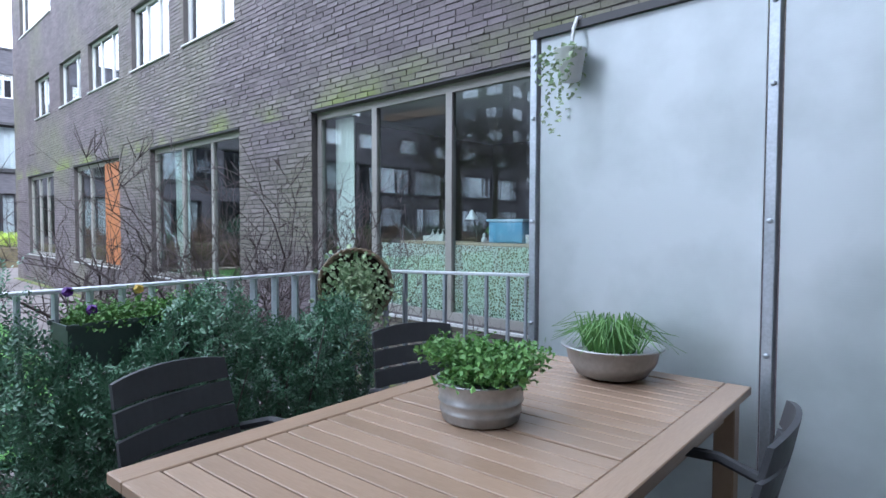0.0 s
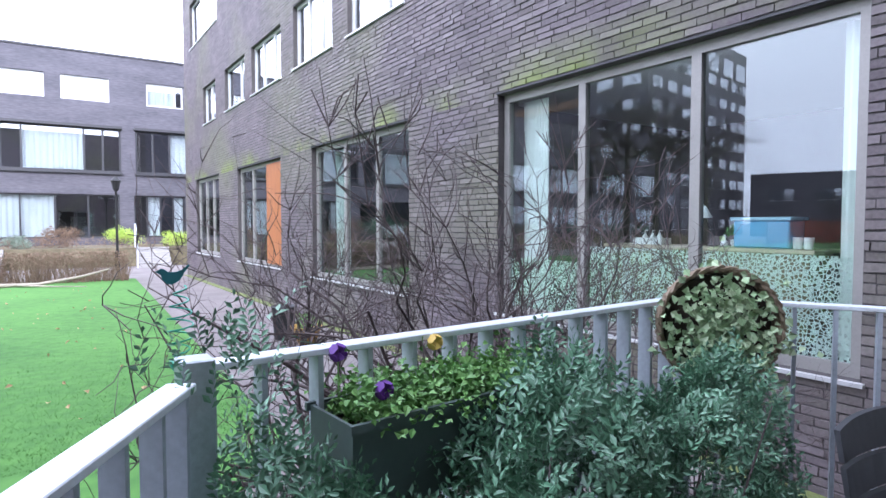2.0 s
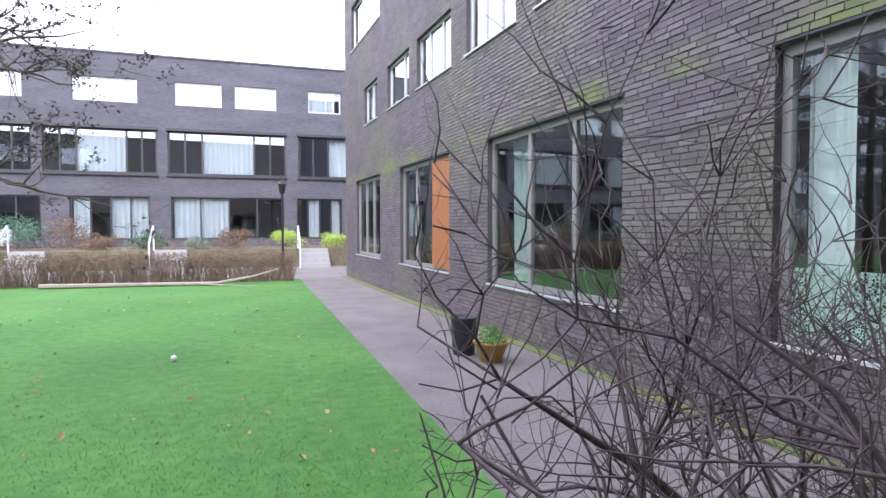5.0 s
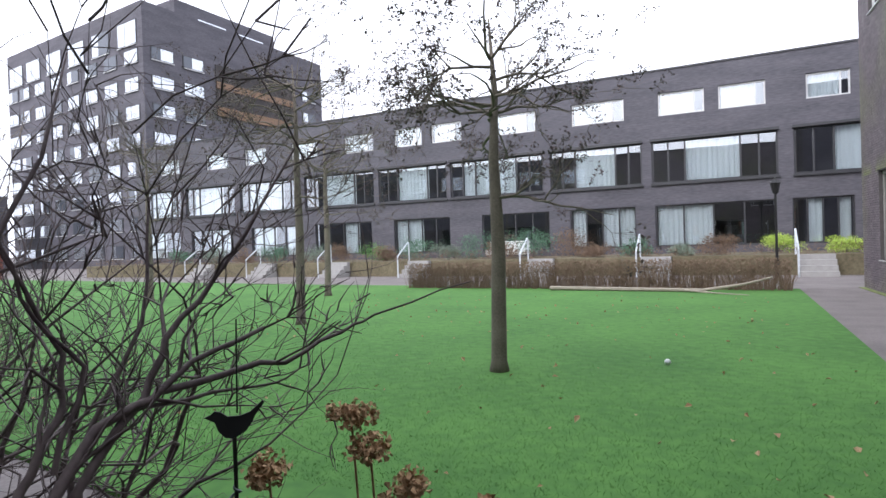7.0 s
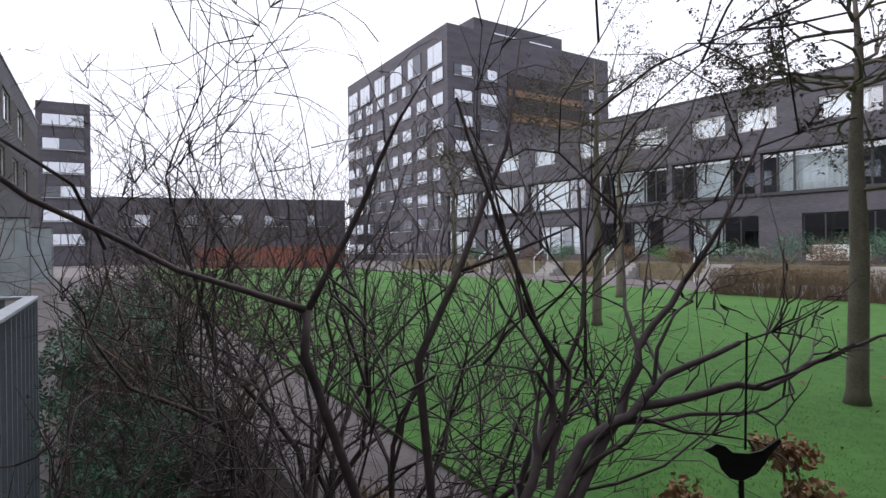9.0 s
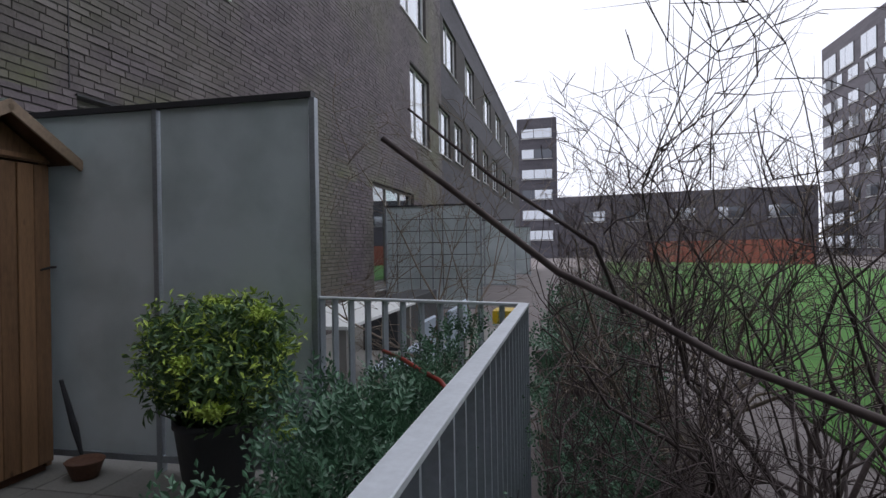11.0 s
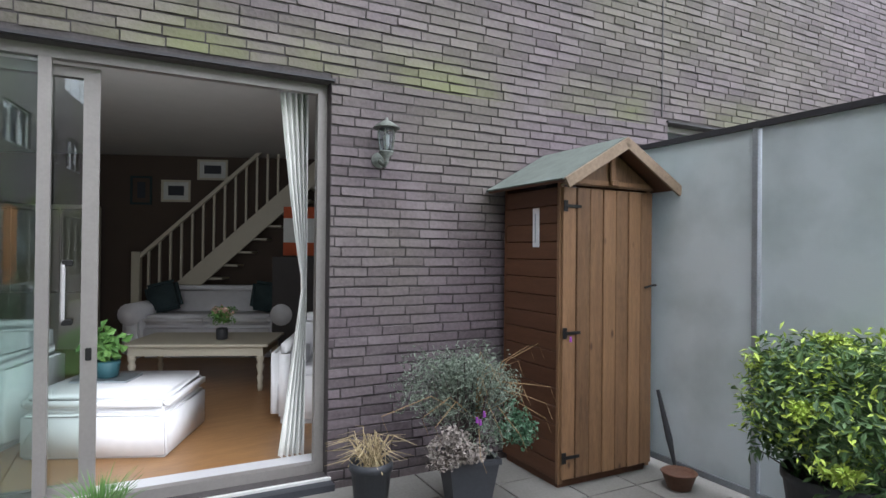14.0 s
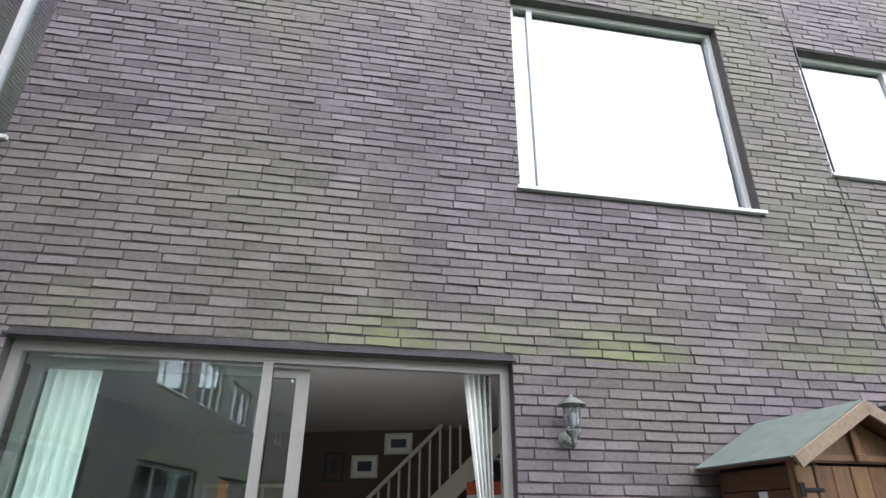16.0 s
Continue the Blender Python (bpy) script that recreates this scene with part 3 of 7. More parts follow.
def screen(name, m, width, panels, label, z0=0.10, z1=2.23, cuts=None):
    """A screen of frosted panes in a galvanised frame; local x runs along it."""
    r = root(name, label, "screen", m)
    xs = cuts or [width * i / panels for i in range(panels + 1)]
    for x in xs:
        box_part("post", [(x - 0.019, x + 0.019, -0.025, 0.025, 0.0, z1)], GALV, r, bevel=0.003)
        for z in (0.35, 0.85, 1.35, 1.85, 2.15):
            o = new("bolt", BOLT)
            o.parent, o.matrix_basis = r, Matrix.Translation((x, -0.025, z)) @ Matrix.Rotation(radians(90), 4, "X")
    box_part("rail", [(0, width, -0.03, 0.03, z1, z1 + 0.035)], ALU_DARK, r)
    box_part("bottom_rail", [(0, width, -0.02, 0.02, z0 - 0.04, z0)], GALV, r)
    for x, x2 in zip(xs, xs[1:]):
        box_part("pane", [(x + 0.03, x2 - 0.03, -0.004, 0.004, z0, z1)], FROST, r)
    return r


def seg(a, b):
    return Matrix.Translation((a[0], a[1], 0)) @ Matrix.Rotation(math.atan2(b[1] - a[1], b[0] - a[0]), 4, "Z")


screen("glass_screen", seg(P(2.15, 2.46), P(2.15, 0)), 2.42, 2, "tall frosted glass screen in a galvanised steel frame between terraces", cuts=[0.0, 1.04, 2.42])
s1 = (3.05, 1.64)
screen("glass_screen", seg((3.05, 1.64), (3.05, -1.6)), 3.15, 3, "tall ribbed frosted glass screen reflecting the sky beside the table", z0=0.1)
for s in (11.0, 18.6, 26.2):
    screen("glass_screen", seg(P(s, 2.1), P(s, 0.02)), 2.06, 2, "frosted glass screen between far terraces")

# fill lamps added in two large openings, standing in for sky light into the rooms behind
for nm_, m_, cx, cz, w_, h_, y_, pw in (("sky_light_door", M_B, 1.50, 1.3, 2.7, 2.3, -0.32, 7.5), ("sky_light_window", M_A, 4.6, 1.55, 3.3, 2.2, -0.30, 4)):
    la_ = new(nm_, bpy.data.lights.new(nm_, "AREA"))
    la_.data.shape, la_.data.size, la_.data.size_y, la_.data.energy, la_.data.color = "RECTANGLE", w_, h_, pw, (0.93, 0.97, 1.0)
    la_.matrix_world = m_ @ Matrix.Translation((cx, y_, cz)) @ Matrix.Rotation(radians(-90), 4, "X")

# ---- opposite building ----
O_HOLES, O_LIST = [], []
top = [(0.35, 1.98), (3.54, 5.47), (6.08, 8.14), (9.75, 12.39), (14.32, 16.84), (18.71, 20.65), (21.29, 23.19), (24.7, 26.9), (29.0, 31.2), (33.4, 35.4), (37.0, 39.2), (42.0, 44.2), (-3.0, -1.0), (-7.4, -5.0)]
for a, b in top:
    O_LIST.append((a, b, 7.05, 8.15, (a + (b - a) * 0.22,), 0))
mid = [(-8.0, -3.4), (-2.9, 2.5), (3.1, 8.5), (8.95, 13.6), (14.0, 19.5), (19.75, 24.4), (24.75, 30.2), (30.7, 36.0), (36.5, 41.5), (42.0, 46.0)]
for a, b in mid:
    w = b - a
    O_LIST.append((a, b, 3.78, 5.83, (a + w * 0.14, a + w * 0.28, a + w * 0.72, a + w * 0.86), 1))
low = [(-7.5, -3.5), (0.3, 2.6), (3.2, 8.4), (9.3, 12.6), (13.7, 17.6), (19.6, 23.4), (25.0, 29.4), (31.0, 35.0), (37, 41.0), (42.2, 46)]
for a, b in low:
    w = b - a
    O_LIST.append((a, b, 0.68, 2.72, (a + w * 0.25, a + w * 0.5, a + w * 0.75), 2))
O_HOLES = [o[:4] for o in O_LIST]
wall_slab("wall_north", -9, 47, -0.6, 9.25, O_HOLES, M_O, BRICK_FAR, y0=-0.4, y1=0.0)
tagged(box_part("roof_edge", [(-9, 47, -0.45, 0.05, 9.25, 9.33)], ALU_DARK, m=M_O), kind="structure")
tagged(box_part("wall_back", [(-9, 47, -10, -9.8, -0.6, 9.2), (-9.2, -9, -10, -0.4, -0.6, 9.2)], BRICK_FAR, m=M_O), kind="structure")
room("north", M_O, -8.8, 46.8, 0.6, 9.0, 2.6, GREYROOM, SHADE_DARK)
tagged(box_part("floor_north_upper", [(-8.8, 46.8, -2.6, -0.42, 3.3, 3.5), (-8.8, 46.8, -2.6, -0.42, 6.4, 6.6)], CEIL, m=M_O), kind="structure")
rngo = np.random.default_rng(4)
for i, (a, b, z0, z1, sp, kind) in enumerate(O_LIST):
    w = root(f"window_n{i + 1}", ("top floor window in white frame", "wide dark-framed window band with sliding panels", "glazed garden doors in dark frame")[kind], "window", M_O, kind="structure")
    bar = (0.07, 0.08, 0.07)[kind]
    fm = (SILL, ALU_DARK, ALU_DARK)[kind]
    rows = [(a, b, -0.17, -0.10, z1 - bar, z1), (a, b, -0.17, -0.10, z0, z0 + bar), (a, a + bar, -0.17, -0.10, z0 + bar, z1 - bar), (b - bar, b, -0.17, -0.10, z0 + bar, z1 - bar)]
    rows += [(s - bar / 2, s + bar / 2, -0.168, -0.098, z0 + bar, z1 - bar) for s in sp]
    box_part("window_frame", rows, fm, w)
    box_part("pane", [(a + 0.03, b - 0.03, -0.15, -0.14, z0 + 0.03, z1 - 0.03)], GLASS_OPP, w)
    if kind == 1:
        box_part("ledge", [(a - 0.05, b + 0.05, -0.1, 0.12, z1, z1 + 0.12), (a - 0.05, b + 0.05, -0.1, 0.12, z0 - 0.1, z0)], ALU_DARK, w)
    cs = [a + 0.1, *sp, b - 0.1]
    for j, (c0, c1) in enumerate(zip(cs, cs[1:])):
        p = rngo.random()
        wide = c1 - c0
        if wide > (b - a) * 0.4 or p < (0.55, 0.15, 0.45)[kind]:
            v_, f_ = [], []
            kk = max(6, int(wide * 14))
            for q in range(kk + 1):
                xx = c0 + wide * q / kk
                yy = -0.32 + 0.03 * math.sin(q * 1.9)
                v_ += [(xx, yy, z0 + 0.08), (xx, yy, z1 - 0.05)]
            f_ = [(2 * q, 2 * q + 2, 2 * q + 3, 2 * q + 1) for q in range(kk)]
            mesh_ob("curtain", v_, f_, CURTAIN, w)

# ---- the tower and its lower neighbours ----
def block(name, p0, p1, p2, z0, z1, label, floors=None):
    """A building on the corner p0 with faces towards p1 and p2."""
    a, b, c = Vector(p0), Vector(p1), Vector(p2)
    d = b + c - a
    base = [a, b, d, c]
    verts = [(p.x, p.y, z0) for p in base] + [(p.x, p.y, z1) for p in base]
    r = root(name, label, "building")
    mesh_ob("wall", verts, [(0, 1, 5, 4), (1, 2, 6, 5), (2, 3, 7, 6), (3, 0, 4, 7), (4, 5, 6, 7)], BRICK_FAR, r)
    return r, a, b, c


def grid_windows(r, a, b, rows_, cols, w, h, z, dz, out=0.06, skip=None, seed=1):
    """Windows on the face from a to b: dark frame, pane, in a grid."""
    d = (b - a)
    L = d.length
    ang = math.atan2(d.y, d.x)
    rg = np.random.default_rng(seed)
    for j in range(rows_):
        for i, cx in enumerate(cols):
            if skip and skip(i, j):
                continue
            m = Matrix.Translation((a.x, a.y, z + j * dz)) @ Matrix.Rotation(ang, 4, "Z") @ Matrix.Translation((cx * L, 0, 0))
            s = out
            g = box_part("window", [(-w / 2, w / 2, -0.1, s, 0, h)], ALU_DARK, r, m=m)
            for q in (0, 1):
                x0_, x1_ = (-w / 2 + 0.1, w * 0.08) if q == 0 else (w * 0.08 + 0.08, w / 2 - 0.1)
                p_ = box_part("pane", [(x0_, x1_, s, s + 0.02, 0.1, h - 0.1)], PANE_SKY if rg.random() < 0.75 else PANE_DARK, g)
            box_part("sill", [(-w / 2, w / 2, s, s + 0.1, -0.08, 0.0)], SILL, g)


# pale and dark copies of one pane; the sky's reflection is partly painted in
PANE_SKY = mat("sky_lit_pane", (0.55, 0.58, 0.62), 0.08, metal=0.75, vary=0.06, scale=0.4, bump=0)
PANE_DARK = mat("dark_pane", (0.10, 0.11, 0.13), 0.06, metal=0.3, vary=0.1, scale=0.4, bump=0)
tower, ta, tb, tc_ = block("tower_block", (-51.85, 46.35), (-82.45, 50.85), (-49.0, 73.7), -0.5, 27.5, "tall dark brick tower with rows of white-framed windows", None)
grid_windows(tower, ta, tb, 8, [0.07, 0.20, 0.33, 0.46, 0.59, 0.72, 0.85, 0.95], 2.6, 1.5, 0.6, 2.95, out=-0.0 + 0.06, seed=2)
grid_windows(tower, ta, tb, 1, [0.09, 0.26, 0.43, 0.60, 0.77, 0.92], 3.6, 2.6, 23.2, 3.0, seed=3)
grid_windows(tower, tc_, ta, 5, [0.92, 0.78, 0.10], 2.7, 1.4, 9.6, 3.0, seed=5)
rec = Matrix.Translation((ta.x, ta.y, 0)) @ Matrix.Rotation(math.atan2(tc_.y - ta.y, tc_.x - ta.x), 4, "Z")
# dark panel set on the face: the loggia's shade as colour, no hollow cut
box_part("recess", [(9.0, 22.0, -0.12, 0.06, 17.0, 23.0)], SHADE_DARK, tower, m=rec)
box_part("loggia_rail", [(9.0, 22.0, -0.25, -0.12, 17.0, 18.1), (9.0, 22.0, -0.25, -0.12, 20.2, 21.0)], CEDAR, tower, m=rec)
box_part("roof_house", [(5.0, 20.0, 1.5, 8.0, 27.5, 29.7)], BRICK_FAR, tower, m=rec)
box_part("roof_vent", [(8.0, 12.0, 1.38, 1.5, 27.9, 28.3), (14.0, 18.0, 1.38, 1.5, 27.9, 28.3)], PANE_SKY, tower, m=rec)

low2, l2a, l2b, l2c = block("far_row", (-74.33, 45.47), (-88.46, 9.38), (-80.46, 47.85), -0.5, 8.4, "low dark brick row closing the court")
grid_windows(low2, l2a, l2b, 1, [0.1, 0.25, 0.4, 0.55, 0.7, 0.85], 3.2, 1.6, 4.6, 2.8, seed=10)
slab_, sa_, sb_, sc_ = block("slab_tower", (-86.05, 15.27), (-87.33, 9.58), (-95.91, 16), -0.5, 20.2, "narrow blue-grey tower with glass balconies")
grid_windows(slab_, sa_, sb_, 6, [0.5], 4.6, 1.5, 2.2, 3.0, out=0.1, seed=11)
brick_low = tagged(box_part("garden_wall", [(0, 16, 0, 0.3, -0.4, 1.6)], mat("red_brick", (0.20, 0.055, 0.04), 0.8, vary=0.25, scale=3, fine=20, bump=0.2), m=seg((-46.39, 29.19), (-58.99, 21.04))), "low red brick wall at the far end of the lawn", "wall")

# ---- gardens opposite ----
def flatbox(name, rows, material, label, cat, m=None, kind=""):
    return tagged(box_part(name, rows, material, m=m), label, cat, kind=kind)


flatbox("garden_bank", [(-9, 47, 0.0, 4.2, -0.5, 0.35)], mat("winter_bed", (0.10, 0.085, 0.05), 0.95, vary=0.4, scale=1.2, fine=12, bump=0.6, color2=(0.22, 0.19, 0.12)), "raised winter garden beds", "ground", M_O, "structure")
STEP = mat("step_stone", (0.35, 0.34, 0.33), 0.8)
for xs_ in (12.9, 7.9, 19.3, 24.3, 29.5, 34.6, 2.2):
    st = root("garden_steps", "grey concrete garden steps with a white handrail", "steps", M_O @ Matrix.Translation((xs_, 4.2, 0)), group="steps up to the gardens")
    for k in range(4):
        box_part("step", [(-0.6, 0.6, -0.0 + 0.0, 1.2 - 0.3 * k, -0.44 + 0.2 * k, -0.24 + 0.2 * k)], STEP, st)
    bm = bmesh.new()
    tube(bm, [(0.65, 0.03, 0.35), (0.65, 0.03, 1.3), (0.65, 0.1, 1.33), (0.65, 1.12, 0.66), (0.65, 1.18, 0.6), (0.65, 1.18, -0.44)], 0.035, 6)
    from_bm("handrail", bm, WHITE_STEEL, st)

# ---- plants: generators ----
def leaf_cloud(name, centres, normals, size, material, parent=None, seed=0, slim=0.45, kind="stuff", label=""):
    """Many small folded leaves, one at each centre."""
    rg = np.random.default_rng(seed)
    c = np.asarray(centres, float)
    N = len(c)
    nrm = np.asarray(normals, float) + rg.normal(0, 0.55, (N, 3))
    nrm /= np.linalg.norm(nrm, axis=1, keepdims=True) + 1e-9
    t = rg.normal(0, 1, (N, 3))
    t -= nrm * (t * nrm).sum(1, keepdims=True) * 0.6
    t /= np.linalg.norm(t, axis=1, keepdims=True) + 1e-9
    b = np.cross(nrm, t)
    b /= np.linalg.norm(b, axis=1, keepdims=True) + 1e-9
    L = size * rg.uniform(0.6, 1.25, (N, 1))
    W = L * slim
    fold = nrm * W * 0.35
    v = np.stack([c, c + t * L * 0.5 + b * W * 0.5 + fold, c + t * L, c + t * L * 0.5 - b * W * 0.5 + fold, c + t * L * 0.5], 1)
    f = np.array([(0, 1, 4), (1, 2, 4), (2, 3, 4), (3, 0, 4)])
    faces = (f[None] + 5 * np.arange(N)[:, None, None]).reshape(-1, 3)
    ob = fast_mesh(name, v.reshape(-1, 3), faces, material)
    if parent is not None:
        ob.parent = parent
    return tagged(ob, label, kind=kind)


def blob_points(n, centre, radii, seed, lumps=9, hollow=0.55, lump_r=0.45):
    """Points in an uneven mass of lumps, mostly near its skin; with outward directions."""
    rg = np.random.default_rng(seed)
    centre, radii = np.array(centre, float), np.array(radii, float)
    lc = rg.normal(0, 1, (lumps, 3))
    lc = lc / np.linalg.norm(lc, axis=1, keepdims=True) * rg.uniform(0.25, 0.8, (lumps, 1))
    k = rg.integers(0, lumps, n)
    d = rg.normal(0, 1, (n, 3))
    d /= np.linalg.norm(d, axis=1, keepdims=True)
    r = rg.uniform(hollow, 1.05, (n, 1)) * lump_r
    p = (lc[k] + d * r)
    return centre + p * radii, d / radii * radii.mean()


CAM_LINE = [Vector(row[1]) for row in PATH]


def clear_of_path(p, r=0.28):
    return all((p - q).length > r for q in CAM_LINE)


def in_bed(p):
    """Out over the bed: beyond the railings, and below the shrubs' usual top."""
    d = (p.x - -1.712) * 0.1617 + (p.y - -0.811) * 0.9868
    if BED_SIDE > 0 and p.x < 0.72 + 0.32 * (p.y - 2.94) or BED_SIDE < 0 and p.x > 0.30 - 0.42 * (p.y - 2.95):
        return False
    return (d > 3.78 if p.x < 0.9 else p.y > 2.68) and p.z < BED_TOP


BED_TOP, BED_SIDE = 1.78, 0


def grow(out, p, d, length, r, level, rg, up=0.18, spread=0.75, levels=3, wiggle=0.30, kids=(3, 5), shrink=0.60):
    """Adds a crooked limb and its twigs to out as (points, radii)."""
    n = 7 if level < 2 else 4
    pts, rad = [p], [r]
    q, dd = p.copy(), d.normalized()
    for i in range(n):
        dd = (dd + Vector(rg.normal(0, wiggle, 3)) + Vector((0, 0, up * 0.25))).normalized()
        q = q + dd * length / n
        if not clear_of_path(q) or not in_bed(q):
            break
        pts.append(q.copy()), rad.append(r * (1 - 0.8 * (i + 1) / n))
    if len(pts) < 2:
        return
    out.append((pts, rad, level))
    if level >= levels:
        return
    for _ in range(int(rg.integers(*kids)) + (1 if level == 0 else 0)):
        i = int(rg.integers(1, len(pts)))
        base = pts[i]
        axis = (pts[i] - pts[i - 1]).normalized()
        side = Vector(rg.normal(0, 1, 3)).cross(axis)
        if side.length < 1e-3:
            continue
        nd = (axis + side.normalized() * rg.uniform(spread * 0.6, spread * 1.5) + Vector((0, 0, up))).normalized()
        grow(out, base, nd, length * shrink * rg.uniform(0.7, 1.15), max(rad[i] * 0.75, 0.0024), level + 1, rg, up, spread, levels, wiggle, kids, shrink)


def shrub(name, base, stems, height, seed, label, category="shrub", material=None, r=0.016, lean=(0, 0), open_=0.45, levels=3, kids=(3, 5)):
    """A bare many-stemmed shrub: one mesh of stems and one of fine twigs."""
    rg = np.random.default_rng(seed)
    root_ = root(name, label, category)
    out = []
    for i in range(stems):
        a = 2 * math.pi * i / stems + rg.uniform(-0.4, 0.4)
        d = Vector((math.cos(a) * open_ + lean[0], math.sin(a) * open_ + lean[1], 1.0))
        b = Vector(base) + Vector((math.cos(a) * 0.07, math.sin(a) * 0.07, 0))
        grow(out, b, d, height * rg.uniform(0.75, 1.1), r * rg.uniform(0.7, 1.2), 0, rg, levels=levels, kids=kids)
    for part_name, lv, sides in (("stem", (0, 1), 6), ("twig", (2, 3, 4), 4)):
        bm = bmesh.new()
        for pts, rad, level in out:
            if level in lv:
                tube(bm, pts, rad, sides, cap=False)
        ob = from_bm(part_name, bm, material or BARK, root_, smooth=True)
        if part_name == "twig":
            ob["kind"] = "stuff"
    return root_, out


def leafy(name, material, centre, radii, n, size, seed, label, category="shrub", stems=6, stem_mat=None, base=None, lumps=12, extra=None, slim=0.45, hollow=0.5):
    r_ = root(name, label, category)
    p, nn_ = blob_points(n, centre, radii, seed, lumps, hollow)
    leaf_cloud("foliage", p, nn_, size, material, r_, seed, slim)
    rg = np.random.default_rng(seed + 50)
    bm = bmesh.new()
    b = Vector(base) if base is not None else Vector((centre[0], centre[1], centre[2] - radii[2]))
    for i in range(stems):
        tgt = Vector(p[rg.integers(0, len(p))])
        mid = b.lerp(tgt, 0.5) + Vector(rg.normal(0, 0.02, 3))
        tube(bm, [b + Vector((rg.uniform(-0.03, 0.03), rg.uniform(-0.03, 0.03), 0)), mid, tgt], [0.006, 0.005, 0.002], 5, cap=False)
    from_bm("stem", bm, stem_mat or BARK, r_)
    if extra:
        for k, (mt, cnt, sz, zmin) in enumerate(extra):
            p2, n2 = blob_points(cnt * 3, centre, [q * 1.06 for q in radii], seed, lumps, 0.92)
            p2n = p2[p2[:, 2] > centre[2] + zmin * radii[2]][:cnt]
            leaf_cloud("shoot", p2n, np.tile([0, 0, 1.0], (len(p2n), 1)), sz, mt, r_, seed + 9 + k, slim)
    return r_


def sprigs(name, centres, normals, size, material, parent, seed, count=9):
    """Short sprigs, each with leaves in two rows along it and one at its tip."""
    rg = np.random.default_rng(seed)
    c, nrm = np.asarray(centres, float), np.asarray(normals, float)
    N = len(c)
    unit = lambda q: q / (np.linalg.norm(q, axis=-1, keepdims=True) + 1e-9)
    nrm = unit(nrm)
    d = unit(nrm * 0.7 + rg.normal(0, 0.55, (N, 3)) + (0, 0, 0.35))
    side = unit(np.cross(d, nrm + rg.normal(0, 0.4, (N, 3))))
    up = np.cross(side, d)
    length = size * rg.uniform(2.0, 3.6, (N, 1))
    vs = []
    for k in range(count):
        f = k / (count - 1)
        sgn = 0.0 if k == count - 1 else (1.0 if k % 2 else -1.0)
        p = c + d * length * (f - 0.6) + up * length * 0.10 * f * f
        t = unit(d * (0.75 if sgn else 1.0) + side * sgn * 0.8 + up * rg.normal(0.05, 0.22, (N, 1)))
        b = unit(np.cross(up, t))
        L = size * rg.uniform(0.75, 1.2, (N, 1)) * (1 - 0.35 * f)
        W, n_ = L * 0.46, up * L * 0.10
        vs.append(np.stack([p, p + t * L * 0.5 + b * W * 0.5 + n_, p + t * L, p + t * L * 0.5 - b * W * 0.5 + n_, p + t * L * 0.5], 1))
    v = np.stack(vs, 1).reshape(-1, 3)
    f = np.array([(0, 1, 4), (1, 2, 4), (2, 3, 4), (3, 0, 4)])
    faces = (f[None] + 5 * np.arange(N * count)[:, None, None]).reshape(-1, 3)
    ob = fast_mesh(name, v, faces, material)
    ob.parent = parent
    return tagged(ob, kind="stuff")


def hedge(name, a, b, width, z0, z1, n, size, material, seed, label, lump=0.16, kind="stuff"):
    """A clipped but shaggy evergreen hedge from a to b: leaves on an uneven skin over a dark twiggy core."""
    rg = np.random.default_rng(seed)
    a, b = np.array(a, float), np.array(b, float)
    d = b - a
    L = np.linalg.norm(d)
    u = d / L
    w = np.array([-u[1], u[0]])
    s, phi = rg.uniform(0, L, n), rg.uniform(-0.25, math.pi + 0.25, n)
    depth = 1 - np.abs(rg.normal(0, 0.18, n))
    bump_ = 1 + lump * (np.sin(s * 9 + phi * 2 + seed) + np.sin(s * 17.3 - phi * 3 + 2 * seed) * 0.6 + np.sin(s * 4.1 + seed) * 0.7)
    sq = 1 / np.maximum(np.abs(np.cos(phi)), np.abs(np.sin(phi))) ** 0.7
    x = np.cos(phi) * sq * width / 2 * depth * bump_
    z = z0 + (0.45 + 0.55 * np.sin(phi) * sq * bump_ * depth) * (z1 - z0)
    low = rg.random(n) < 0.4
    x = np.where(low, np.sign(np.cos(phi)) * width / 2 * depth * bump_, x)
    z = np.where(low, z0 + rg.uniform(0, 0.8, n) * (z1 - z0), z)
    pos = np.stack([a[0] + u[0] * s + w[0] * x, a[1] + u[1] * s + w[1] * x, z], 1)
    nrm = np.stack([w[0] * np.cos(phi), w[1] * np.cos(phi), np.sin(phi) + 0.2], 1)
    r_ = root(name, label, "hedge")
    sprigs("foliage", pos[::9], nrm[::9], size, material, r_, seed)
    bm = bmesh.new()
    for i in range(int(L * 16)):
        s0 = rg.uniform(0, L)
        o = rg.uniform(-0.3, 0.3) * width
        p0 = Vector((a[0] + u[0] * s0 + w[0] * o * 0.4, a[1] + u[1] * s0 + w[1] * o * 0.4, z0 - 0.02))
        p2 = p0 + Vector((rg.uniform(-0.15, 0.15) + w[0] * o, rg.uniform(-0.15, 0.15) + w[1] * o, (z1 - z0) * rg.uniform(0.7, 1.08)))
        tube(bm, [p0, p0.lerp(p2, 0.5) + Vector(rg.normal(0, 0.02, 3)), p2], [0.008, 0.005, 0.0015], 4, cap=False)
    ob = from_bm("twig", bm, BARK, r_)
    ob["kind"] = "stuff"
    return r_


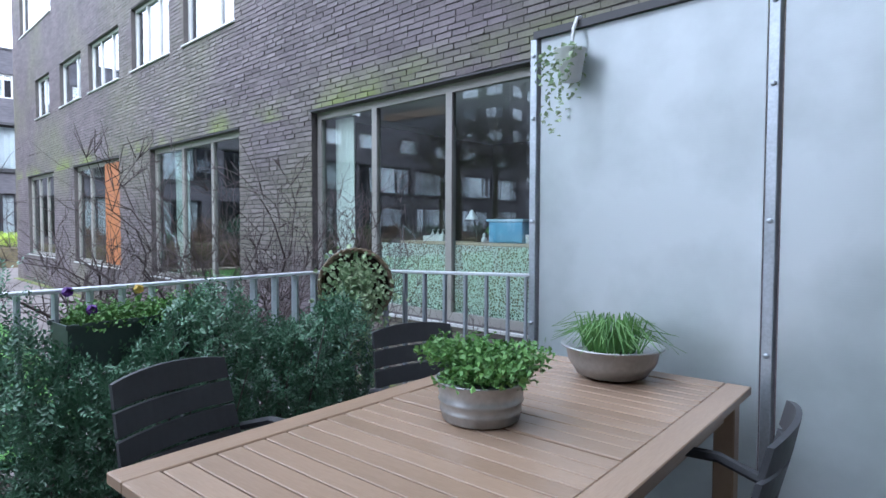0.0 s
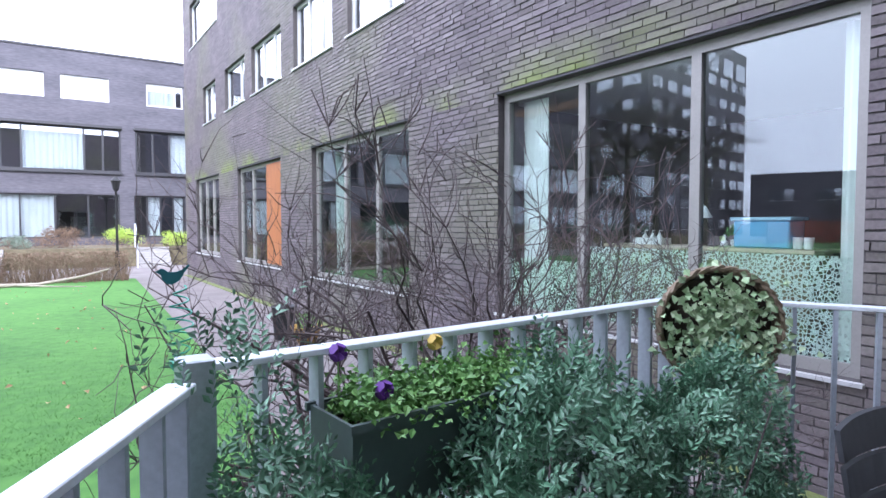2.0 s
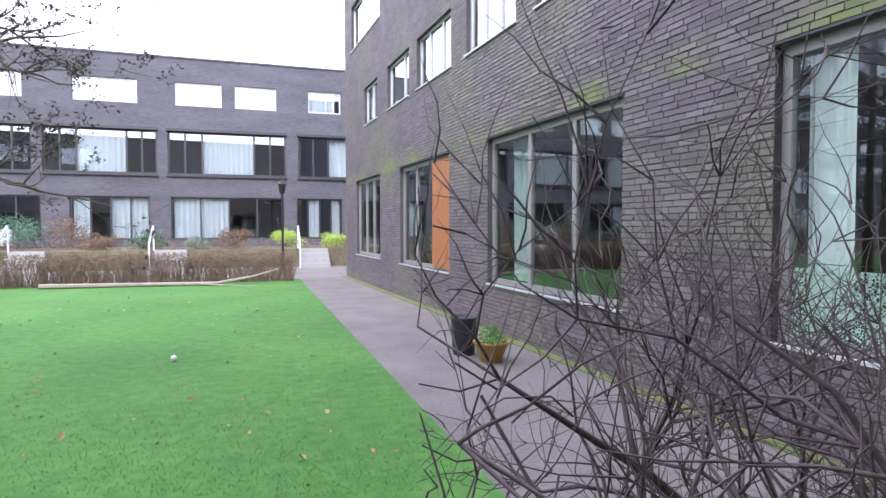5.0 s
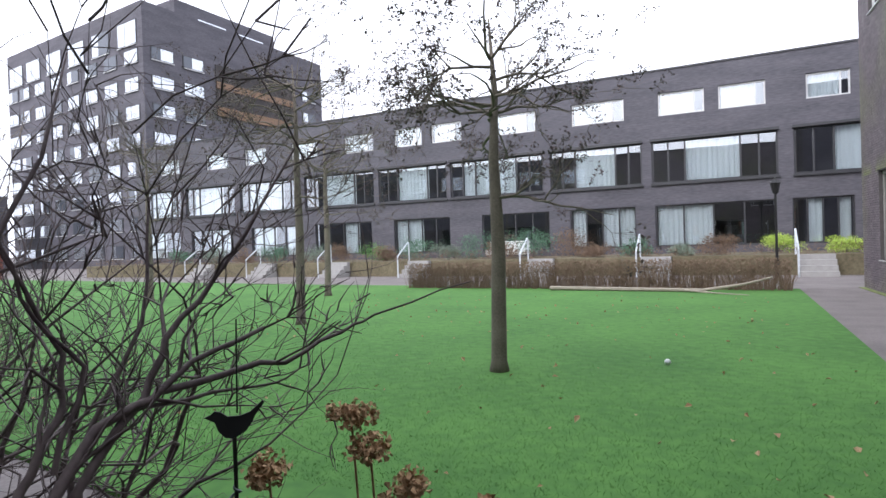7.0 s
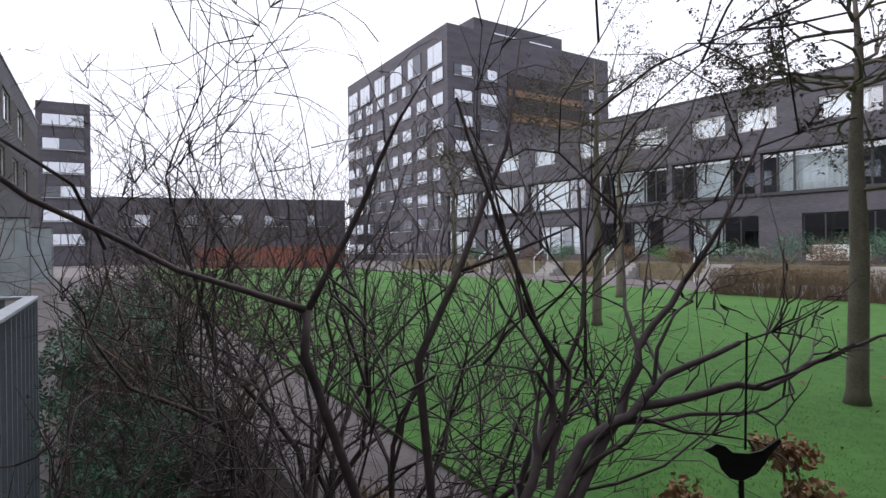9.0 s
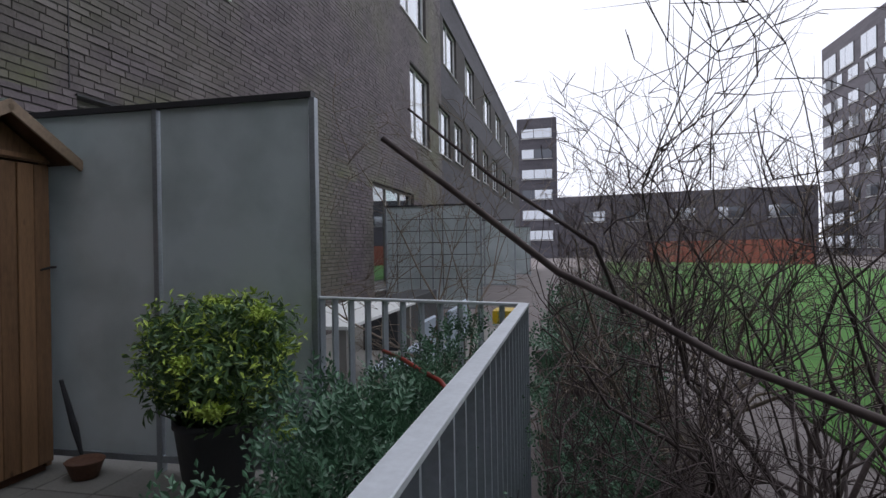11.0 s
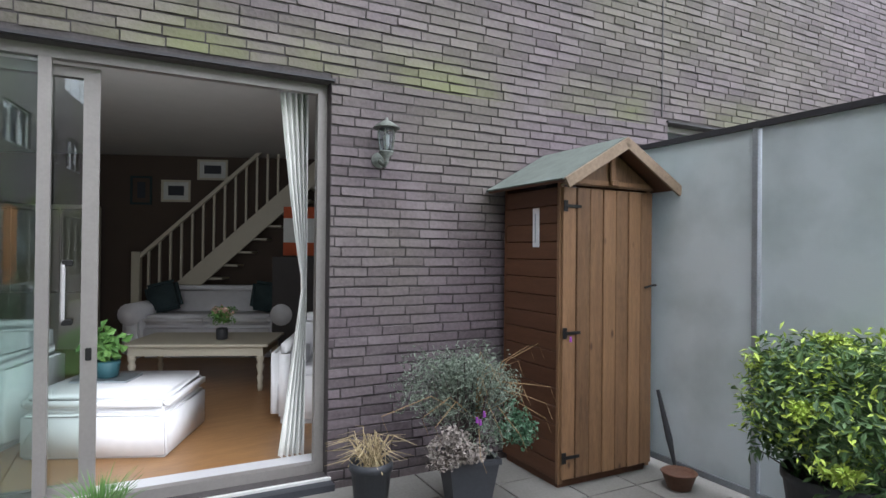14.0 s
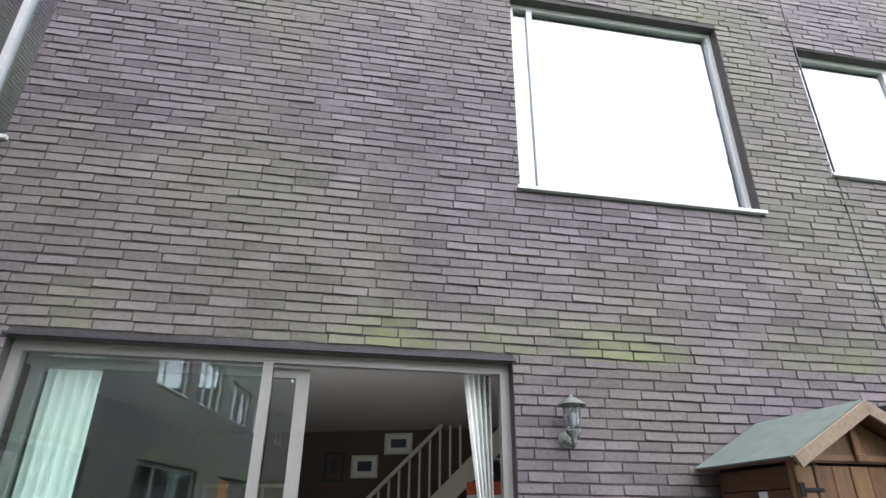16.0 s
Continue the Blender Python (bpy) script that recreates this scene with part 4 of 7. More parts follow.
# ---- hedges and bed by the terrace ----
h1 = hedge("evergreen_hedge", (0.98, 2.20), (2.42, 2.28), 0.42, 0.0, 0.93, 52000, 0.029, LEAF_DARK, 11, "dense dark green evergreen hedge inside the railing")
p1 = np.concatenate([np.stack([np.random.default_rng(3).normal(1.02 + 0.0, 0.05, 260), np.random.default_rng(4).normal(2.33, 0.05, 260), np.random.default_rng(5).uniform(0.8, 1.22, 260)], 1)])
sprigs("foliage", p1[::4], np.tile([0, 0, 1.0], (len(p1[::4]), 1)), 0.024, LEAF_DARK, h1, 8)
a_, b_ = bw(-0.25, 3.38), bw(1.78, 3.36)
hedge("evergreen_hedge", a_[:2], b_[:2], 0.52, 0.0, 0.90, 46000, 0.031, LEAF_DARK, 12, "dense blue-green evergreen hedge inside the pale front railing")
a_, b_ = bw(0.25, 4.05), bw(2.6, 4.05)
hedge("evergreen_hedge", a_[:2], b_[:2], 0.42, -0.42, 0.42, 14000, 0.034, LEAF_DARK, 13, "dark green evergreen hedge outside the front railing")
a_, b_ = bw(3.0, 4.0), bw(9.0, 4.2)
hedge("evergreen_hedge", a_[:2], b_[:2], 0.9, -0.42, 0.8, 9000, 0.06, LEAF_DARK, 14, "dark evergreen hedge along the next terraces")

# ---- teak table with boards ----
def teak_table():
    a, b = Vector((1.08, 1.48, 0)), Vector((2.87, 1.59, 0))
    L = (b - a).length
    m = Matrix.Translation(a) @ Matrix.Rotation(math.atan2(b.y - a.y, b.x - a.x), 4, "Z")
    t = root("garden_table", "slatted teak garden table on a concrete terrace", "table", m)
    W, z = 0.98, 0.75
    for nme, row in (("edge_board", (0, L, -0.085, 0, z - 0.03, z)), ("edge_board", (0, L, -W, -W + 0.085, z - 0.03, z)), ("end_board", (0, 0.085, -W + 0.087, -0.087, z - 0.03, z)), ("end_board", (L - 0.085, L, -W + 0.087, -0.087, z - 0.03, z)), ("centre_board", (L / 2 - 0.04, L / 2 + 0.04, -W + 0.087, -0.087, z - 0.03, z))):
        box_part(nme, [row], TEAK_Y if nme != "edge_board" else TEAK, t, bevel=0.003)
    for x0, x1 in ((0.089, L / 2 - 0.044), (L / 2 + 0.044, L - 0.089)):
        n = 11
        w = (x1 - x0) / n
        src = None
        for i in range(n):
            mm = Matrix.Translation((x0 + i * w, 0, 0))
            if src is None:
                src = box_part("slat", [(0.002, w - 0.003, -W + 0.088, -0.088, z - 0.028, z - 0.003)], TEAK_Y, t, m=mm, bevel=0.002)
            else:
                o = new("slat", src.data)
                o.parent, o.matrix_basis = t, mm
    for x0 in (0.03, L - 0.10):
        for y0 in (-W + 0.03, -0.10):
            box_part("leg", [(x0, x0 + 0.07, y0, y0 + 0.07, 0, z - 0.03)], TEAK, t, bevel=0.004)
    box_part("apron", [(0.1, L - 0.1, -0.09, -0.065, z - 0.12, z - 0.031)], TEAK, t)
    box_part("apron", [(0.1, L - 0.1, -W + 0.065, -W + 0.09, z - 0.12, z - 0.031)], TEAK, t)
    return t


TEAK_Y = mat("teak_wood_across", (0.23, 0.155, 0.10), 0.3, vary=0.2, scale=2, fine=30, bump=0.12, color2=(0.37, 0.26, 0.18), objrand=0.6, stretch=(9, 1, 9))
teak_table()


def garden_chair():
    """A moulded dark chair with a slightly hollow slotted back; faces -y."""
    c = root("garden_chair", "anthracite moulded garden chair with a slotted back at the teak table", "chair", group="garden chairs")
    def sheet(name, x_half, z0, z1, y0, y1, thick, slots, holes=0):
        bm = bmesh.new()
        nx, nz = 12, 1
        bands = []
        zs = [z0]
        gap = 0.012
        hh = (z1 - z0 - gap * (slots - 1)) / slots
        for k in range(slots):
            bands.append((z0 + k * (hh + gap), z0 + k * (hh + gap) + hh))
        def pt(x, z, t):
            f = (z - z0) / (z1 - z0)
            xx = x * (x_half - 0.02 * f)
            y = y0 + (y1 - y0) * f + 0.035 * (1 - x * x) - t
            zz = z + (0.018 * (1 - x * x) if f > 0.99 else 0)
            return (xx, y, zz)
        for za, zb in bands:
            if bm.verts:
                from_bm(name, bm, BLACK_PL, c, smooth=False)
                bm = bmesh.new()
            grid = [[[bm.verts.new(pt(-1 + 2 * i / nx, z, t)) for i in range(nx + 1)] for z in (za, zb)] for t in (0, thick)]
            for i in range(nx):
                bm.faces.new((grid[0][0][i], grid[0][0][i + 1], grid[0][1][i + 1], grid[0][1][i]))
                bm.faces.new((grid[1][0][i + 1], grid[1][0][i], grid[1][1][i], grid[1][1][i + 1]))
                bm.faces.new((grid[0][1][i], grid[0][1][i + 1], grid[1][1][i + 1], grid[1][1][i]))
                bm.faces.new((grid[0][0][i + 1], grid[0][0][i], grid[1][0][i], grid[1][0][i + 1]))
            for i in (0, nx):
                bm.faces.new((grid[0][0][i], grid[0][1][i], grid[1][1][i], grid[1][0][i]))
        return from_bm(name, bm, BLACK_PL, c, smooth=False)
    sheet("back_slat", 0.225, 0.47, 0.865, 0.19, 0.285, 0.014, 5)
    box_part("back_stile", [(-0.235, -0.205, 0.18, 0.205, 0.40, 0.47)], BLACK_PL, c, bevel=0.003)
    box_part("back_stile", [(0.205, 0.235, 0.18, 0.205, 0.40, 0.47)], BLACK_PL, c, bevel=0.003)
    for k in range(6):
        box_part("seat_slat", [(-0.225, 0.225, -0.24 + k * 0.072, -0.24 + k * 0.072 + 0.062, 0.43, 0.45)], BLACK_PL, c, bevel=0.004)
    for sx in (-1, 1):
        for y0, y1 in ((-0.22, -0.25), (0.19, 0.23)):
            bm = bmesh.new()
            tube(bm, [(sx * 0.215, y1, 0), (sx * 0.21, y0, 0.43)], [0.016, 0.019], 6)
            from_bm("leg", bm, BLACK_PL, c)
        bm = bmesh.new()
        tube(bm, [(sx * 0.235, 0.22, 0.62), (sx * 0.25, 0.1, 0.655), (sx * 0.25, -0.14, 0.65), (sx * 0.235, -0.22, 0.62), (sx * 0.22, -0.235, 0.44)], 0.016, 6)
        from_bm("armrest", bm, BLACK_PL, c)
    return c


ch = garden_chair()
ch.matrix_world = pose(1.47, 1.62, 0, 0, 0, 16)
copy_thing(ch, pose(2.40, 1.62, 0, 0, 0, -12))
copy_thing(ch, pose(2.16, 0.62, 0, 0, 0, 188))
ch4 = copy_thing(ch, pose(1.35, 0.45, 0, 0, 0, 176))

ZINC = mat("zinc", (0.42, 0.43, 0.43), 0.38, metal=0.8, vary=0.15, scale=7, fine=60, bump=0.05)


def potted(name, profile, pot_mat, at, label, soil_z, soil_r, handles=False):
    r_ = root(name, label, "planter")
    from_bm("pot", lathe(bmesh.new(), profile, 32, at), pot_mat, r_, smooth=True)
    bm = bmesh.new()
    lathe(bm, [(0.001, soil_z), (soil_r, soil_z - 0.004), (soil_r, soil_z - 0.02)], 20, at)
    from_bm("soil", bm, SOIL, r_)
    return r_


tub = potted("zinc_tub", [(0.112, 0.0), (0.117, 0.006), (0.12, 0.026), (0.125, 0.031), (0.122, 0.036), (0.123, 0.056), (0.129, 0.061), (0.125, 0.066), (0.128, 0.09), (0.134, 0.115), (0.14, 0.12), (0.13, 0.122), (0.12, 0.108)], ZINC, (1.99, 1.10, 0.751), "ribbed zinc tub full of fresh green herbs on the teak table", 0.102, 0.12)
p, nn_ = blob_points(3400, (1.99, 1.10, 0.925), (0.20, 0.20, 0.085), 21, 22, 0.3)
leaf_cloud("herb_foliage", p, nn_, 0.021, LEAF_MID, tub, 21, 0.75)
rg = np.random.default_rng(5)
bm = bmesh.new()
for i in range(60):
    q = Vector(p[rg.integers(0, len(p))])
    tube(bm, [Vector((1.99, 1.10, 0.86)) + Vector(rg.normal(0, 0.03, 3)) * 0.8, q], [0.002, 0.001], 4, cap=False)
from_bm("herb_stem", bm, LEAF_MID, tub)["kind"] = "stuff"
bowl = potted("steel_bowl", [(0.10, 0.0), (0.13, 0.01), (0.165, 0.06), (0.175, 0.11), (0.195, 0.118), (0.194, 0.124), (0.165, 0.118), (0.155, 0.10)], ZINC, (2.72, 1.05, 0.751), "wide brushed steel bowl with drooping green chives on the teak table", 0.10, 0.155)
bm = bmesh.new()
for i in range(230):
    a = rg.uniform(0, 2 * math.pi)
    b0 = Vector((2.72 + math.cos(a) * rg.uniform(0, 0.12), 1.05 + math.sin(a) * rg.uniform(0, 0.12), 0.85))
    h, o = rg.uniform(0.06, 0.14), rg.uniform(0.02, 0.17)
    tube(bm, [b0, b0 + Vector((math.cos(a) * o * 0.35, math.sin(a) * o * 0.35, h)), b0 + Vector((math.cos(a) * o * 1.1, math.sin(a) * o * 1.1, h * rg.uniform(0.2, 0.9)))], [0.003, 0.0025, 0.0008], 3, cap=False)
from_bm("grassy_foliage", bm, LEAF_MID, bowl)["kind"] = "stuff"
WHITE_POT = mat("white_enamel", (0.75, 0.76, 0.77), 0.35, vary=0.05, bump=0.02)
hang = potted("hanging_pot", [(0.045, 0.0), (0.05, 0.004), (0.07, 0.13), (0.076, 0.135), (0.07, 0.137), (0.066, 0.12)], WHITE_POT, (2.96, 1.40, 1.98), "white pot hooked over the glass screen with trailing variegated ivy", 0.12, 0.065)
bm = bmesh.new()
tube(bm, [(2.965, 1.40, 2.09), (2.99, 1.40, 2.22), (3.02, 1.40, 2.275), (3.05, 1.40, 2.285), (3.09, 1.40, 2.27)], 0.009, 6)
from_bm("hook", bm, WHITE_POT, hang)
pts = []
for k in range(9):
    a, L_ = rg.uniform(0, 6.28), rg.uniform(0.1, 0.42)
    for q in np.linspace(0, 1, int(26 * L_ / 0.3) + 6):
        pts.append((2.96 + math.cos(a) * 0.09 * min(1, q * 3) + rg.normal(0, 0.01), 1.40 + math.sin(a) * 0.1 * min(1, q * 3) + 0.05 * q + rg.normal(0, 0.012), 2.13 + 0.03 * math.sin(q * 3) - L_ * q))
leaf_cloud("trailing_ivy", pts, np.tile([0, 0.3, 1.0], (len(pts), 1)), 0.028, LEAF_IVY, hang, 6, 0.8)

# ---- planter box, basket, bucket on the railing ----
mpl = seg((1.20, 2.385), (1.74, 2.425))
pb = root("planter_box", "dark green plastic trough of herbs and pansies hung inside the railing", "planter", mpl)
TROUGH = mat("green_plastic", (0.06, 0.085, 0.08), 0.5, vary=0.1, bump=0.03)
box_part("trough", [(0, 0.56, -0.085, -0.078, 0.80, 0.975), (0, 0.56, 0.078, 0.085, 0.80, 0.975), (0, 0.007, -0.078, 0.078, 0.80, 0.975), (0.553, 0.56, -0.078, 0.078, 0.80, 0.975), (0.007, 0.553, -0.078, 0.078, 0.80, 0.81)], TROUGH, pb)
box_part("rim", [(-0.008, 0.568, -0.095, -0.0852, 0.963, 0.98), (-0.008, 0.568, 0.0852, 0.095, 0.963, 0.98)], TROUGH, pb)
box_part("soil", [(0.008, 0.552, -0.077, 0.077, 0.812, 0.945)], SOIL, pb)
rg = np.random.default_rng(9)
pp = np.stack([rg.uniform(0.03, 0.53, 3800), rg.normal(0, 0.05, 3800), 0.955 + np.abs(rg.normal(0, 0.036, 3800))], 1)
leaf_cloud("herb_foliage", pp, np.tile([0, 0, 1.0], (3800, 1)), 0.018, LEAF_MID, pb, 9, 0.8)
PETAL = mat("purple_petal", (0.10, 0.02, 0.22), 0.6, bump=0)
PETAL_Y = mat("yellow_petal", (0.65, 0.45, 0.10), 0.6, bump=0)
for k, (x, y, z) in enumerate(((0.05, 0.06, 1.08), (0.09, -0.05, 1.02), (0.30, 0.06, 1.07))):
    bm = bmesh.new()
    for j in range(5):
        a = 2 * math.pi * j / 5
        tube(bm, [(x, y, z), (x + 0.016 * math.cos(a), y - 0.004, z + 0.016 * math.sin(a))], [0.004, 0.012], 6)
    from_bm("pansy_bloom", bm, PETAL if k < 2 else PETAL_Y, pb)
    tube_bm = tube(bmesh.new(), [(x, y, 0.95), (x, y, z)], 0.0015, 4)
    from_bm("pansy_stem", tube_bm, LEAF_MID, pb)

WICKER = mat("wicker", (0.13, 0.09, 0.06), 0.8, vary=0.3, scale=20, bump=0.3, color2=(0.30, 0.23, 0.16), island=0.5)
bk = root("hanging_basket", "round wicker basket of variegated ivy hung on the railing corner", "basket", Matrix.Translation((2.50, 2.36, 1.02)) @ Matrix.Rotation(radians(-42), 4, "Z") @ Matrix.Rotation(radians(90), 4, "X"))
bm = bmesh.new()
for k in range(10):
    rr = 0.185 - 0.0035 * k * k * 0.35
    zz = 0.0 - 0.016 * k
    for w_ in (0, 1):
        pts = [((rr + 0.006 * math.cos(16 * a + math.pi * w_ + k)) * math.cos(a), (rr + 0.006 * math.cos(16 * a + math.pi * w_ + k)) * math.sin(a), zz + 0.006 * math.sin(16 * a + math.pi * w_)) for a in np.linspace(0, 2 * math.pi, 49)]
        tube(bm, pts, 0.0065, 4, cap=False)
from_bm("wicker_bowl", bm, WICKER, bk)
bm = bmesh.new()
lathe(bm, [(0.16, -0.03), (0.165, -0.035), (0.14, -0.14), (0.001, -0.15)], 24)
from_bm("liner", bm, SOIL, bk)
rg = np.random.default_rng(12)
q = np.stack([rg.normal(0, 0.075, 900), rg.normal(-0.01, 0.075, 900), rg.uniform(-0.02, 0.07, 900)], 1)
q2 = np.stack([rg.normal(0.0, 0.07, 500), rg.uniform(-0.38, -0.05, 500), rg.normal(0.06, 0.025, 500)], 1)
q2[:, 0] = rg.normal(0.02, 0.085, 500) * (1 + q2[:, 1] * 1.4)
q = np.concatenate([q, q2])
o = leaf_cloud("ivy_foliage", q, np.tile([0, 0, 1.0], (len(q), 1)), 0.027, LEAF_IVY, None, 12, 0.85)
o.parent = bk
bucket = potted("bucket_planter", [(0.085, 0), (0.09, 0.004), (0.115, 0.26), (0.12, 0.265), (0.115, 0.268), (0.108, 0.25)], POT_GREY, (2.66, 2.05, 0.0), "dark grey bucket standing by the railing corner", 0.22, 0.10)

# ---- bare shrubs in the bed, with their ornaments ----
BED_SIDE = 1
shrub("feeder_shrub", (1.02, 3.25, -0.42), 2, 1.75, 30, "bare young shrub with a green feeder coil beside the gate post", lean=(-0.05, 0.0), open_=0.08, r=0.016, kids=(2, 4))
shrub("bare_shrub", (2.35, 3.8, -0.42), 8, 1.75, 31, "large bare dark-twigged shrub before the brick wall", open_=0.5, r=0.027, kids=(4, 7))
shrub("bare_shrub", (3.0, 4.0, -0.42), 7, 1.75, 32, "bare dark-twigged shrub before the wide window", open_=0.45, r=0.024, kids=(4, 7))
shrub("bare_shrub", (2.05, 3.45, -0.42), 6, 1.9, 33, "bare dark shrub with long crooked limbs close to the railing", open_=0.4, r=0.021, lean=(0.15, 0.1), kids=(4, 7))
BED_TOP, BED_SIDE = 1.5, -1


def guided_shrub(name, label, limbs, seed, r=0.016):
    """A bare shrub from a few bent main limbs, each with its side twigs."""
    rg_ = np.random.default_rng(seed)
    root_ = root(name, label, "shrub")
    twigs, stems = [], bmesh.new()
    for pts, r0, r1 in limbs:
        pts = [Vector(q) for q in pts]
        fine_ = [pts[0]]
        for a, b in zip(pts, pts[1:]):
            fine_ += [a.lerp(b, f) + Vector(rg_.normal(0, 0.004, 3)) for f in (0.33, 0.67)] + [b]
        rr = [r0 + (r1 - r0) * k / (len(fine_) - 1) for k in range(len(fine_))]
        tube(stems, fine_, [q * 0.8 for q in rr], 7, cap=False)
        for k in range(5, len(fine_)):
            if rg_.random() < 0.45:
                axis = (fine_[k] - fine_[k - 1]).normalized()
                side = Vector(rg_.normal(0, 1, 3)).cross(axis).normalized()
                grow(twigs, fine_[k], axis + side * 0.8 + Vector((0, 0, 0.25)), rg_.uniform(0.12, 0.36), max(rr[k] * 0.5, 0.0024), 2, rg_, levels=4, kids=(2, 4))
    from_bm("stem", stems, BARK, root_, smooth=True)
    bm_ = bmesh.new()
    for pts, rad, level in twigs:
        tube(bm_, pts, rad, 4, cap=False)
    from_bm("twig", bm_, BARK, root_, smooth=True)["kind"] = "stuff"
    return root_


guided_shrub("bare_shrub", "bare spreading shrub with thick crooked limbs at the lawn", [
    ([(-0.50, 3.70, -0.42), (-0.46, 3.60, 0.2), (-0.42, 3.55, 0.85), (-0.43, 3.65, 0.957), (-0.41, 3.75, 0.985), (-0.395, 3.83, 1.04), (-0.33, 3.97, 1.09)], 0.017, 0.006),
    ([(-0.41, 3.77, 0.995), (-0.34, 3.94, 1.014), (-0.30, 4.0, 1.009), (-0.23, 4.12, 1.06), (-0.18, 4.19, 1.094), (0.0, 4.38, 1.16)], 0.010, 0.002),
    ([(-0.43, 3.68, 0.965), (-0.37, 3.86, 0.974), (-0.31, 3.98, 0.969), (-0.27, 4.05, 0.998)], 0.006, 0.002),
    ([(-0.55, 3.66, -0.42), (-0.44, 3.51, 0.86), (-0.445, 3.56, 0.94), (-0.455, 3.61, 1.01), (-0.465, 3.62, 1.09), (-0.485, 3.54, 1.27), (-0.55, 3.5, 1.5)], 0.012, 0.003),
    ([(-0.47, 3.68, -0.42), (-0.416, 3.6, 0.865), (-0.42, 3.74, 0.987), (-0.42, 3.79, 1.09), (-0.39, 3.89, 1.20), (-0.34, 3.98, 1.35), (-0.33, 4.1, 1.5)], 0.014, 0.003),
    ([(-0.44, 3.58, 0.9), (-0.455, 3.65, 1.065), (-0.475, 3.58, 1.16), (-0.485, 3.54, 1.28), (-0.52, 3.5, 1.45)], 0.007, 0.002),
    ([(-0.62, 3.75, -0.42), (-0.60, 3.72, 0.3), (-0.66, 3.75, 0.8), (-0.62, 3.9, 1.1), (-0.7, 4.0, 1.4)], 0.013, 0.004),
], 34)
BED_TOP = 2.3
shrub("bare_shrub", (-1.836, 4.281, -0.42), 5, 2.0, 35, "dense bare thicket shrub along the terrace front", open_=0.42, r=0.017, kids=(3, 6))
shrub("bare_shrub", (-2.678, 4.127, -0.42), 5, 2.2, 36, "dense bare thicket shrub along the terrace front", open_=0.42, r=0.018, kids=(3, 6))
shrub("bare_shrub", (-3.415, 4.68, -0.42), 5, 2.4, 37, "tall bare shrub behind the terrace front thicket", open_=0.3, r=0.02, kids=(4, 6))
shrub("bare_shrub", (-4.394, 4.316, -0.42), 5, 2.3, 38, "tall bare shrub by the next terrace", open_=0.34, r=0.02, kids=(4, 6), material=mat("pale_twig", (0.16, 0.12, 0.09), 0.8, color2=(0.30, 0.25, 0.20)))
BED_TOP = 1.75
for k, (s, d) in enumerate(((0.5, 4.2), (1.4, 4.25), (2.4, 4.4), (3.6, 4.45))):
    shrub("bare_shrub", tuple(bw(s, d, -0.42)), 5, 1.45 + 0.1 * k, 50 + k, "dense dark bare shrub close outside the pale railing", open_=0.42, r=0.013, kids=(4, 6))
BED_TOP = 2.6
for k, (s, d) in enumerate(((5.2, 4.2), (6.6, 4.4), (8.2, 4.6), (10.2, 4.7))):
    shrub("bare_shrub", tuple(bw(s, d, -0.42)), 5, 2.2, 60 + k, "tall bare brown shrub along the next terraces", open_=0.4, r=0.018, kids=(4, 6), material=bpy.data.materials["pale_twig"])
ns = root("bare_shrub", "tall pale bare shrub growing on the next terrace", "shrub")
outn = []
rgn = np.random.default_rng(39)
_in_bed = in_bed
in_bed = lambda p: p.z < 2.7 and (p.x - -1.712) * -0.9868 + (p.y - -0.811) * 0.1617 > 2.5
for k in range(5):
    grow(outn, Vector(bw(3.4 + 0.12 * k, 3.0 + 0.06 * (k % 2), 0.0)), Vector((rgn.normal(0, 0.25), rgn.normal(0, 0.25), 1)), 2.2, 0.013, 0, rgn, kids=(4, 6))
in_bed = _in_bed
for nm_, lv in (("stem", (0, 1)), ("twig", (2, 3, 4))):
    bm = bmesh.new()
    for pts, rad, level in outn:
        if level in lv:
            tube(bm, pts, rad, 5, cap=False)
    from_bm(nm_, bm, bpy.data.materials["pale_twig"], ns, smooth=True)
lm = root("bare_limb_shrub", "thick forked bare shrub leaning towards the pale rail", "shrub")
bm = bmesh.new()
tube(bm, [(-0.72, 3.75, -0.42), (-0.66, 3.60, 0.3), (-0.60, 3.36, 0.85), (-0.600, 3.262, 1.12), (-0.609, 3.272, 1.18)], [0.0112, 0.0099, 0.0081, 0.0068, 0.0062], 8)
tube(bm, [(-0.68, 3.78, -0.42), (-0.66, 3.55, 0.6), (-0.66, 3.501, 1.072), (-0.642, 3.579, 1.222), (-0.649, 3.656, 1.36), (-0.651, 3.712, 1.458), (-0.69, 3.80, 1.7)], [0.0099, 0.0087, 0.0074, 0.0062, 0.0050, 0.0043, 0.0019], 8)
from_bm("trunk", bm, BARK, lm, smooth=True)
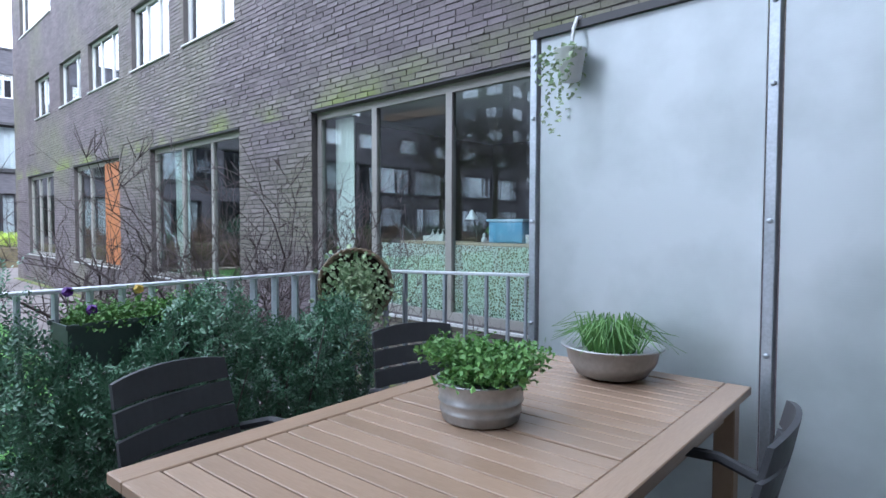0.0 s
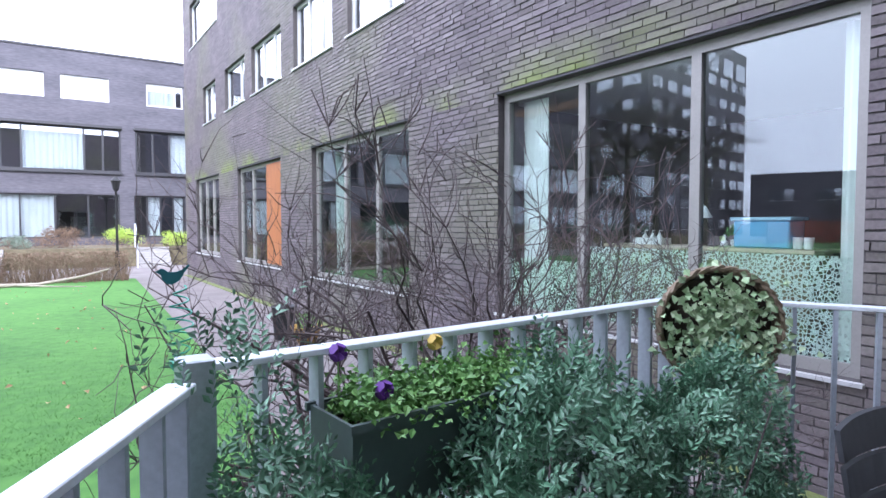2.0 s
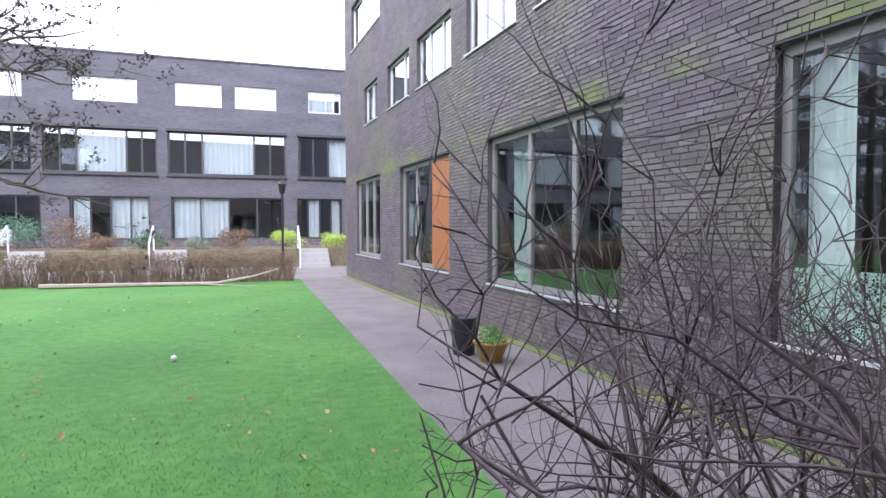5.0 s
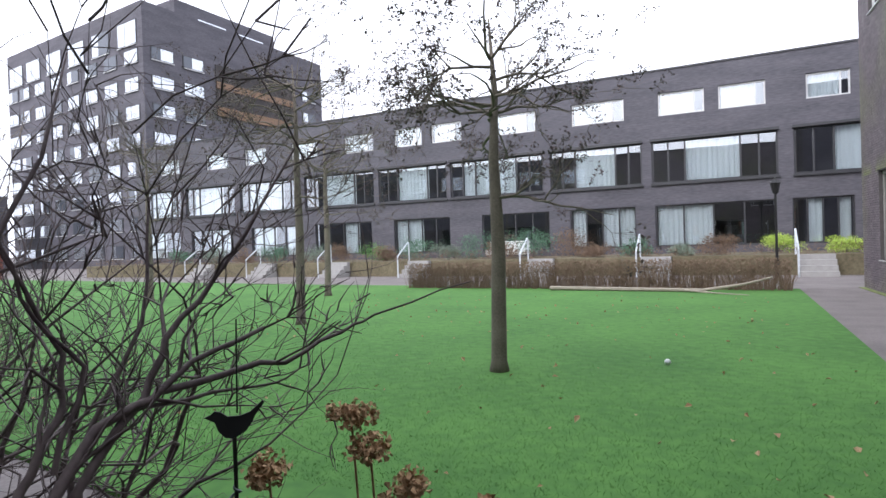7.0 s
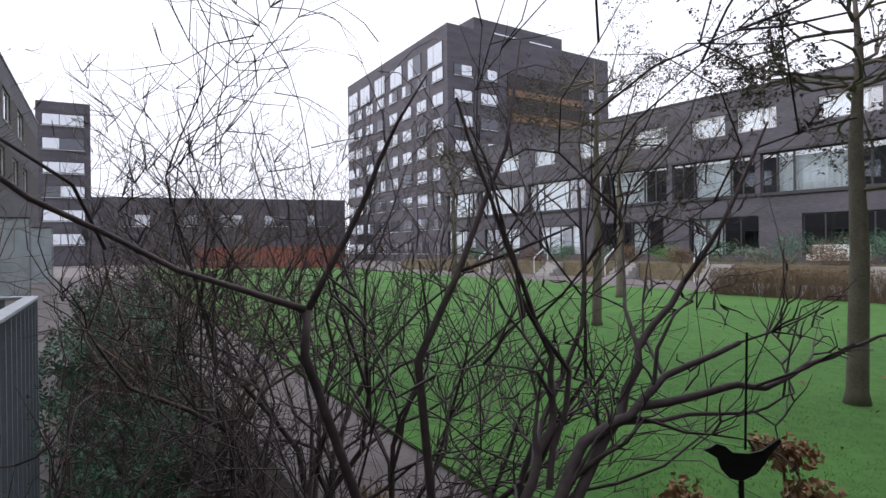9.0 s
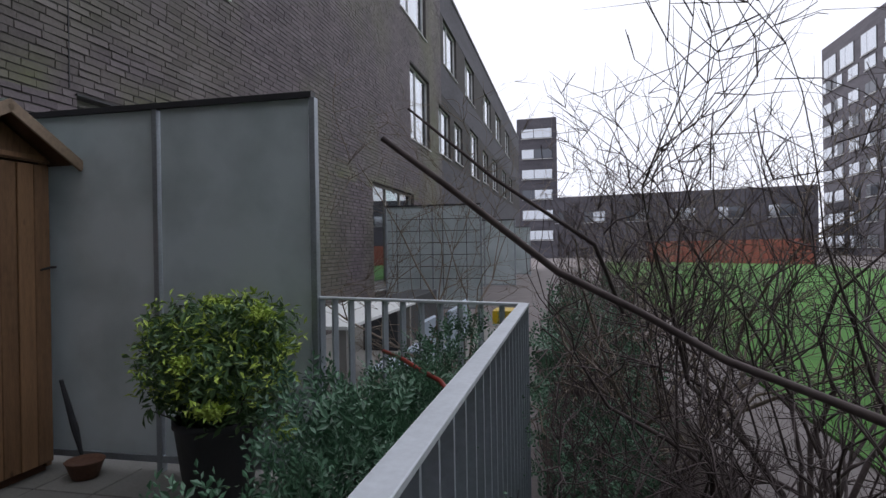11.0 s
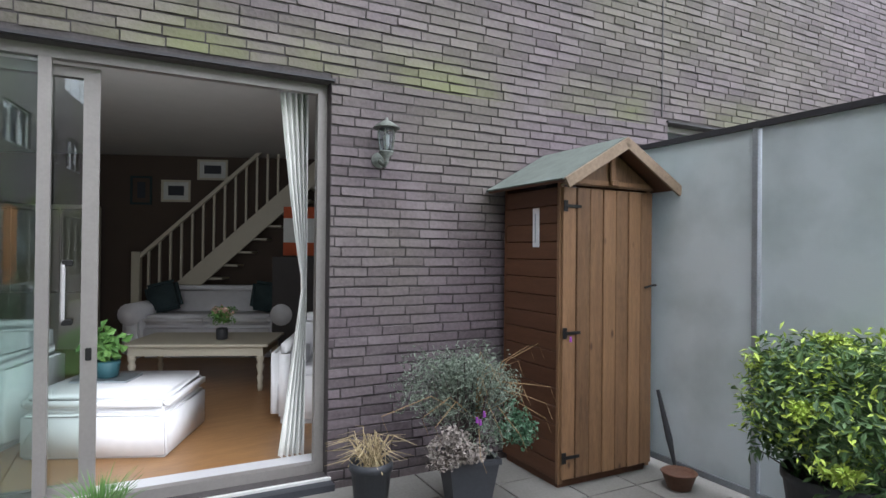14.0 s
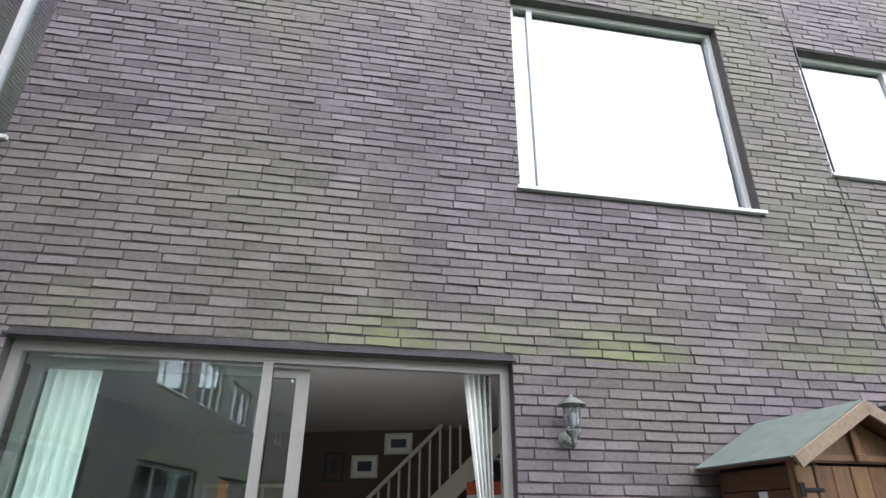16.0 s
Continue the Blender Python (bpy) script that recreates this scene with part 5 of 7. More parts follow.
for pts, radii_ in (([(-0.609, 3.272, 1.18), (-0.648, 3.19, 1.213), (-0.679, 3.12, 1.24), (-0.683, 3.04, 1.287), (-0.679, 2.96, 1.328), (-0.639, 2.855, 1.41), (-0.612, 2.80, 1.45)], [0.0056, 0.0043, 0.0040, 0.0037, 0.0037, 0.0031, 0.0025]),
                    ([(-0.609, 3.272, 1.18), (-0.612, 3.306, 1.235), (-0.598, 3.332, 1.288), (-0.588, 3.358, 1.345), (-0.572, 3.369, 1.392), (-0.562, 3.395, 1.45), (-0.535, 3.43, 1.52)], [0.0056, 0.0050, 0.0048, 0.0042, 0.0036, 0.0026, 0.0012]),
                    ([(-0.83, 3.06, 1.27), (-0.752, 3.011, 1.354), (-0.74, 2.901, 1.428), (-0.707, 2.813, 1.498)], [0.0025, 0.0025, 0.0022, 0.0012]),
                    ([(-0.646, 3.575, 1.221), (-0.577, 3.64, 1.254), (-0.50, 3.72, 1.30)], [0.0037, 0.0031, 0.0019])):
    from_bm("limb", tube(bmesh.new(), pts, radii_, 8), BARK, lm, smooth=True)

GREEN_PL = mat("green_feeder_plastic", (0.02, 0.30, 0.20), 0.4, bump=0)
FX, FY, FZ = 1.03, 2.91, 0.97
fd = root("coil_feeder", "green coiled bird feeder on the bare shrub by the gate post", "bird feeder")
bm = bmesh.new()
pts = [(FX + 0.03 * math.sin(min(1, k / 90) * 2.6) * math.cos(k * 0.45), FY + 0.03 * math.sin(min(1, k / 90) * 2.6) * math.sin(k * 0.45), FZ + 0.0022 * k) for k in range(100)]
tube(bm, pts, 0.0022, 4)
from_bm("coil", bm, GREEN_PL, fd)
bm = bmesh.new()
lathe(bm, [(0.001, 0.0), (0.02, 0.01), (0.028, 0.03), (0.026, 0.033), (0.001, 0.03)], 14, (FX, FY, FZ))
from_bm("cup", bm, GREEN_PL, fd)


def bird(name, m, material, label, size=1.0, stake=0.0):
    r_ = root(name, label, "garden ornament", m)
    out = [(-0.07, 0.03), (-0.055, 0.036), (-0.045, 0.044), (-0.03, 0.04), (-0.015, 0.028), (0.015, 0.028), (0.04, 0.036), (0.07, 0.062), (0.074, 0.056), (0.05, 0.024), (0.045, 0.012), (0.028, -0.012), (0.0, -0.028), (-0.022, -0.024), (-0.038, -0.006), (-0.045, 0.016)]
    bm = bmesh.new()
    fr = [bm.verts.new((x * size, -0.002, z * size)) for x, z in out]
    bk_ = [bm.verts.new((x * size, 0.002, z * size)) for x, z in out]
    bm.faces.new(fr), bm.faces.new(bk_[::-1])
    for i in range(len(out)):
        j = (i + 1) % len(out)
        bm.faces.new((fr[i], bk_[i], bk_[j], fr[j]))
    from_bm("silhouette", bm, material, r_)
    if stake:
        from_bm("stake", tube(bmesh.new(), [(0, 0, -stake), (0, 0, -0.026 * size)], 0.004, 5), BLACK_IRON, r_)
        bm = bmesh.new()
        tube(bm, [(0.05 * (k / 90) * math.cos(k * 0.5), 0.05 * (k / 90) * math.sin(k * 0.5), -0.1 - 0.0016 * k) for k in range(90)], 0.003, 4)
        from_bm("spiral", bm, TROUGH, r_)
        from_bm("rod", tube(bmesh.new(), [(0.006, 0, 0.026), (0.01, 0, 0.2)], 0.002, 4), BLACK_IRON, r_)
    return r_


bird("bird_ornament", pose(-0.25, 3.79, 0.935, 0, 0, 38), BLACK_IRON, "black flat metal bird on a stake before the lawn", 0.74, 1.35)
bird("bird_ornament", pose(FX - 0.02, FY - 0.02, FZ + 0.24, 0, 0, -20), mat("teal_paint", (0.01, 0.12, 0.13), 0.5, bump=0), "small teal metal bird on the bare shrub by the post", 0.55)
HYD = mat("dry_bloom", (0.28, 0.16, 0.08), 0.85, bump=0, color2=(0.52, 0.36, 0.20), island=0.7)
for k, (x, y, z) in enumerate(((-0.46, 4.50, 0.73), (-0.39, 4.49, 0.64), (-0.62, 4.30, 0.62), (-0.25, 4.45, 0.55), (-0.02, 4.50, 0.50))):
    hy = root("dried_hydrangea", "dry brown hydrangea head on a bare stalk before the lawn", "plant", group="dried hydrangea heads")
    p, nn_ = blob_points(260, (x, y, z), (0.065, 0.065, 0.05), 60 + k, 8, 0.5, 0.6)
    leaf_cloud("bloom", p, nn_, 0.022, HYD, hy, 60 + k, 0.9)
    from_bm("stalk", tube(bmesh.new(), [(x + 0.03, y, -0.42), (x + 0.02, y + 0.02, z * 0.5 - 0.2), (x, y, z)], 0.004, 5), DRY, hy)
# dry grass tufts in the bed
for k, (x, y) in enumerate(((-2.0, 4.9), (-1.6, 5.2), (-0.9, 4.6), (-2.6, 4.6), (0.2, 4.6), (-1.9, 4.5))):
    rgk = np.random.default_rng(k + 70)
    bm = bmesh.new()
    for i in range(130):
        a, o, h = rgk.uniform(0, 6.28), rgk.uniform(0.05, 0.28), rgk.uniform(0.15, 0.42)
        tube(bm, [(x, y, -0.42), (x + math.cos(a) * o * 0.5, y + math.sin(a) * o * 0.5, -0.42 + h), (x + math.cos(a) * o, y + math.sin(a) * o, -0.42 + h * 0.8)], [0.003, 0.003, 0.001], 3, cap=False)
    tagged(from_bm("dry_grass_tuft", bm, DRY), "dry straw-coloured grass tuft in the winter bed", "plant", "dry grass tufts")
flat("planting_bed", [P(-1.0, 3.8), (0.95, 2.6), (2.55, 2.66), (3.2, 4.6), (1.0, 4.9), P(-0.5, 5.3), P(2.0, 5.1), P(9, 5.0), P(9, 3.3), P(1.9, 3.8)], -0.41, SOIL, 0.02)

# ---- trees on the lawn ----
BED_TOP, BED_SIDE = 99, 0


def lawn_tree(base, h, crown_r, seed, r0=0.10, label="slim young tree with a sparse wide crown on the lawn"):
    t = root("lawn_tree", label, "tree", group="trees on the lawn")
    rgt = np.random.default_rng(seed)
    b = Vector(base)
    pts = [b + Vector((0, 0, -0.05)), b + Vector((0, 0, 0.15)), b + Vector((0.03, 0.02, h * 0.35)), b + Vector((0.0, 0.03, h * 0.6)), b + Vector((0.05, 0.0, h * 0.8)), b + Vector((0.0, 0.0, h))]
    from_bm("trunk", tube(bmesh.new(), pts, [r0 * 1.45, r0 * 1.02, r0 * 0.88, r0 * 0.66, r0 * 0.4, r0 * 0.1], 12), TRUNK, t, smooth=True)
    out = []
    for k in range(16):
        f = rgt.uniform(0.66, 0.95) if k else 0.5
        o = pts[0].lerp(pts[-1], f)
        a = k * 2.4
        d = Vector((math.cos(a), math.sin(a), rgt.uniform(0.05, 0.35)))
        grow(out, o, d, crown_r * rgt.uniform(0.7, 1.05), r0 * 0.24, 0, rgt, up=0.08, spread=0.6, levels=3, wiggle=0.2, kids=(3, 5))
    bm = bmesh.new()
    tips = []
    for p_, rd, lv in out:
        tube(bm, p_, rd, 5 if lv < 2 else 3, cap=False)
        if lv >= 2:
            tips += [p_[-1], p_[len(p_) // 2]]
    from_bm("crown", bm, TRUNK, t, smooth=True)
    tips = [q for q in tips if rgt.random() < 0.38]
    c = np.array([tuple(q) for q in tips for _ in range(7)]) + rgt.normal(0, 0.03, (len(tips) * 7, 3))
    leaf_cloud("foliage", c, np.tile([0, 0, 1.0], (len(c), 1)), 0.05, BARK, t, seed, 0.6)
    return t


lawn_tree((-1.83, 10.04, -0.42), 4.5, 1.6, 41)
lawn_tree((-7.35, 13.2, -0.42), 5.6, 2.0, 42)
lawn_tree((-10.9, 19.3, -0.42), 5.6, 2.2, 43, 0.11)
lawn_tree((-16.5, 17.0, -0.42), 5.4, 2.1, 44, 0.11)

# ---- far end of the lawn ----
lg = root("fallen_branch", "long pale fallen branch lying along the end of the lawn", "branch")
bm = bmesh.new()
tube(bm, [(-3.9, 21.6, -0.33), (-1.2, 21.3, -0.34), (0.6, 20.9, -0.33), (1.6, 20.7, -0.15), (2.3, 20.6, 0.05)], [0.07, 0.06, 0.05, 0.035, 0.02], 7)
tube(bm, [(0.1, 21.0, -0.33), (0.9, 20.4, -0.36), (1.7, 20.0, -0.37)], [0.03, 0.02, 0.01], 6)
from_bm("limb", bm, mat("pale_wood", (0.30, 0.26, 0.21), 0.8, vary=0.2), lg)
for i, (a, b) in enumerate((((-9.5, 22.6), (-3.2, 22.3)), ((-3.2, 22.3), (2.9, 21.9)))):
    rgk = np.random.default_rng(90 + i)
    d = Vector((b[0] - a[0], b[1] - a[1], 0))
    bm = bmesh.new()
    for k in range(1400):
        o = Vector((a[0], a[1], -0.42)) + d * rgk.random() + Vector((0, rgk.uniform(-0.3, 0.3), 0))
        tube(bm, [o, o + Vector((rgk.normal(0, 0.12), rgk.normal(0, 0.12), rgk.uniform(0.35, 0.85)))], [0.008, 0.004], 3, cap=False)
    c = np.stack([rgk.uniform(0, 1, 6000)] * 3, 1) * np.array(d) + np.array([a[0], a[1], 0]) + np.stack([rgk.normal(0, 0.05, 6000), rgk.uniform(-0.35, 0.35, 6000), rgk.uniform(0.1, 0.5, 6000)], 1)
    hd = root("bare_hedge", "low clipped bare beech hedge with brown twigs across the lawn's end", "hedge")
    from_bm("twig", bm, HEDGE_TWIG, hd)["kind"] = "stuff"
    leaf_cloud("dry_leaf", c, np.tile([0, 0, 1.0], (6000, 1)), 0.06, HEDGE_TWIG, hd, 5, 0.6)

lp = root("street_lamp", "black cast lamp post with a lantern head at the garden hedge", "street lamp", Matrix.Translation((3.05, 26.5, -0.42)))
bm = bmesh.new()
tube(bm, [(0, 0, 0), (0, 0, 0.7), (0, 0, 0.75), (0, 0, 3.0)], [0.09, 0.08, 0.05, 0.04], 10)
from_bm("post", bm, BLACK_IRON, lp)
from_bm("lantern", lathe(bmesh.new(), [(0.06, 3.0), (0.10, 3.05), (0.15, 3.35), (0.19, 3.38), (0.05, 3.52), (0.02, 3.6)], 10), BLACK_IRON, lp)

GARDEN = [(-2.0, 2.2, 0.9, LEAF_GREY), (1.0, 2.6, 0.7, LEAF_LIME), (3.2, 1.6, 0.9, LEAF_LIME), (5.5, 2.9, 0.8, HEDGE_TWIG), (9.0, 2.5, 0.8, LEAF_DARK), (10.8, 2.9, 0.6, HEDGE_TWIG), (12.3, 1.5, 1.3, HEDGE_TWIG), (14.0, 2.0, 1.5, LEAF_DARK), (15.6, 2.8, 1.2, HEDGE_TWIG), (17.2, 2.0, 1.5, LEAF_DARK),
          (18.4, 2.8, 0.9, LEAF_GREY), (20.8, 2.2, 1.3, LEAF_DARK), (22.2, 3.0, 0.9, HEDGE_TWIG), (23.4, 2.0, 1.1, LEAF_MID), (25.8, 2.6, 1.0, HEDGE_TWIG), (27.6, 2.4, 1.1, LEAF_GREY), (30.8, 2.4, 1.2, LEAF_DARK), (33.0, 2.5, 0.9, HEDGE_TWIG), (36.0, 2.3, 1.1, LEAF_GREY), (39.0, 2.5, 1.0, LEAF_DARK), (7.0, 3.2, 0.5, LEAF_GREY), (0.0, 3.4, 0.7, HEDGE_TWIG), (-4.5, 3.0, 1.1, HEDGE_TWIG)]
for k, (x, y, h, mt) in enumerate(GARDEN):
    c = M_O @ Vector((x, y, 0.35 + h * 0.45))
    leafy("garden_shrub", mt, tuple(c), (0.75 * h + 0.35, 0.7 * h + 0.3, h * 0.62), 1500, 0.10, 200 + k, ("brown bare" if mt is HEDGE_TWIG else "green leafy") + " winter shrub in the raised garden beds opposite", base=(c.x, c.y, 0.33))
gr = np.random.default_rng(77)
c = np.array([tuple(M_O @ Vector((gr.uniform(-8, 46), gr.uniform(2.8, 4.4), 0))) for _ in range(9000)])
c[:, 2] = gr.uniform(0.0, 0.75, 9000)
tagged(leaf_cloud("bed_grasses", c, np.tile([0, 0, 1.0], (9000, 1)), 0.22, HEDGE_TWIG, None, 78, 0.12), "dry brown grasses along the garden beds opposite", "plants", kind="stuff")
bn = root("garden_bench", "white garden sofa on the terrace opposite", "bench", M_O @ Matrix.Translation((15.5, 1.4, 0.36)))
box_part("seat", [(-1.1, 1.1, 0, 0.7, 0.15, 0.42)], CURTAIN, bn, bevel=0.03)
box_part("backrest", [(-1.1, 1.1, -0.18, -0.004, 0.15, 0.85)], CURTAIN, bn, bevel=0.03)

# ---- by the east wall: pots, door, mossy strip ----
OCHRE = mat("ochre_glaze", (0.35, 0.20, 0.04), 0.4, vary=0.2)
p1_ = potted("wall_planter", [(0.12, 0), (0.13, 0.01), (0.22, 0.24), (0.24, 0.25), (0.235, 0.27), (0.21, 0.25)], OCHRE, (3.95, 9.6, -0.44), "ochre glazed pot with low green plant at the brick wall", 0.23, 0.2)
p, nn_ = blob_points(500, (3.95, 9.6, -0.12), (0.24, 0.24, 0.14), 80, 8)
leaf_cloud("foliage", p, nn_, 0.05, LEAF_MID, p1_, 80)
potted("wall_planter", [(0.14, 0), (0.15, 0.01), (0.18, 0.48), (0.2, 0.5), (0.19, 0.52), (0.17, 0.49)], BLACK_PL, (3.80, 10.15, -0.44), "tall black pot beside the ochre pot at the brick wall", 0.46, 0.165)
tagged(box_part("moss_strip", [(-2.0, 23.2, 0.004, 0.16, -0.44, -0.425)], mat("moss", (0.10, 0.13, 0.04), 0.95, vary=0.4, scale=3, bump=0.6, color2=(0.20, 0.23, 0.08)), m=M_A), kind="structure")
box_part("door_1", [(13.52, 14.55, -0.09, -0.05, 0.45, 2.68)], mat("orange_wood", (0.36, 0.13, 0.045), 0.5, vary=0.15, scale=2, fine=18, bump=0.1, stretch=(6, 6, 1)), m=M_A)
tagged(bpy.data.objects["door_1"], kind="structure")

# ---- inside the wide east window ----
def curtain(name, m, x0, x1, y, z0, z1, label, folds=6.0, amp=0.03, tie=None):
    v_, n = [], max(20, int((x1 - x0) * 60))
    zs = np.linspace(z0, z1, 14)
    for z in zs:
        f = (z - z0) / (z1 - z0)
        for q in range(n + 1):
            u_ = q / n
            xx = x0 + (x1 - x0) * u_
            if tie:
                xx = x0 + (x1 - x0) * (1 - (1 - u_) * tie(f))
            v_.append((xx, y + amp * math.sin(u_ * folds * 6.28 + f * 0.8), z))
    f_ = [(r * (n + 1) + q, r * (n + 1) + q + 1, (r + 1) * (n + 1) + q + 1, (r + 1) * (n + 1) + q) for r in range(13) for q in range(n)]
    ob = mesh_ob(name, v_, f_, CURTAIN, m=m, smooth=True)
    return tagged(ob, label, "curtain")


curtain("curtain", M_A, 5.9, 6.28, -0.36, 0.42, 2.7, "sheer white curtain inside the wide window", 7)
curtain("curtain", M_A, 2.95, 3.10, -0.36, 0.42, 2.7, "white curtain edge inside the wide window", 3)
curtain("curtain", M_A, 8.4, 8.7, -0.4, 0.42, 2.7, "pale curtain inside the second window", 4)
curtain("curtain", M_A, 10.9, 11.5, -0.4, 0.42, 2.7, "pale curtain inside the second window", 6)
film = bpy.data.materials.new("spotted_film")
film.use_nodes = True
n_, l_ = film.node_tree.nodes, film.node_tree.links
vo, rp_, tc2, ms, tr_ = n_.new("ShaderNodeTexVoronoi"), n_.new("ShaderNodeMapRange"), n_.new("ShaderNodeTexCoord"), n_.new("ShaderNodeMixShader"), n_.new("ShaderNodeBsdfTransparent")
vo.feature = "DISTANCE_TO_EDGE"
vo.inputs["Scale"].default_value = 38
rp_.inputs["From Min"].default_value, rp_.inputs["From Max"].default_value = 0.13, 0.09
l_.new(tc2.outputs["Object"], vo.inputs["Vector"]), l_.new(vo.outputs["Distance"], rp_.inputs["Value"])
n_["Principled BSDF"].inputs["Base Color"].default_value = (0.80, 0.84, 0.80, 1)
n_["Principled BSDF"].inputs["Roughness"].default_value = 0.6
l_.new(rp_.outputs[0], ms.inputs[0]), l_.new(tr_.outputs[0], ms.inputs[1]), l_.new(n_["Principled BSDF"].outputs[0], ms.inputs[2])
l_.new(ms.outputs[0], n_["Material Output"].inputs[0])
for a, b, top_ in ((2.90, 3.98, 1.13), (4.10, 5.12, 1.13), (5.25, 6.25, 0.97)):
    tagged(box_part("window_film", [(a, b, -0.135, -0.132, 0.42, top_)], film, m=M_A), "white pebble-patterned privacy film on the lower window glass", "window film", "window films")
cabn = root("sideboard", "low wooden sideboard inside the wide window", "sideboard", M_A)
SIDE = mat("side_wood", (0.20, 0.13, 0.08), 0.5, stretch=(2, 2, 9))
box_part("body", [(3.50, 5.46, -1.25, -0.82, 0.38, 1.10)], SIDE, cabn)
for k in range(3):
    box_part("door", [(3.53 + 0.645 * k, 4.15 + 0.645 * k, -0.818, -0.80, 0.45, 1.06)], SIDE, cabn, bevel=0.004)
box_part("top", [(3.44, 5.50, -1.28, -0.77, 1.102, 1.135)], mat("side_top", (0.45, 0.36, 0.27), 0.5), cabn, bevel=0.004)
dl = root("desk_lamp", "white cone desk lamp on the sideboard", "lamp", M_A)
from_bm("shade", lathe(bmesh.new(), [(0.075, 1.40), (0.07, 1.41), (0.02, 1.50), (0.012, 1.515)], 16, (4.50, -1.0, 0)), WHITE_POT, dl)
from_bm("stand", tube(bmesh.new(), [(4.42, -1.0, 1.15), (4.44, -1.0, 1.29), (4.50, -1.0, 1.44)], 0.008, 6), BLACK_IRON, dl)
from_bm("base", lathe(bmesh.new(), [(0.05, 1.136), (0.05, 1.15), (0.01, 1.155)], 14, (4.42, -1.0, 0)), BLACK_IRON, dl)
bx = root("storage_box", "translucent blue storage box on the sideboard", "box", M_A)
box_part("box_body", [(3.68, 4.15, -1.15, -0.88, 1.136, 1.37)], mat("blue_plastic", (0.12, 0.36, 0.58), 0.4), bx, bevel=0.012)
box_part("box_lid", [(3.66, 4.17, -1.17, -0.86, 1.372, 1.40)], mat("lid_plastic", (0.38, 0.58, 0.72), 0.4), bx, bevel=0.005)
ty = root("bottle_tray", "pale grey plastic basket holding bottles on the sideboard", "basket", M_A)
box_part("basket_side", [(4.90, 5.24, -1.08, -1.07, 1.136, 1.20), (4.90, 5.24, -0.93, -0.92, 1.136, 1.20), (4.90, 4.91, -1.069, -0.931, 1.136, 1.20), (5.23, 5.24, -1.069, -0.931, 1.136, 1.20)], WHITE_POT, ty)
box_part("basket_base", [(4.911, 5.229, -1.069, -0.931, 1.136, 1.142)], WHITE_POT, ty)
for k, x in enumerate((4.98, 5.06, 5.15)):
    bt = root("bottle", "small white pump bottle in the grey basket on the sideboard", "bottle", M_A, group="bottles on the sideboard")
    from_bm("body", lathe(bmesh.new(), [(0.03, 1.143), (0.032, 1.21), (0.012, 1.235), (0.012, 1.25)], 12, (x, -1.0, 0)), WHITE_POT, bt)
    from_bm("pump", tube(bmesh.new(), [(x, -1.0, 1.25), (x, -1.0, 1.275), (x - 0.03, -1.0, 1.275)], 0.006, 6), SILL, bt)
for x in (3.56, 3.645):
    mg = root("mug", "small white mug on the sideboard's end", "mug", M_A, group="mugs on the sideboard")
    from_bm("body", lathe(bmesh.new(), [(0.033, 1.136), (0.038, 1.23), (0.034, 1.232), (0.03, 1.15)], 14, (x, -0.95, 0)), WHITE_POT, mg)
    from_bm("mug_handle", tube(bmesh.new(), [(x + 0.036, -0.95, 1.21), (x + 0.058, -0.95, 1.2), (x + 0.056, -0.95, 1.165), (x + 0.034, -0.95, 1.155)], 0.005, 6), WHITE_POT, mg)
fg = root("small_figurine", "small white animal figurine beside the storage box", "ornament", M_A)
bm = bmesh.new()
lathe(bm, [(0.02, 1.136), (0.032, 1.15), (0.03, 1.18), (0.012, 1.2), (0.018, 1.225), (0.006, 1.245)], 12, (4.27, -0.95, 0))
from_bm("body", bm, WHITE_POT, fg, smooth=True)
gpt = root("sill_plant", "small green leafy plant on the sideboard", "plant", M_A)
from_bm("pot", lathe(bmesh.new(), [(0.035, 1.136), (0.045, 1.20), (0.04, 1.20)], 14, (4.24, -1.08, 0)), WHITE_POT, gpt)
p, nn_ = blob_points(160, (4.24, -1.08, 1.27), (0.07, 0.07, 0.06), 611, 6, 0.3)
leaf_cloud("foliage", p, nn_, 0.04, LEAF_MID, gpt, 611, 0.6)

# ---- glazed door of the terrace, its sliding leaf open ----
dw = window("door_2", M_B, 0.0, 2.95, 0.06, 2.55, (1.52,), "wide grey aluminium sliding door standing half open onto the terrace", sill=False, open_bay=0, bar=0.06)
leaf = box_part("door_leaf_frame", [(1.27, 1.35, -0.225, -0.175, 0.10, 2.48), (2.80, 2.86, -0.225, -0.175, 0.10, 2.48), (1.35, 2.80, -0.225, -0.175, 2.42, 2.48), (1.35, 2.80, -0.225, -0.175, 0.10, 0.18)], ALU, dw)
box_part("door_leaf_pane", [(1.35, 2.80, -0.205, -0.195, 0.18, 2.42)], GLASS, dw)
bm = bmesh.new()
tube(bm, [(1.40, -0.172, 1.40), (1.43, -0.13, 1.40), (1.43, -0.125, 1.38), (1.43, -0.125, 1.10), (1.43, -0.13, 1.08), (1.40, -0.172, 1.08)], 0.012, 8)
from_bm("door_handle", bm, SILL, dw, "brushed bar handle with black brackets")
for z_ in (1.40, 1.08):
    box_part("handle_bracket", [(1.385, 1.435, -0.172, -0.118, z_ - 0.016, z_ + 0.016)], BLACK_IRON, dw, bevel=0.004)
box_part("door_lock", [(1.295, 1.325, -0.175, -0.168, 0.86, 0.93)], BLACK_IRON, dw, bevel=0.004)
tagged(box_part("threshold_inner", [(0.0, 2.95, -0.298, -0.153, 0.057, 0.116)], WHITE_POT, m=M_B), kind="structure")
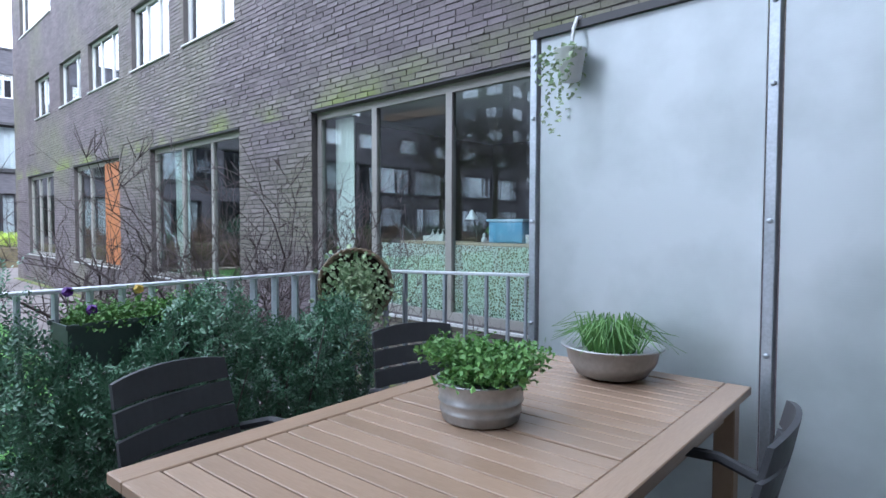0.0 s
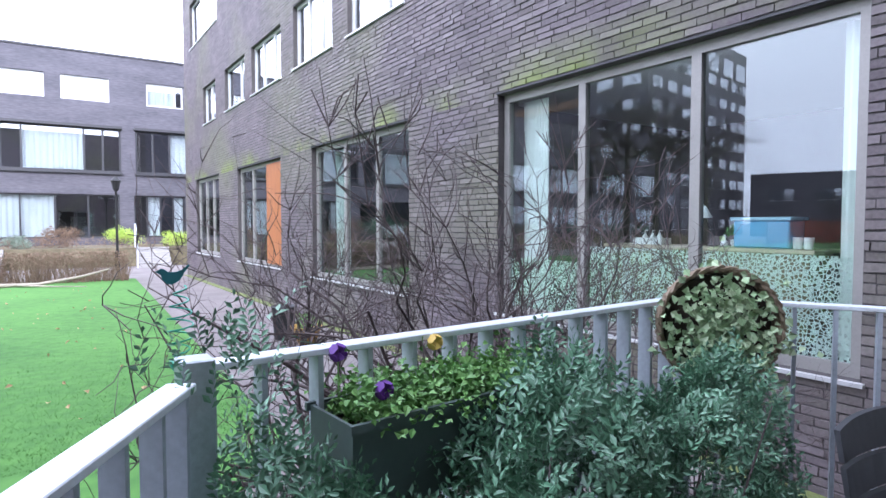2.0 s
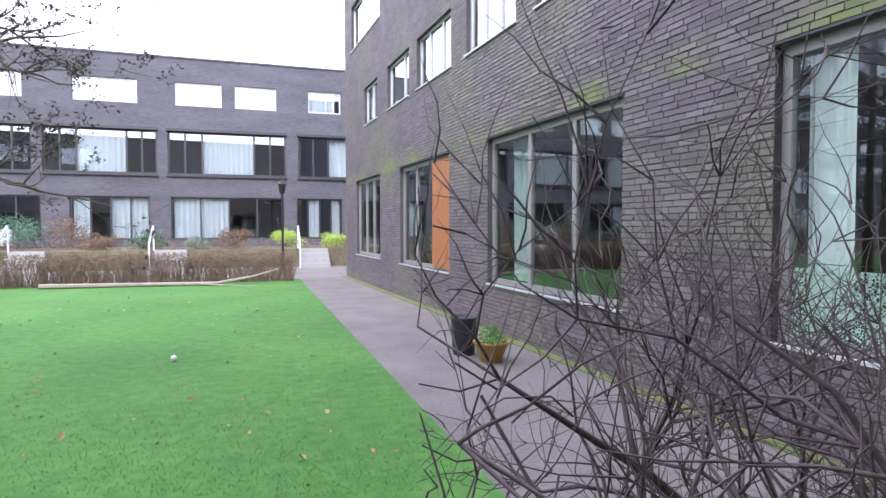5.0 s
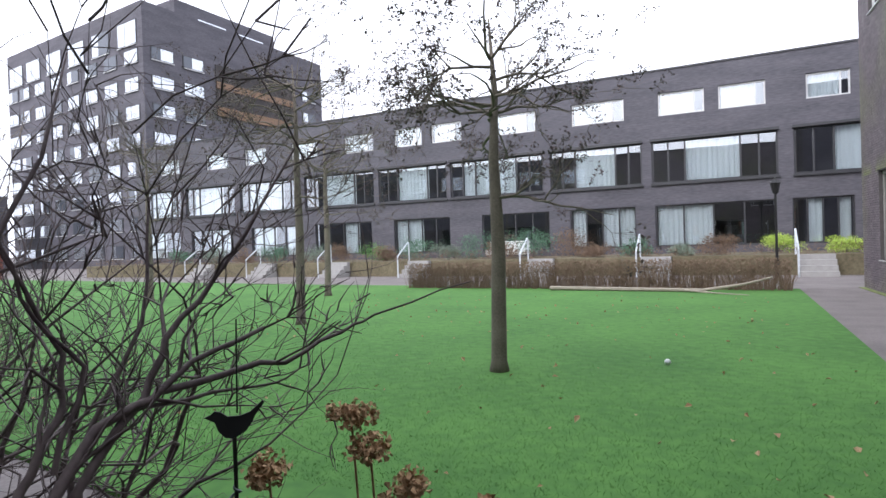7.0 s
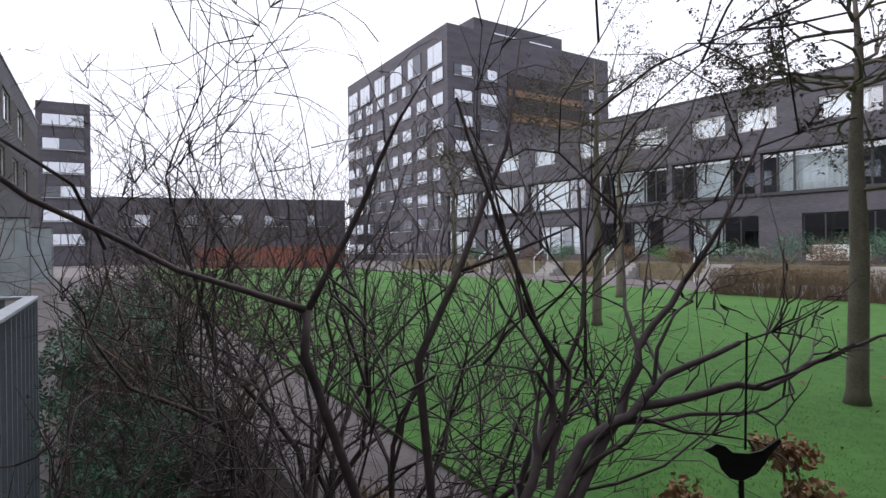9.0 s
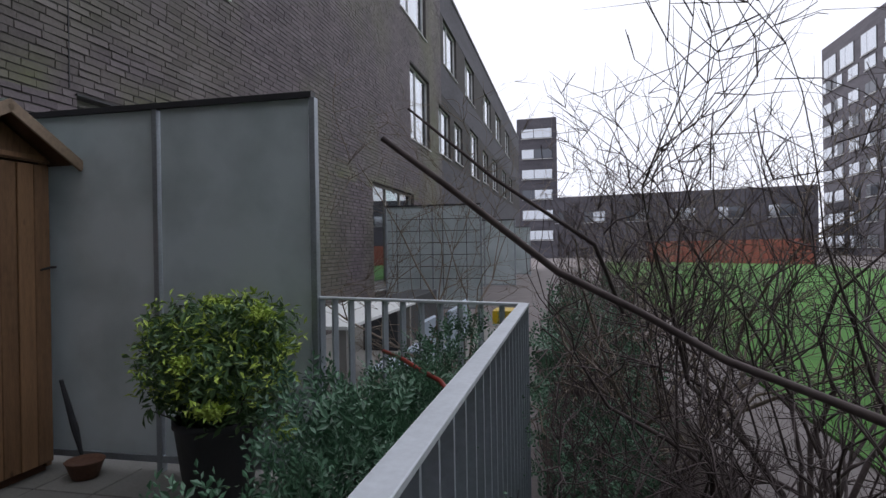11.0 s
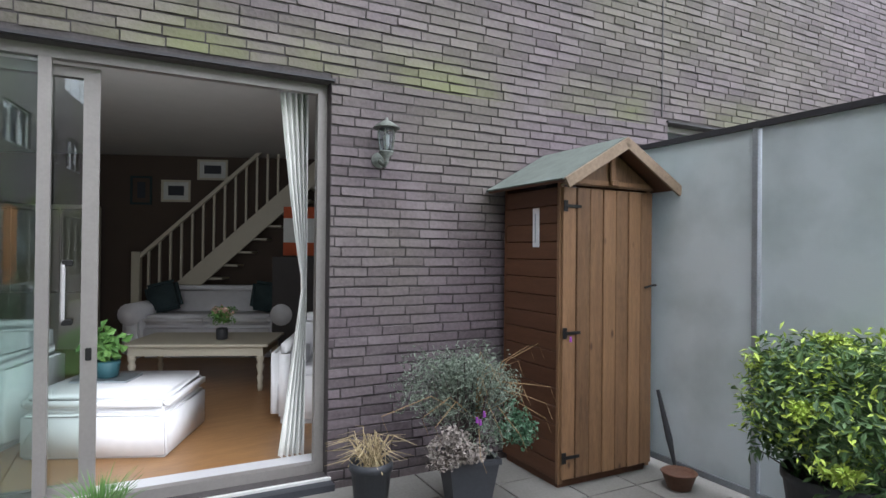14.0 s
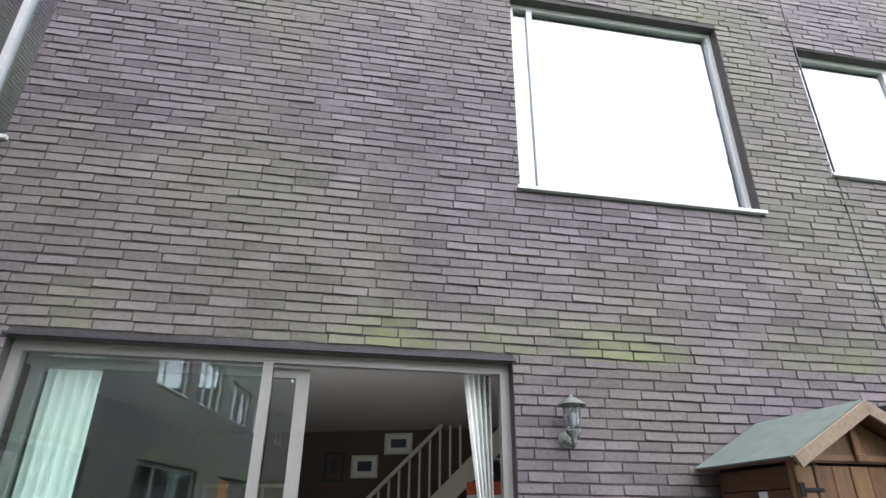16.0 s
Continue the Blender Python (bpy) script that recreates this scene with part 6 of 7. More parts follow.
tagged(box_part("threshold", [(-0.02, 2.97, -0.30, 0.02, 0.005, 0.055)], CURTAIN, m=M_B), kind="structure")
tagged(box_part("step_edge", [(-0.02, 2.97, 0.022, 0.10, 0.0, 0.04)], POT_GREY, m=M_B), kind="structure")

# ---- shed ----
sh = root("garden_cupboard", "narrow dark-stained wooden garden cupboard with felt roof against brick wall", "shed", M_B @ Matrix.Translation((-1.665, 0.0, 0)))
X0, X1, Y0, Y1 = -0.395, 0.395, 0.10, 0.70
for k in range(16):
    z = 0.05 + k * 0.116
    if z + 0.112 > 1.93:
        break
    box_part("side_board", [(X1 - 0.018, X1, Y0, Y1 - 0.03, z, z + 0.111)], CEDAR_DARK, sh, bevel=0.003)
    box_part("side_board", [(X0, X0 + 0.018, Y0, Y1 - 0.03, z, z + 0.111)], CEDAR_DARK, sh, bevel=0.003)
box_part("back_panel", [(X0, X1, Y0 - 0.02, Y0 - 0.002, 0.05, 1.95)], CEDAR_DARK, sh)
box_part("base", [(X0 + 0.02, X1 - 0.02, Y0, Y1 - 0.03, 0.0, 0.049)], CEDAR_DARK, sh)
for x in (X0, X1 - 0.04):
    box_part("corner_post", [(x, x + 0.04, Y1 - 0.03, Y1 - 0.002, 0.03, 1.93)], CEDAR, sh, bevel=0.003)
nb = 7
w_ = (X1 - X0 - 0.01) / nb
for k in range(nb):
    box_part("door_board", [(X0 + 0.005 + k * w_, X0 + 0.005 + (k + 1) * w_ - 0.006, Y1, Y1 + 0.018 + (0.004 if k % 2 else 0), 0.06, 1.90)], CEDAR, sh, bevel=0.004)
gv = [(X0, Y1, 1.915), (X1, Y1, 1.915), (X1, Y1, 1.93), (0, Y1, 2.17), (X0, Y1, 1.93)]
gv += [(x, y + 0.02, z) for x, y, z in gv]
mesh_ob("gable_panel", gv, [(4, 3, 2, 1, 0), (5, 6, 7, 8, 9), (0, 1, 6, 5), (1, 2, 7, 6), (2, 3, 8, 7), (3, 4, 9, 8), (4, 0, 5, 9)], CEDAR, sh)
box_part("gable_rail", [(X0 + 0.05, X1 - 0.05, Y1 + 0.021, Y1 + 0.035, 1.925, 1.955)], CEDAR, sh)
box_part("gable_post", [(-0.02, 0.02, Y1 + 0.036, Y1 + 0.055, 1.93, 2.12)], CEDAR, sh, bevel=0.004)
box_part("gable_knob", [(-0.03, 0.03, Y1 + 0.056, Y1 + 0.07, 1.92, 1.96)], CEDAR, sh, bevel=0.006)
for sx in (-1, 1):
    ra = math.atan2(0.29, 0.50)
    Lr = 0.58
    m = Matrix.Translation((0, 0, 2.215)) @ Matrix.Rotation(ra * (1 if sx > 0 else -1), 4, "Y")
    box_part("roof_board", [(0, Lr * 1, 0.02, 0.86, -0.018, 0.0)] if sx > 0 else [(-Lr, 0, 0.02, 0.86, -0.018, 0.0)], CEDAR_DARK, sh, m=m)
    box_part("roof_felt", [(0, Lr + 0.01, 0.015, 0.865, 0.002, 0.012)] if sx > 0 else [(-Lr - 0.01, 0, 0.015, 0.865, 0.002, 0.012)], FELT, sh, m=m)
    box_part("bargeboard", [(0, Lr, 0.866, 0.884, -0.06, 0.006)] if sx > 0 else [(-Lr, 0, 0.866, 0.884, -0.06, 0.006)], RAWWOOD, sh, m=m, bevel=0.002)
for z in (1.78, 0.98, 0.20):
    box_part("strap_hinge", [(X1 - 0.15, X1 - 0.01, Y1 + 0.0225, Y1 + 0.028, z - 0.01, z + 0.01), (X1 - 0.04, X1 - 0.008, Y1 + 0.0225, Y1 + 0.03, z - 0.035, z + 0.035)], BLACK_IRON, sh, bevel=0.001)
bm = bmesh.new()
tube(bm, [(X0 - 0.02, Y1 + 0.03, 1.27), (X0 + 0.03, Y1 + 0.045, 1.27), (X0 + 0.09, Y1 + 0.035, 1.255)], 0.007, 6)
from_bm("latch", bm, BLACK_IRON, sh)
th = root("thermometer", "long pale enamel wall thermometer on the cupboard's side", "thermometer", M_B @ Matrix.Translation((-1.665, 0, 0)))
box_part("plate", [(X1 + 0.0, X1 + 0.006, 0.42, 0.49, 1.52, 1.78)], WHITE_POT, th, bevel=0.002)
from_bm("tube", tube(bmesh.new(), [(X1 + 0.009, 0.455, 1.55), (X1 + 0.009, 0.455, 1.74)], 0.004, 6), GALV, th)

# ---- wall lamp ----
wlm = root("wall_lamp", "verdigris coach lantern on the dark brick wall", "wall lamp", M_B @ Matrix.Translation((-0.32, 0, 0)))
VERD = mat("verdigris_metal", (0.10, 0.11, 0.10), 0.6, metal=0.4, vary=0.3, scale=20, bump=0.1, color2=(0.24, 0.27, 0.24))
from_bm("canopy", lathe(bmesh.new(), [(0.008, 2.335), (0.012, 2.32), (0.03, 2.31), (0.085, 2.272), (0.086, 2.266), (0.05, 2.268)], 20, (0, 0.14, 0)), VERD, wlm, smooth=True)
from_bm("glass_body", lathe(bmesh.new(), [(0.042, 2.265), (0.052, 2.25), (0.046, 2.15), (0.036, 2.12)], 16, (0, 0.14, 0)), glass("lamp_glass", (0.7, 0.75, 0.75), 0.15), wlm)
from_bm("bulb", lathe(bmesh.new(), [(0.001, 2.235), (0.02, 2.22), (0.02, 2.17), (0.01, 2.13)], 12, (0, 0.14, 0)), WHITE_POT, wlm, smooth=True)
for k in range(6):
    a = k * math.pi / 3
    from_bm("cage_bar", tube(bmesh.new(), [(0.056 * math.cos(a), 0.14 + 0.056 * math.sin(a), 2.265), (0.058 * math.cos(a), 0.14 + 0.058 * math.sin(a), 2.22), (0.044 * math.cos(a), 0.14 + 0.044 * math.sin(a), 2.12)], 0.0035, 5), VERD, wlm)
from_bm("cup", lathe(bmesh.new(), [(0.045, 2.12), (0.05, 2.112), (0.02, 2.08), (0.015, 2.05), (0.018, 2.045)], 16, (0, 0.14, 0)), VERD, wlm, smooth=True)
from_bm("arm", tube(bmesh.new(), [(0, 0.14, 2.05), (0, 0.12, 2.03), (0, 0.06, 2.05), (0, 0.01, 2.08)], 0.012, 8), VERD, wlm, smooth=True)
bm = lathe(bmesh.new(), [(0.05, 0.0), (0.05, 0.012), (0.03, 0.02), (0.001, 0.022)], 18)
from_bm("back_plate", bm, VERD, wlm, m=None).matrix_basis = Matrix.Translation((0, 0.003, 2.08)) @ Matrix.Rotation(radians(-90), 4, "X")

# ---- pots on the terrace ----
def at_b(s, d, z=0.0):
    v_ = bw(s, d, z)
    return (v_.x, v_.y, v_.z)


def square_pot(name, s, d, top, bottom, h, label, rim=0.012):
    r_ = root(name, label, "planter", M_B @ Matrix.Translation((-s, d, 0)) @ Matrix.Rotation(radians(-12), 4, "Z"))
    rings = [(bottom, 0), (top, h - 0.03), (top + rim, h - 0.029), (top + rim, h), (top - 0.012, h), (top - 0.02, h - 0.05)]
    v_ = [(sx * a, sy * a, z) for a, z in rings for sx, sy in ((-1, -1), (1, -1), (1, 1), (-1, 1))]
    f_ = [(0, 3, 2, 1)] + [(4 * i + j, 4 * i + (j + 1) % 4, 4 * i + 4 + (j + 1) % 4, 4 * i + 4 + j) for i in range(len(rings) - 1) for j in range(4)] + [(20, 21, 22, 23)]
    mesh_ob("pot", v_, f_, POT_GREY, r_)
    box_part("soil", [(-top + 0.03, top - 0.03, -top + 0.03, top - 0.03, h - 0.07, h - 0.045)], SOIL, r_)
    return r_


square_pot("square_planter", 0.66, 0.62, 0.145, 0.105, 0.30, "tapered square anthracite planter on the paving")
c = at_b(0.62, 0.62, 0.68)
gp = leafy("lavender_bush", LEAF_GREY, c, (0.38, 0.34, 0.33), 8500, 0.030, 301, "loose grey-green herb bush with purple flowers in the square planter", stems=50, base=at_b(0.66, 0.62, 0.25), slim=0.28, hollow=0.2, lumps=20)
c2 = at_b(0.52, 0.76, 0.40)
p, nn_ = blob_points(1500, c2, (0.20, 0.12, 0.12), 302, 10, 0.4)
leaf_cloud("dry_flower", p, nn_, 0.024, mat("dry_grey_bloom", (0.20, 0.17, 0.15), 0.9, bump=0, color2=(0.42, 0.38, 0.35), island=0.6), gp, 302, 0.8)
p, nn_ = blob_points(600, at_b(0.92, 0.78, 0.45), (0.17, 0.14, 0.16), 303, 12, 0.3)
leaf_cloud("green_leaf", p, nn_, 0.028, LEAF_DARK, gp, 303, 0.8)
rg = np.random.default_rng(31)
bm = bmesh.new()
for i in range(26):
    q0, q1 = Vector(at_b(0.7, 0.64, 0.5)), Vector(at_b(0.7 + rg.normal(0.15, 0.28), 0.70 + rg.uniform(0, 0.3), 0.55 + rg.uniform(-0.2, 0.4)))
    mid = q0.lerp(q1, 0.5) + Vector((0, 0, 0.12))
    tube(bm, [q0, mid, q1, q1 + Vector((-0.03, 0.02, -0.09))], [0.003, 0.0025, 0.0015, 0.001], 4, cap=False)
from_bm("dry_stalk", bm, DRY, gp)["kind"] = "stuff"
for k, (s, d, z) in enumerate(((0.58, 0.86, 0.55), (0.62, 0.87, 0.58), (0.60, 0.86, 0.535), (1.28, 0.80, 0.94))):
    q = Vector(at_b(s, d, z))
    from_bm("purple_flower", tube(bmesh.new(), [q, q + Vector((0.005, 0.004, 0.03))], [0.010, 0.006], 6), mat("mauve", (0.35, 0.08, 0.45), 0.6, bump=0) if k == 0 else bpy.data.materials["mauve"], gp)

dp = potted("round_planter", [(0.085, 0), (0.09, 0.005), (0.115, 0.24), (0.125, 0.242), (0.125, 0.29), (0.112, 0.29), (0.108, 0.25)], POT_GREY, at_b(0.12, 0.46), "round anthracite pot of dry straw stalks beside the open door", 0.24, 0.105)
bm = bmesh.new()
for i in range(90):
    a, o, h = rg.uniform(0, 6.28), rg.uniform(0.03, 0.30), rg.uniform(0.06, 0.2)
    b0 = Vector(at_b(0.12, 0.46, 0.25))
    tube(bm, [b0 + Vector((rg.normal(0, 0.04), rg.normal(0, 0.04), 0)), b0 + Vector((math.cos(a) * o * 0.5, math.sin(a) * o * 0.5, h)), b0 + Vector((math.cos(a) * o, math.sin(a) * o, h * 0.8))], [0.0035, 0.003, 0.001], 3, cap=False)
from_bm("straw", bm, mat("straw", (0.35, 0.27, 0.15), 0.85, bump=0, color2=(0.55, 0.46, 0.28), island=0.6), dp)["kind"] = "stuff"

gp2 = potted("grass_planter", [(0.10, 0), (0.105, 0.006), (0.13, 0.34), (0.14, 0.345), (0.138, 0.36), (0.12, 0.35)], POT_GREY, (-0.40, -0.30, 0.0), "round anthracite pot of fresh green grass before the glazed door", 0.33, 0.118)
bm = bmesh.new()
for i in range(170):
    a, o, h = rg.uniform(0, 6.28), rg.uniform(0.01, 0.12), rg.uniform(0.08, 0.19)
    b0 = Vector((-0.40 + math.cos(a) * o * 0.7, -0.30 + math.sin(a) * o * 0.7, 0.33))
    tube(bm, [b0, b0 + Vector((math.cos(a) * o * 0.4, math.sin(a) * o * 0.4, h * 0.7)), b0 + Vector((math.cos(a) * o, math.sin(a) * o, h))], [0.0025, 0.002, 0.0006], 3, cap=False)
from_bm("grassy_foliage", bm, LEAF_MID, gp2)["kind"] = "stuff"

potted("tall_planter", [(0.15, 0), (0.155, 0.008), (0.215, 0.46), (0.225, 0.465), (0.225, 0.50), (0.21, 0.50), (0.2, 0.44)], BLACK_PL, at_b(1.72, 2.10), "tall round black planter on the paving before the glass screen", 0.44, 0.20)
lb_ = leafy("lime_tipped_bush", mat("bush_leaf", (0.05, 0.11, 0.05), 0.4, bump=0, color2=(0.15, 0.26, 0.10), island=0.7), at_b(1.70, 2.12, 0.74), (0.46, 0.52, 0.37), 8200, 0.062, 305, "rounded evergreen bush with lime-yellow shoot tips in the tall planter", stems=40, base=at_b(1.72, 2.10, 0.42), slim=0.34, hollow=0.35, lumps=14, extra=[(LEAF_LIME, 2200, 0.045, -0.35)])
for k, (s, d, z) in enumerate(((2.0, 1.85, 1.03), (1.9, 2.0, 1.05), (1.55, 2.45, 1.04), (2.1, 1.9, 0.75), (1.38, 2.15, 0.83), (2.02, 2.2, 0.88), (2.03, 2.3, 0.64), (1.35, 2.3, 0.64), (1.5, 2.35, 0.72), (1.75, 2.45, 0.86), (1.95, 2.25, 0.97), (1.62, 2.55, 0.48), (1.66, 1.8, 0.95))):
    p, nn_ = blob_points(300, at_b(s, d, z), (0.10, 0.10, 0.055), 320 + k, 7, 0.3)
    leaf_cloud("lime_shoot", p, np.tile([0, 0, 1.0], (300, 1)), 0.036, LEAF_LIME, lb_, 320 + k, 0.4)
potted("low_clay_bowl", [(0.06, 0), (0.07, 0.004), (0.105, 0.10), (0.112, 0.105), (0.105, 0.11), (0.095, 0.09)], mat("dark_clay", (0.14, 0.07, 0.045), 0.8, vary=0.3), at_b(1.98, 1.02), "low dark clay bowl on the mossy paving", 0.085, 0.09)
um = root("folded_umbrella", "closed dark umbrella leaning on the garden cupboard", "umbrella")
from_bm("canopy", tube(bmesh.new(), [at_b(2.09, 0.90, 0.06), at_b(2.085, 0.85, 0.25), at_b(2.075, 0.76, 0.56)], [0.008, 0.022, 0.012], 8), BLACK_PL, um)
from_bm("tip", tube(bmesh.new(), [at_b(2.092, 0.92, 0.0), at_b(2.09, 0.90, 0.06)], [0.006, 0.008], 8), SILL, um)
hz = root("red_hose", "red bent plastic tube arching over the hedge", "hose")
pts = [at_b(1.31, 3.14, 0.93), at_b(1.15, 3.27, 0.93), at_b(0.99, 3.38, 0.925), at_b(0.86, 3.48, 0.92), at_b(0.74, 3.54, 0.91), at_b(0.60, 3.585, 0.88), at_b(0.48, 3.60, 0.84), at_b(0.36, 3.58, 0.78), at_b(0.30, 3.5, 0.66)]
from_bm("tube", tube(bmesh.new(), pts, 0.008, 7), mat("red_plastic", (0.30, 0.025, 0.015), 0.4, bump=0), hz, smooth=True)

# ---- the next terrace beyond the screen ----
flat("terrace_next", [P(2.2, 0.0), P(9.0, 0.0), P(9.0, 3.2), P(2.2, 3.2)], -0.04, SLAB, 0.42)
nt = root("next_table", "pale garden table on the next terrace", "table", M_B @ Matrix.Translation((-4.4, 1.75, 0)))
box_part("tabletop", [(-1.05, 1.05, -0.42, 0.42, 0.71, 0.74)], CURTAIN, nt, bevel=0.004)
for x in (-0.98, 0.92):
    for y in (-0.38, 0.32):
        box_part("leg", [(x, x + 0.06, y, y + 0.06, -0.04, 0.709)], ALU, nt)
NSEAT = mat("pale_blue_chair", (0.42, 0.50, 0.60), 0.5, vary=0.05, bump=0)
for k, (s, d) in enumerate(((3.6, 2.55), (4.4, 2.6), (5.2, 2.55))):
    nc = root("next_chair", "pale blue moulded chair at the next terrace's table", "chair", M_B @ Matrix.Translation((-s, d, -0.04)), group="chairs on the next terrace")
    box_part("seat", [(-0.23, 0.23, -0.22, 0.22, 0.42, 0.45)], NSEAT, nc, bevel=0.01)
    box_part("backrest", [(-0.23, 0.23, 0.2, 0.235, 0.45, 0.82)], NSEAT, nc, bevel=0.01)
    for x in (-0.2, 0.17):
        for y in (-0.2, 0.17):
            box_part("leg", [(x, x + 0.03, y, y + 0.03, 0, 0.419)], ALU, nc)
bb = root("black_trough", "long black planting trough on the next terrace", "planter", M_B)
box_part("trough", [(-9.0, -6.6, 1.1, 1.6, -0.04, 0.62)], BLACK_PL, bb, bevel=0.01)
tr_x = root("wire_trellis", "dark wire trellis before the far glass screen", "trellis", M_B)
for z in (0.7, 0.95, 1.2, 1.45, 1.7, 1.95):
    box_part("wire", [(-10.95, -10.93, 0.1, 2.1, z, z + 0.012)], BLACK_IRON, tr_x)
for y in (0.3, 0.8, 1.3, 1.8):
    box_part("upright", [(-10.928, -10.915, y, y + 0.012, 0.2, 2.1)], BLACK_IRON, tr_x)
flatbox("yellow_crate", [(-6.2, -5.8, 3.0, 3.3, 0.45, 0.6)], mat("yellow_plastic", (0.65, 0.45, 0.02), 0.4, bump=0), "yellow plastic crate standing in the hedge", "crate", M_B)

# ---- living room ----
def isect(x, d, z=0.05):
    return M_I @ Matrix.Translation((x, -d, z))


COVER = mat("white_slipcover", (0.78, 0.79, 0.82), 0.9, vary=0.06, scale=3, fine=14, bump=0.2)
CUSH = mat("dark_teal_cushion", (0.035, 0.06, 0.065), 0.9, vary=0.2)
CREAM = mat("cream_paint", (0.62, 0.58, 0.47), 0.5, vary=0.06, bump=0.02)


def soft_box(name, dims, material, parent, m=None, r=0.05):
    bm = boxes(bmesh.new(), [dims])
    bmesh.ops.bevel(bm, geom=bm.edges[:], offset=r, segments=4, affect="EDGES")
    return from_bm(name, bm, material, parent, m=m, smooth=True)


so = root("sofa", "white slipcovered two-seat sofa with rolled arms against the stairs", "sofa", isect(2.40, 8.35))
soft_box("seat", (-0.85, 0.85, -0.35, 0.42, 0.0, 0.44), COVER, so)
soft_box("seat_cushion", (-0.82, 0.0, -0.3, 0.45, 0.44, 0.56), COVER, so, r=0.04)
soft_box("seat_cushion", (0.01, 0.82, -0.3, 0.45, 0.44, 0.56), COVER, so, r=0.04)
soft_box("backrest", (-0.9, 0.9, -0.6, -0.3, 0.0, 0.92), COVER, so, r=0.08)
for sx in (-1, 1):
    soft_box("arm", (sx * 0.95 - 0.13, sx * 0.95 + 0.13, -0.5, 0.44, 0.0, 0.58), COVER, so, r=0.06)
    from_bm("arm_roll", tube(bmesh.new(), [(sx * 0.97, -0.5, 0.58), (sx * 0.97, 0.46, 0.58)], 0.145, 16), COVER, so, smooth=True)
for x, a in ((0.68, 14), (-0.66, -8)):
    cu = root("cushion", "dark teal square cushion on the sofa", "cushion", isect(2.40 + x, 8.42, 0.62) @ Matrix.Rotation(radians(a), 4, "Y"), group="cushions")
    soft_box("cover", (-0.23, 0.23, -0.06, 0.06, 0.0, 0.42), CUSH, cu, r=0.05)
ct = root("coffee_table", "cream painted coffee table with turned legs", "table", isect(1.93, 6.45))
box_part("tabletop", [(-0.72, 0.72, -0.45, 0.45, 0.455, 0.485)], CREAM, ct, bevel=0.006)
box_part("apron", [(-0.66, 0.66, 0.38, 0.40, 0.36, 0.4545), (-0.66, 0.66, -0.40, -0.38, 0.36, 0.4545), (-0.66, -0.64, -0.378, 0.378, 0.36, 0.4545), (0.64, 0.66, -0.378, 0.378, 0.36, 0.4545)], CREAM, ct)
for x in (-0.63, 0.63):
    for y in (-0.37, 0.37):
        from_bm("leg", lathe(bmesh.new(), [(0.02, 0), (0.03, 0.05), (0.022, 0.08), (0.035, 0.14), (0.02, 0.17), (0.042, 0.26), (0.025, 0.29), (0.04, 0.32), (0.04, 0.36)], 14, (x, y, 0)), CREAM, ct, smooth=True)
vs = potted("vase", [(0.05, 0), (0.06, 0.01), (0.06, 0.11), (0.05, 0.12), (0.045, 0.11)], BLACK_PL, tuple((isect(1.76, 6.35, 0.536)).translation), "dark glass vase of pale roses on the coffee table", 0.10, 0.045)
q = isect(1.76, 6.35, 0.79).translation
p, nn_ = blob_points(420, tuple(q), (0.17, 0.17, 0.10), 401, 10, 0.3)
leaf_cloud("flower_foliage", p, nn_, 0.045, LEAF_MID, vs, 401, 0.5)
p, nn_ = blob_points(160, (q.x, q.y, q.z + 0.05), (0.15, 0.15, 0.07), 402, 6, 0.3)
leaf_cloud("blossom", p, nn_, 0.035, mat("rose_petal", (0.55, 0.25, 0.22), 0.7, bump=0, color2=(0.75, 0.6, 0.5), island=0.6), vs, 402, 0.9)
ot = root("ottoman", "white slipcovered ottoman with a skirt by the open door", "ottoman", isect(1.98, 4.55))
soft_box("body", (-0.48, 0.48, -0.42, 0.42, 0.0, 0.30), COVER, ot, r=0.02)
soft_box("cushion_top", (-0.49, 0.49, -0.43, 0.43, 0.301, 0.44), COVER, ot, r=0.05)
tp = potted("table_plant", [(0.06, 0), (0.075, 0.005), (0.09, 0.11), (0.085, 0.13), (0.08, 0.11)], mat("teal_glaze", (0.03, 0.10, 0.12), 0.3, bump=0), tuple(isect(2.12, 4.62, 0.505).translation), "teal glazed pot of broad green leaves on the ottoman", 0.10, 0.08)
q = isect(2.12, 4.62, 0.77).translation
p, nn_ = blob_points(130, tuple(q), (0.13, 0.13, 0.13), 403, 7, 0.4)
leaf_cloud("foliage", p, nn_, 0.10, LEAF_MID, tp, 403, 0.6)
flatbox("tray", [(-0.2, 0.2, -0.15, 0.15, 0.0, 0.014)], GALV, "grey tray on the ottoman", "tray", isect(2.12, 4.62, 0.491))
for nm_, x, d, lab in (("armchair", 3.15, 4.6, "white slipcovered armchair behind the closed glass"), ("armchair", 0.42, 5.25, "white slipcovered armchair half hidden by the curtain")):
    ac = root(nm_, lab, "armchair", isect(x, d), group="armchairs")
    soft_box("seat", (-0.35, 0.35, -0.4, 0.4, 0.0, 0.45), COVER, ac)
    soft_box("backrest", (-0.42, 0.42, -0.5, -0.2, 0.0, 0.85), COVER, ac, r=0.08)
    for sx in (-1, 1):
        soft_box("arm", (sx * 0.42 - 0.12, sx * 0.42 + 0.12, -0.45, 0.42, 0.0, 0.66), COVER, ac, r=0.08)
st_ = root("staircase", "cream painted open staircase with square balusters rising behind the sofa", "staircase", M_I @ Matrix.Translation((0, 0, 0)))
DS = 8.98


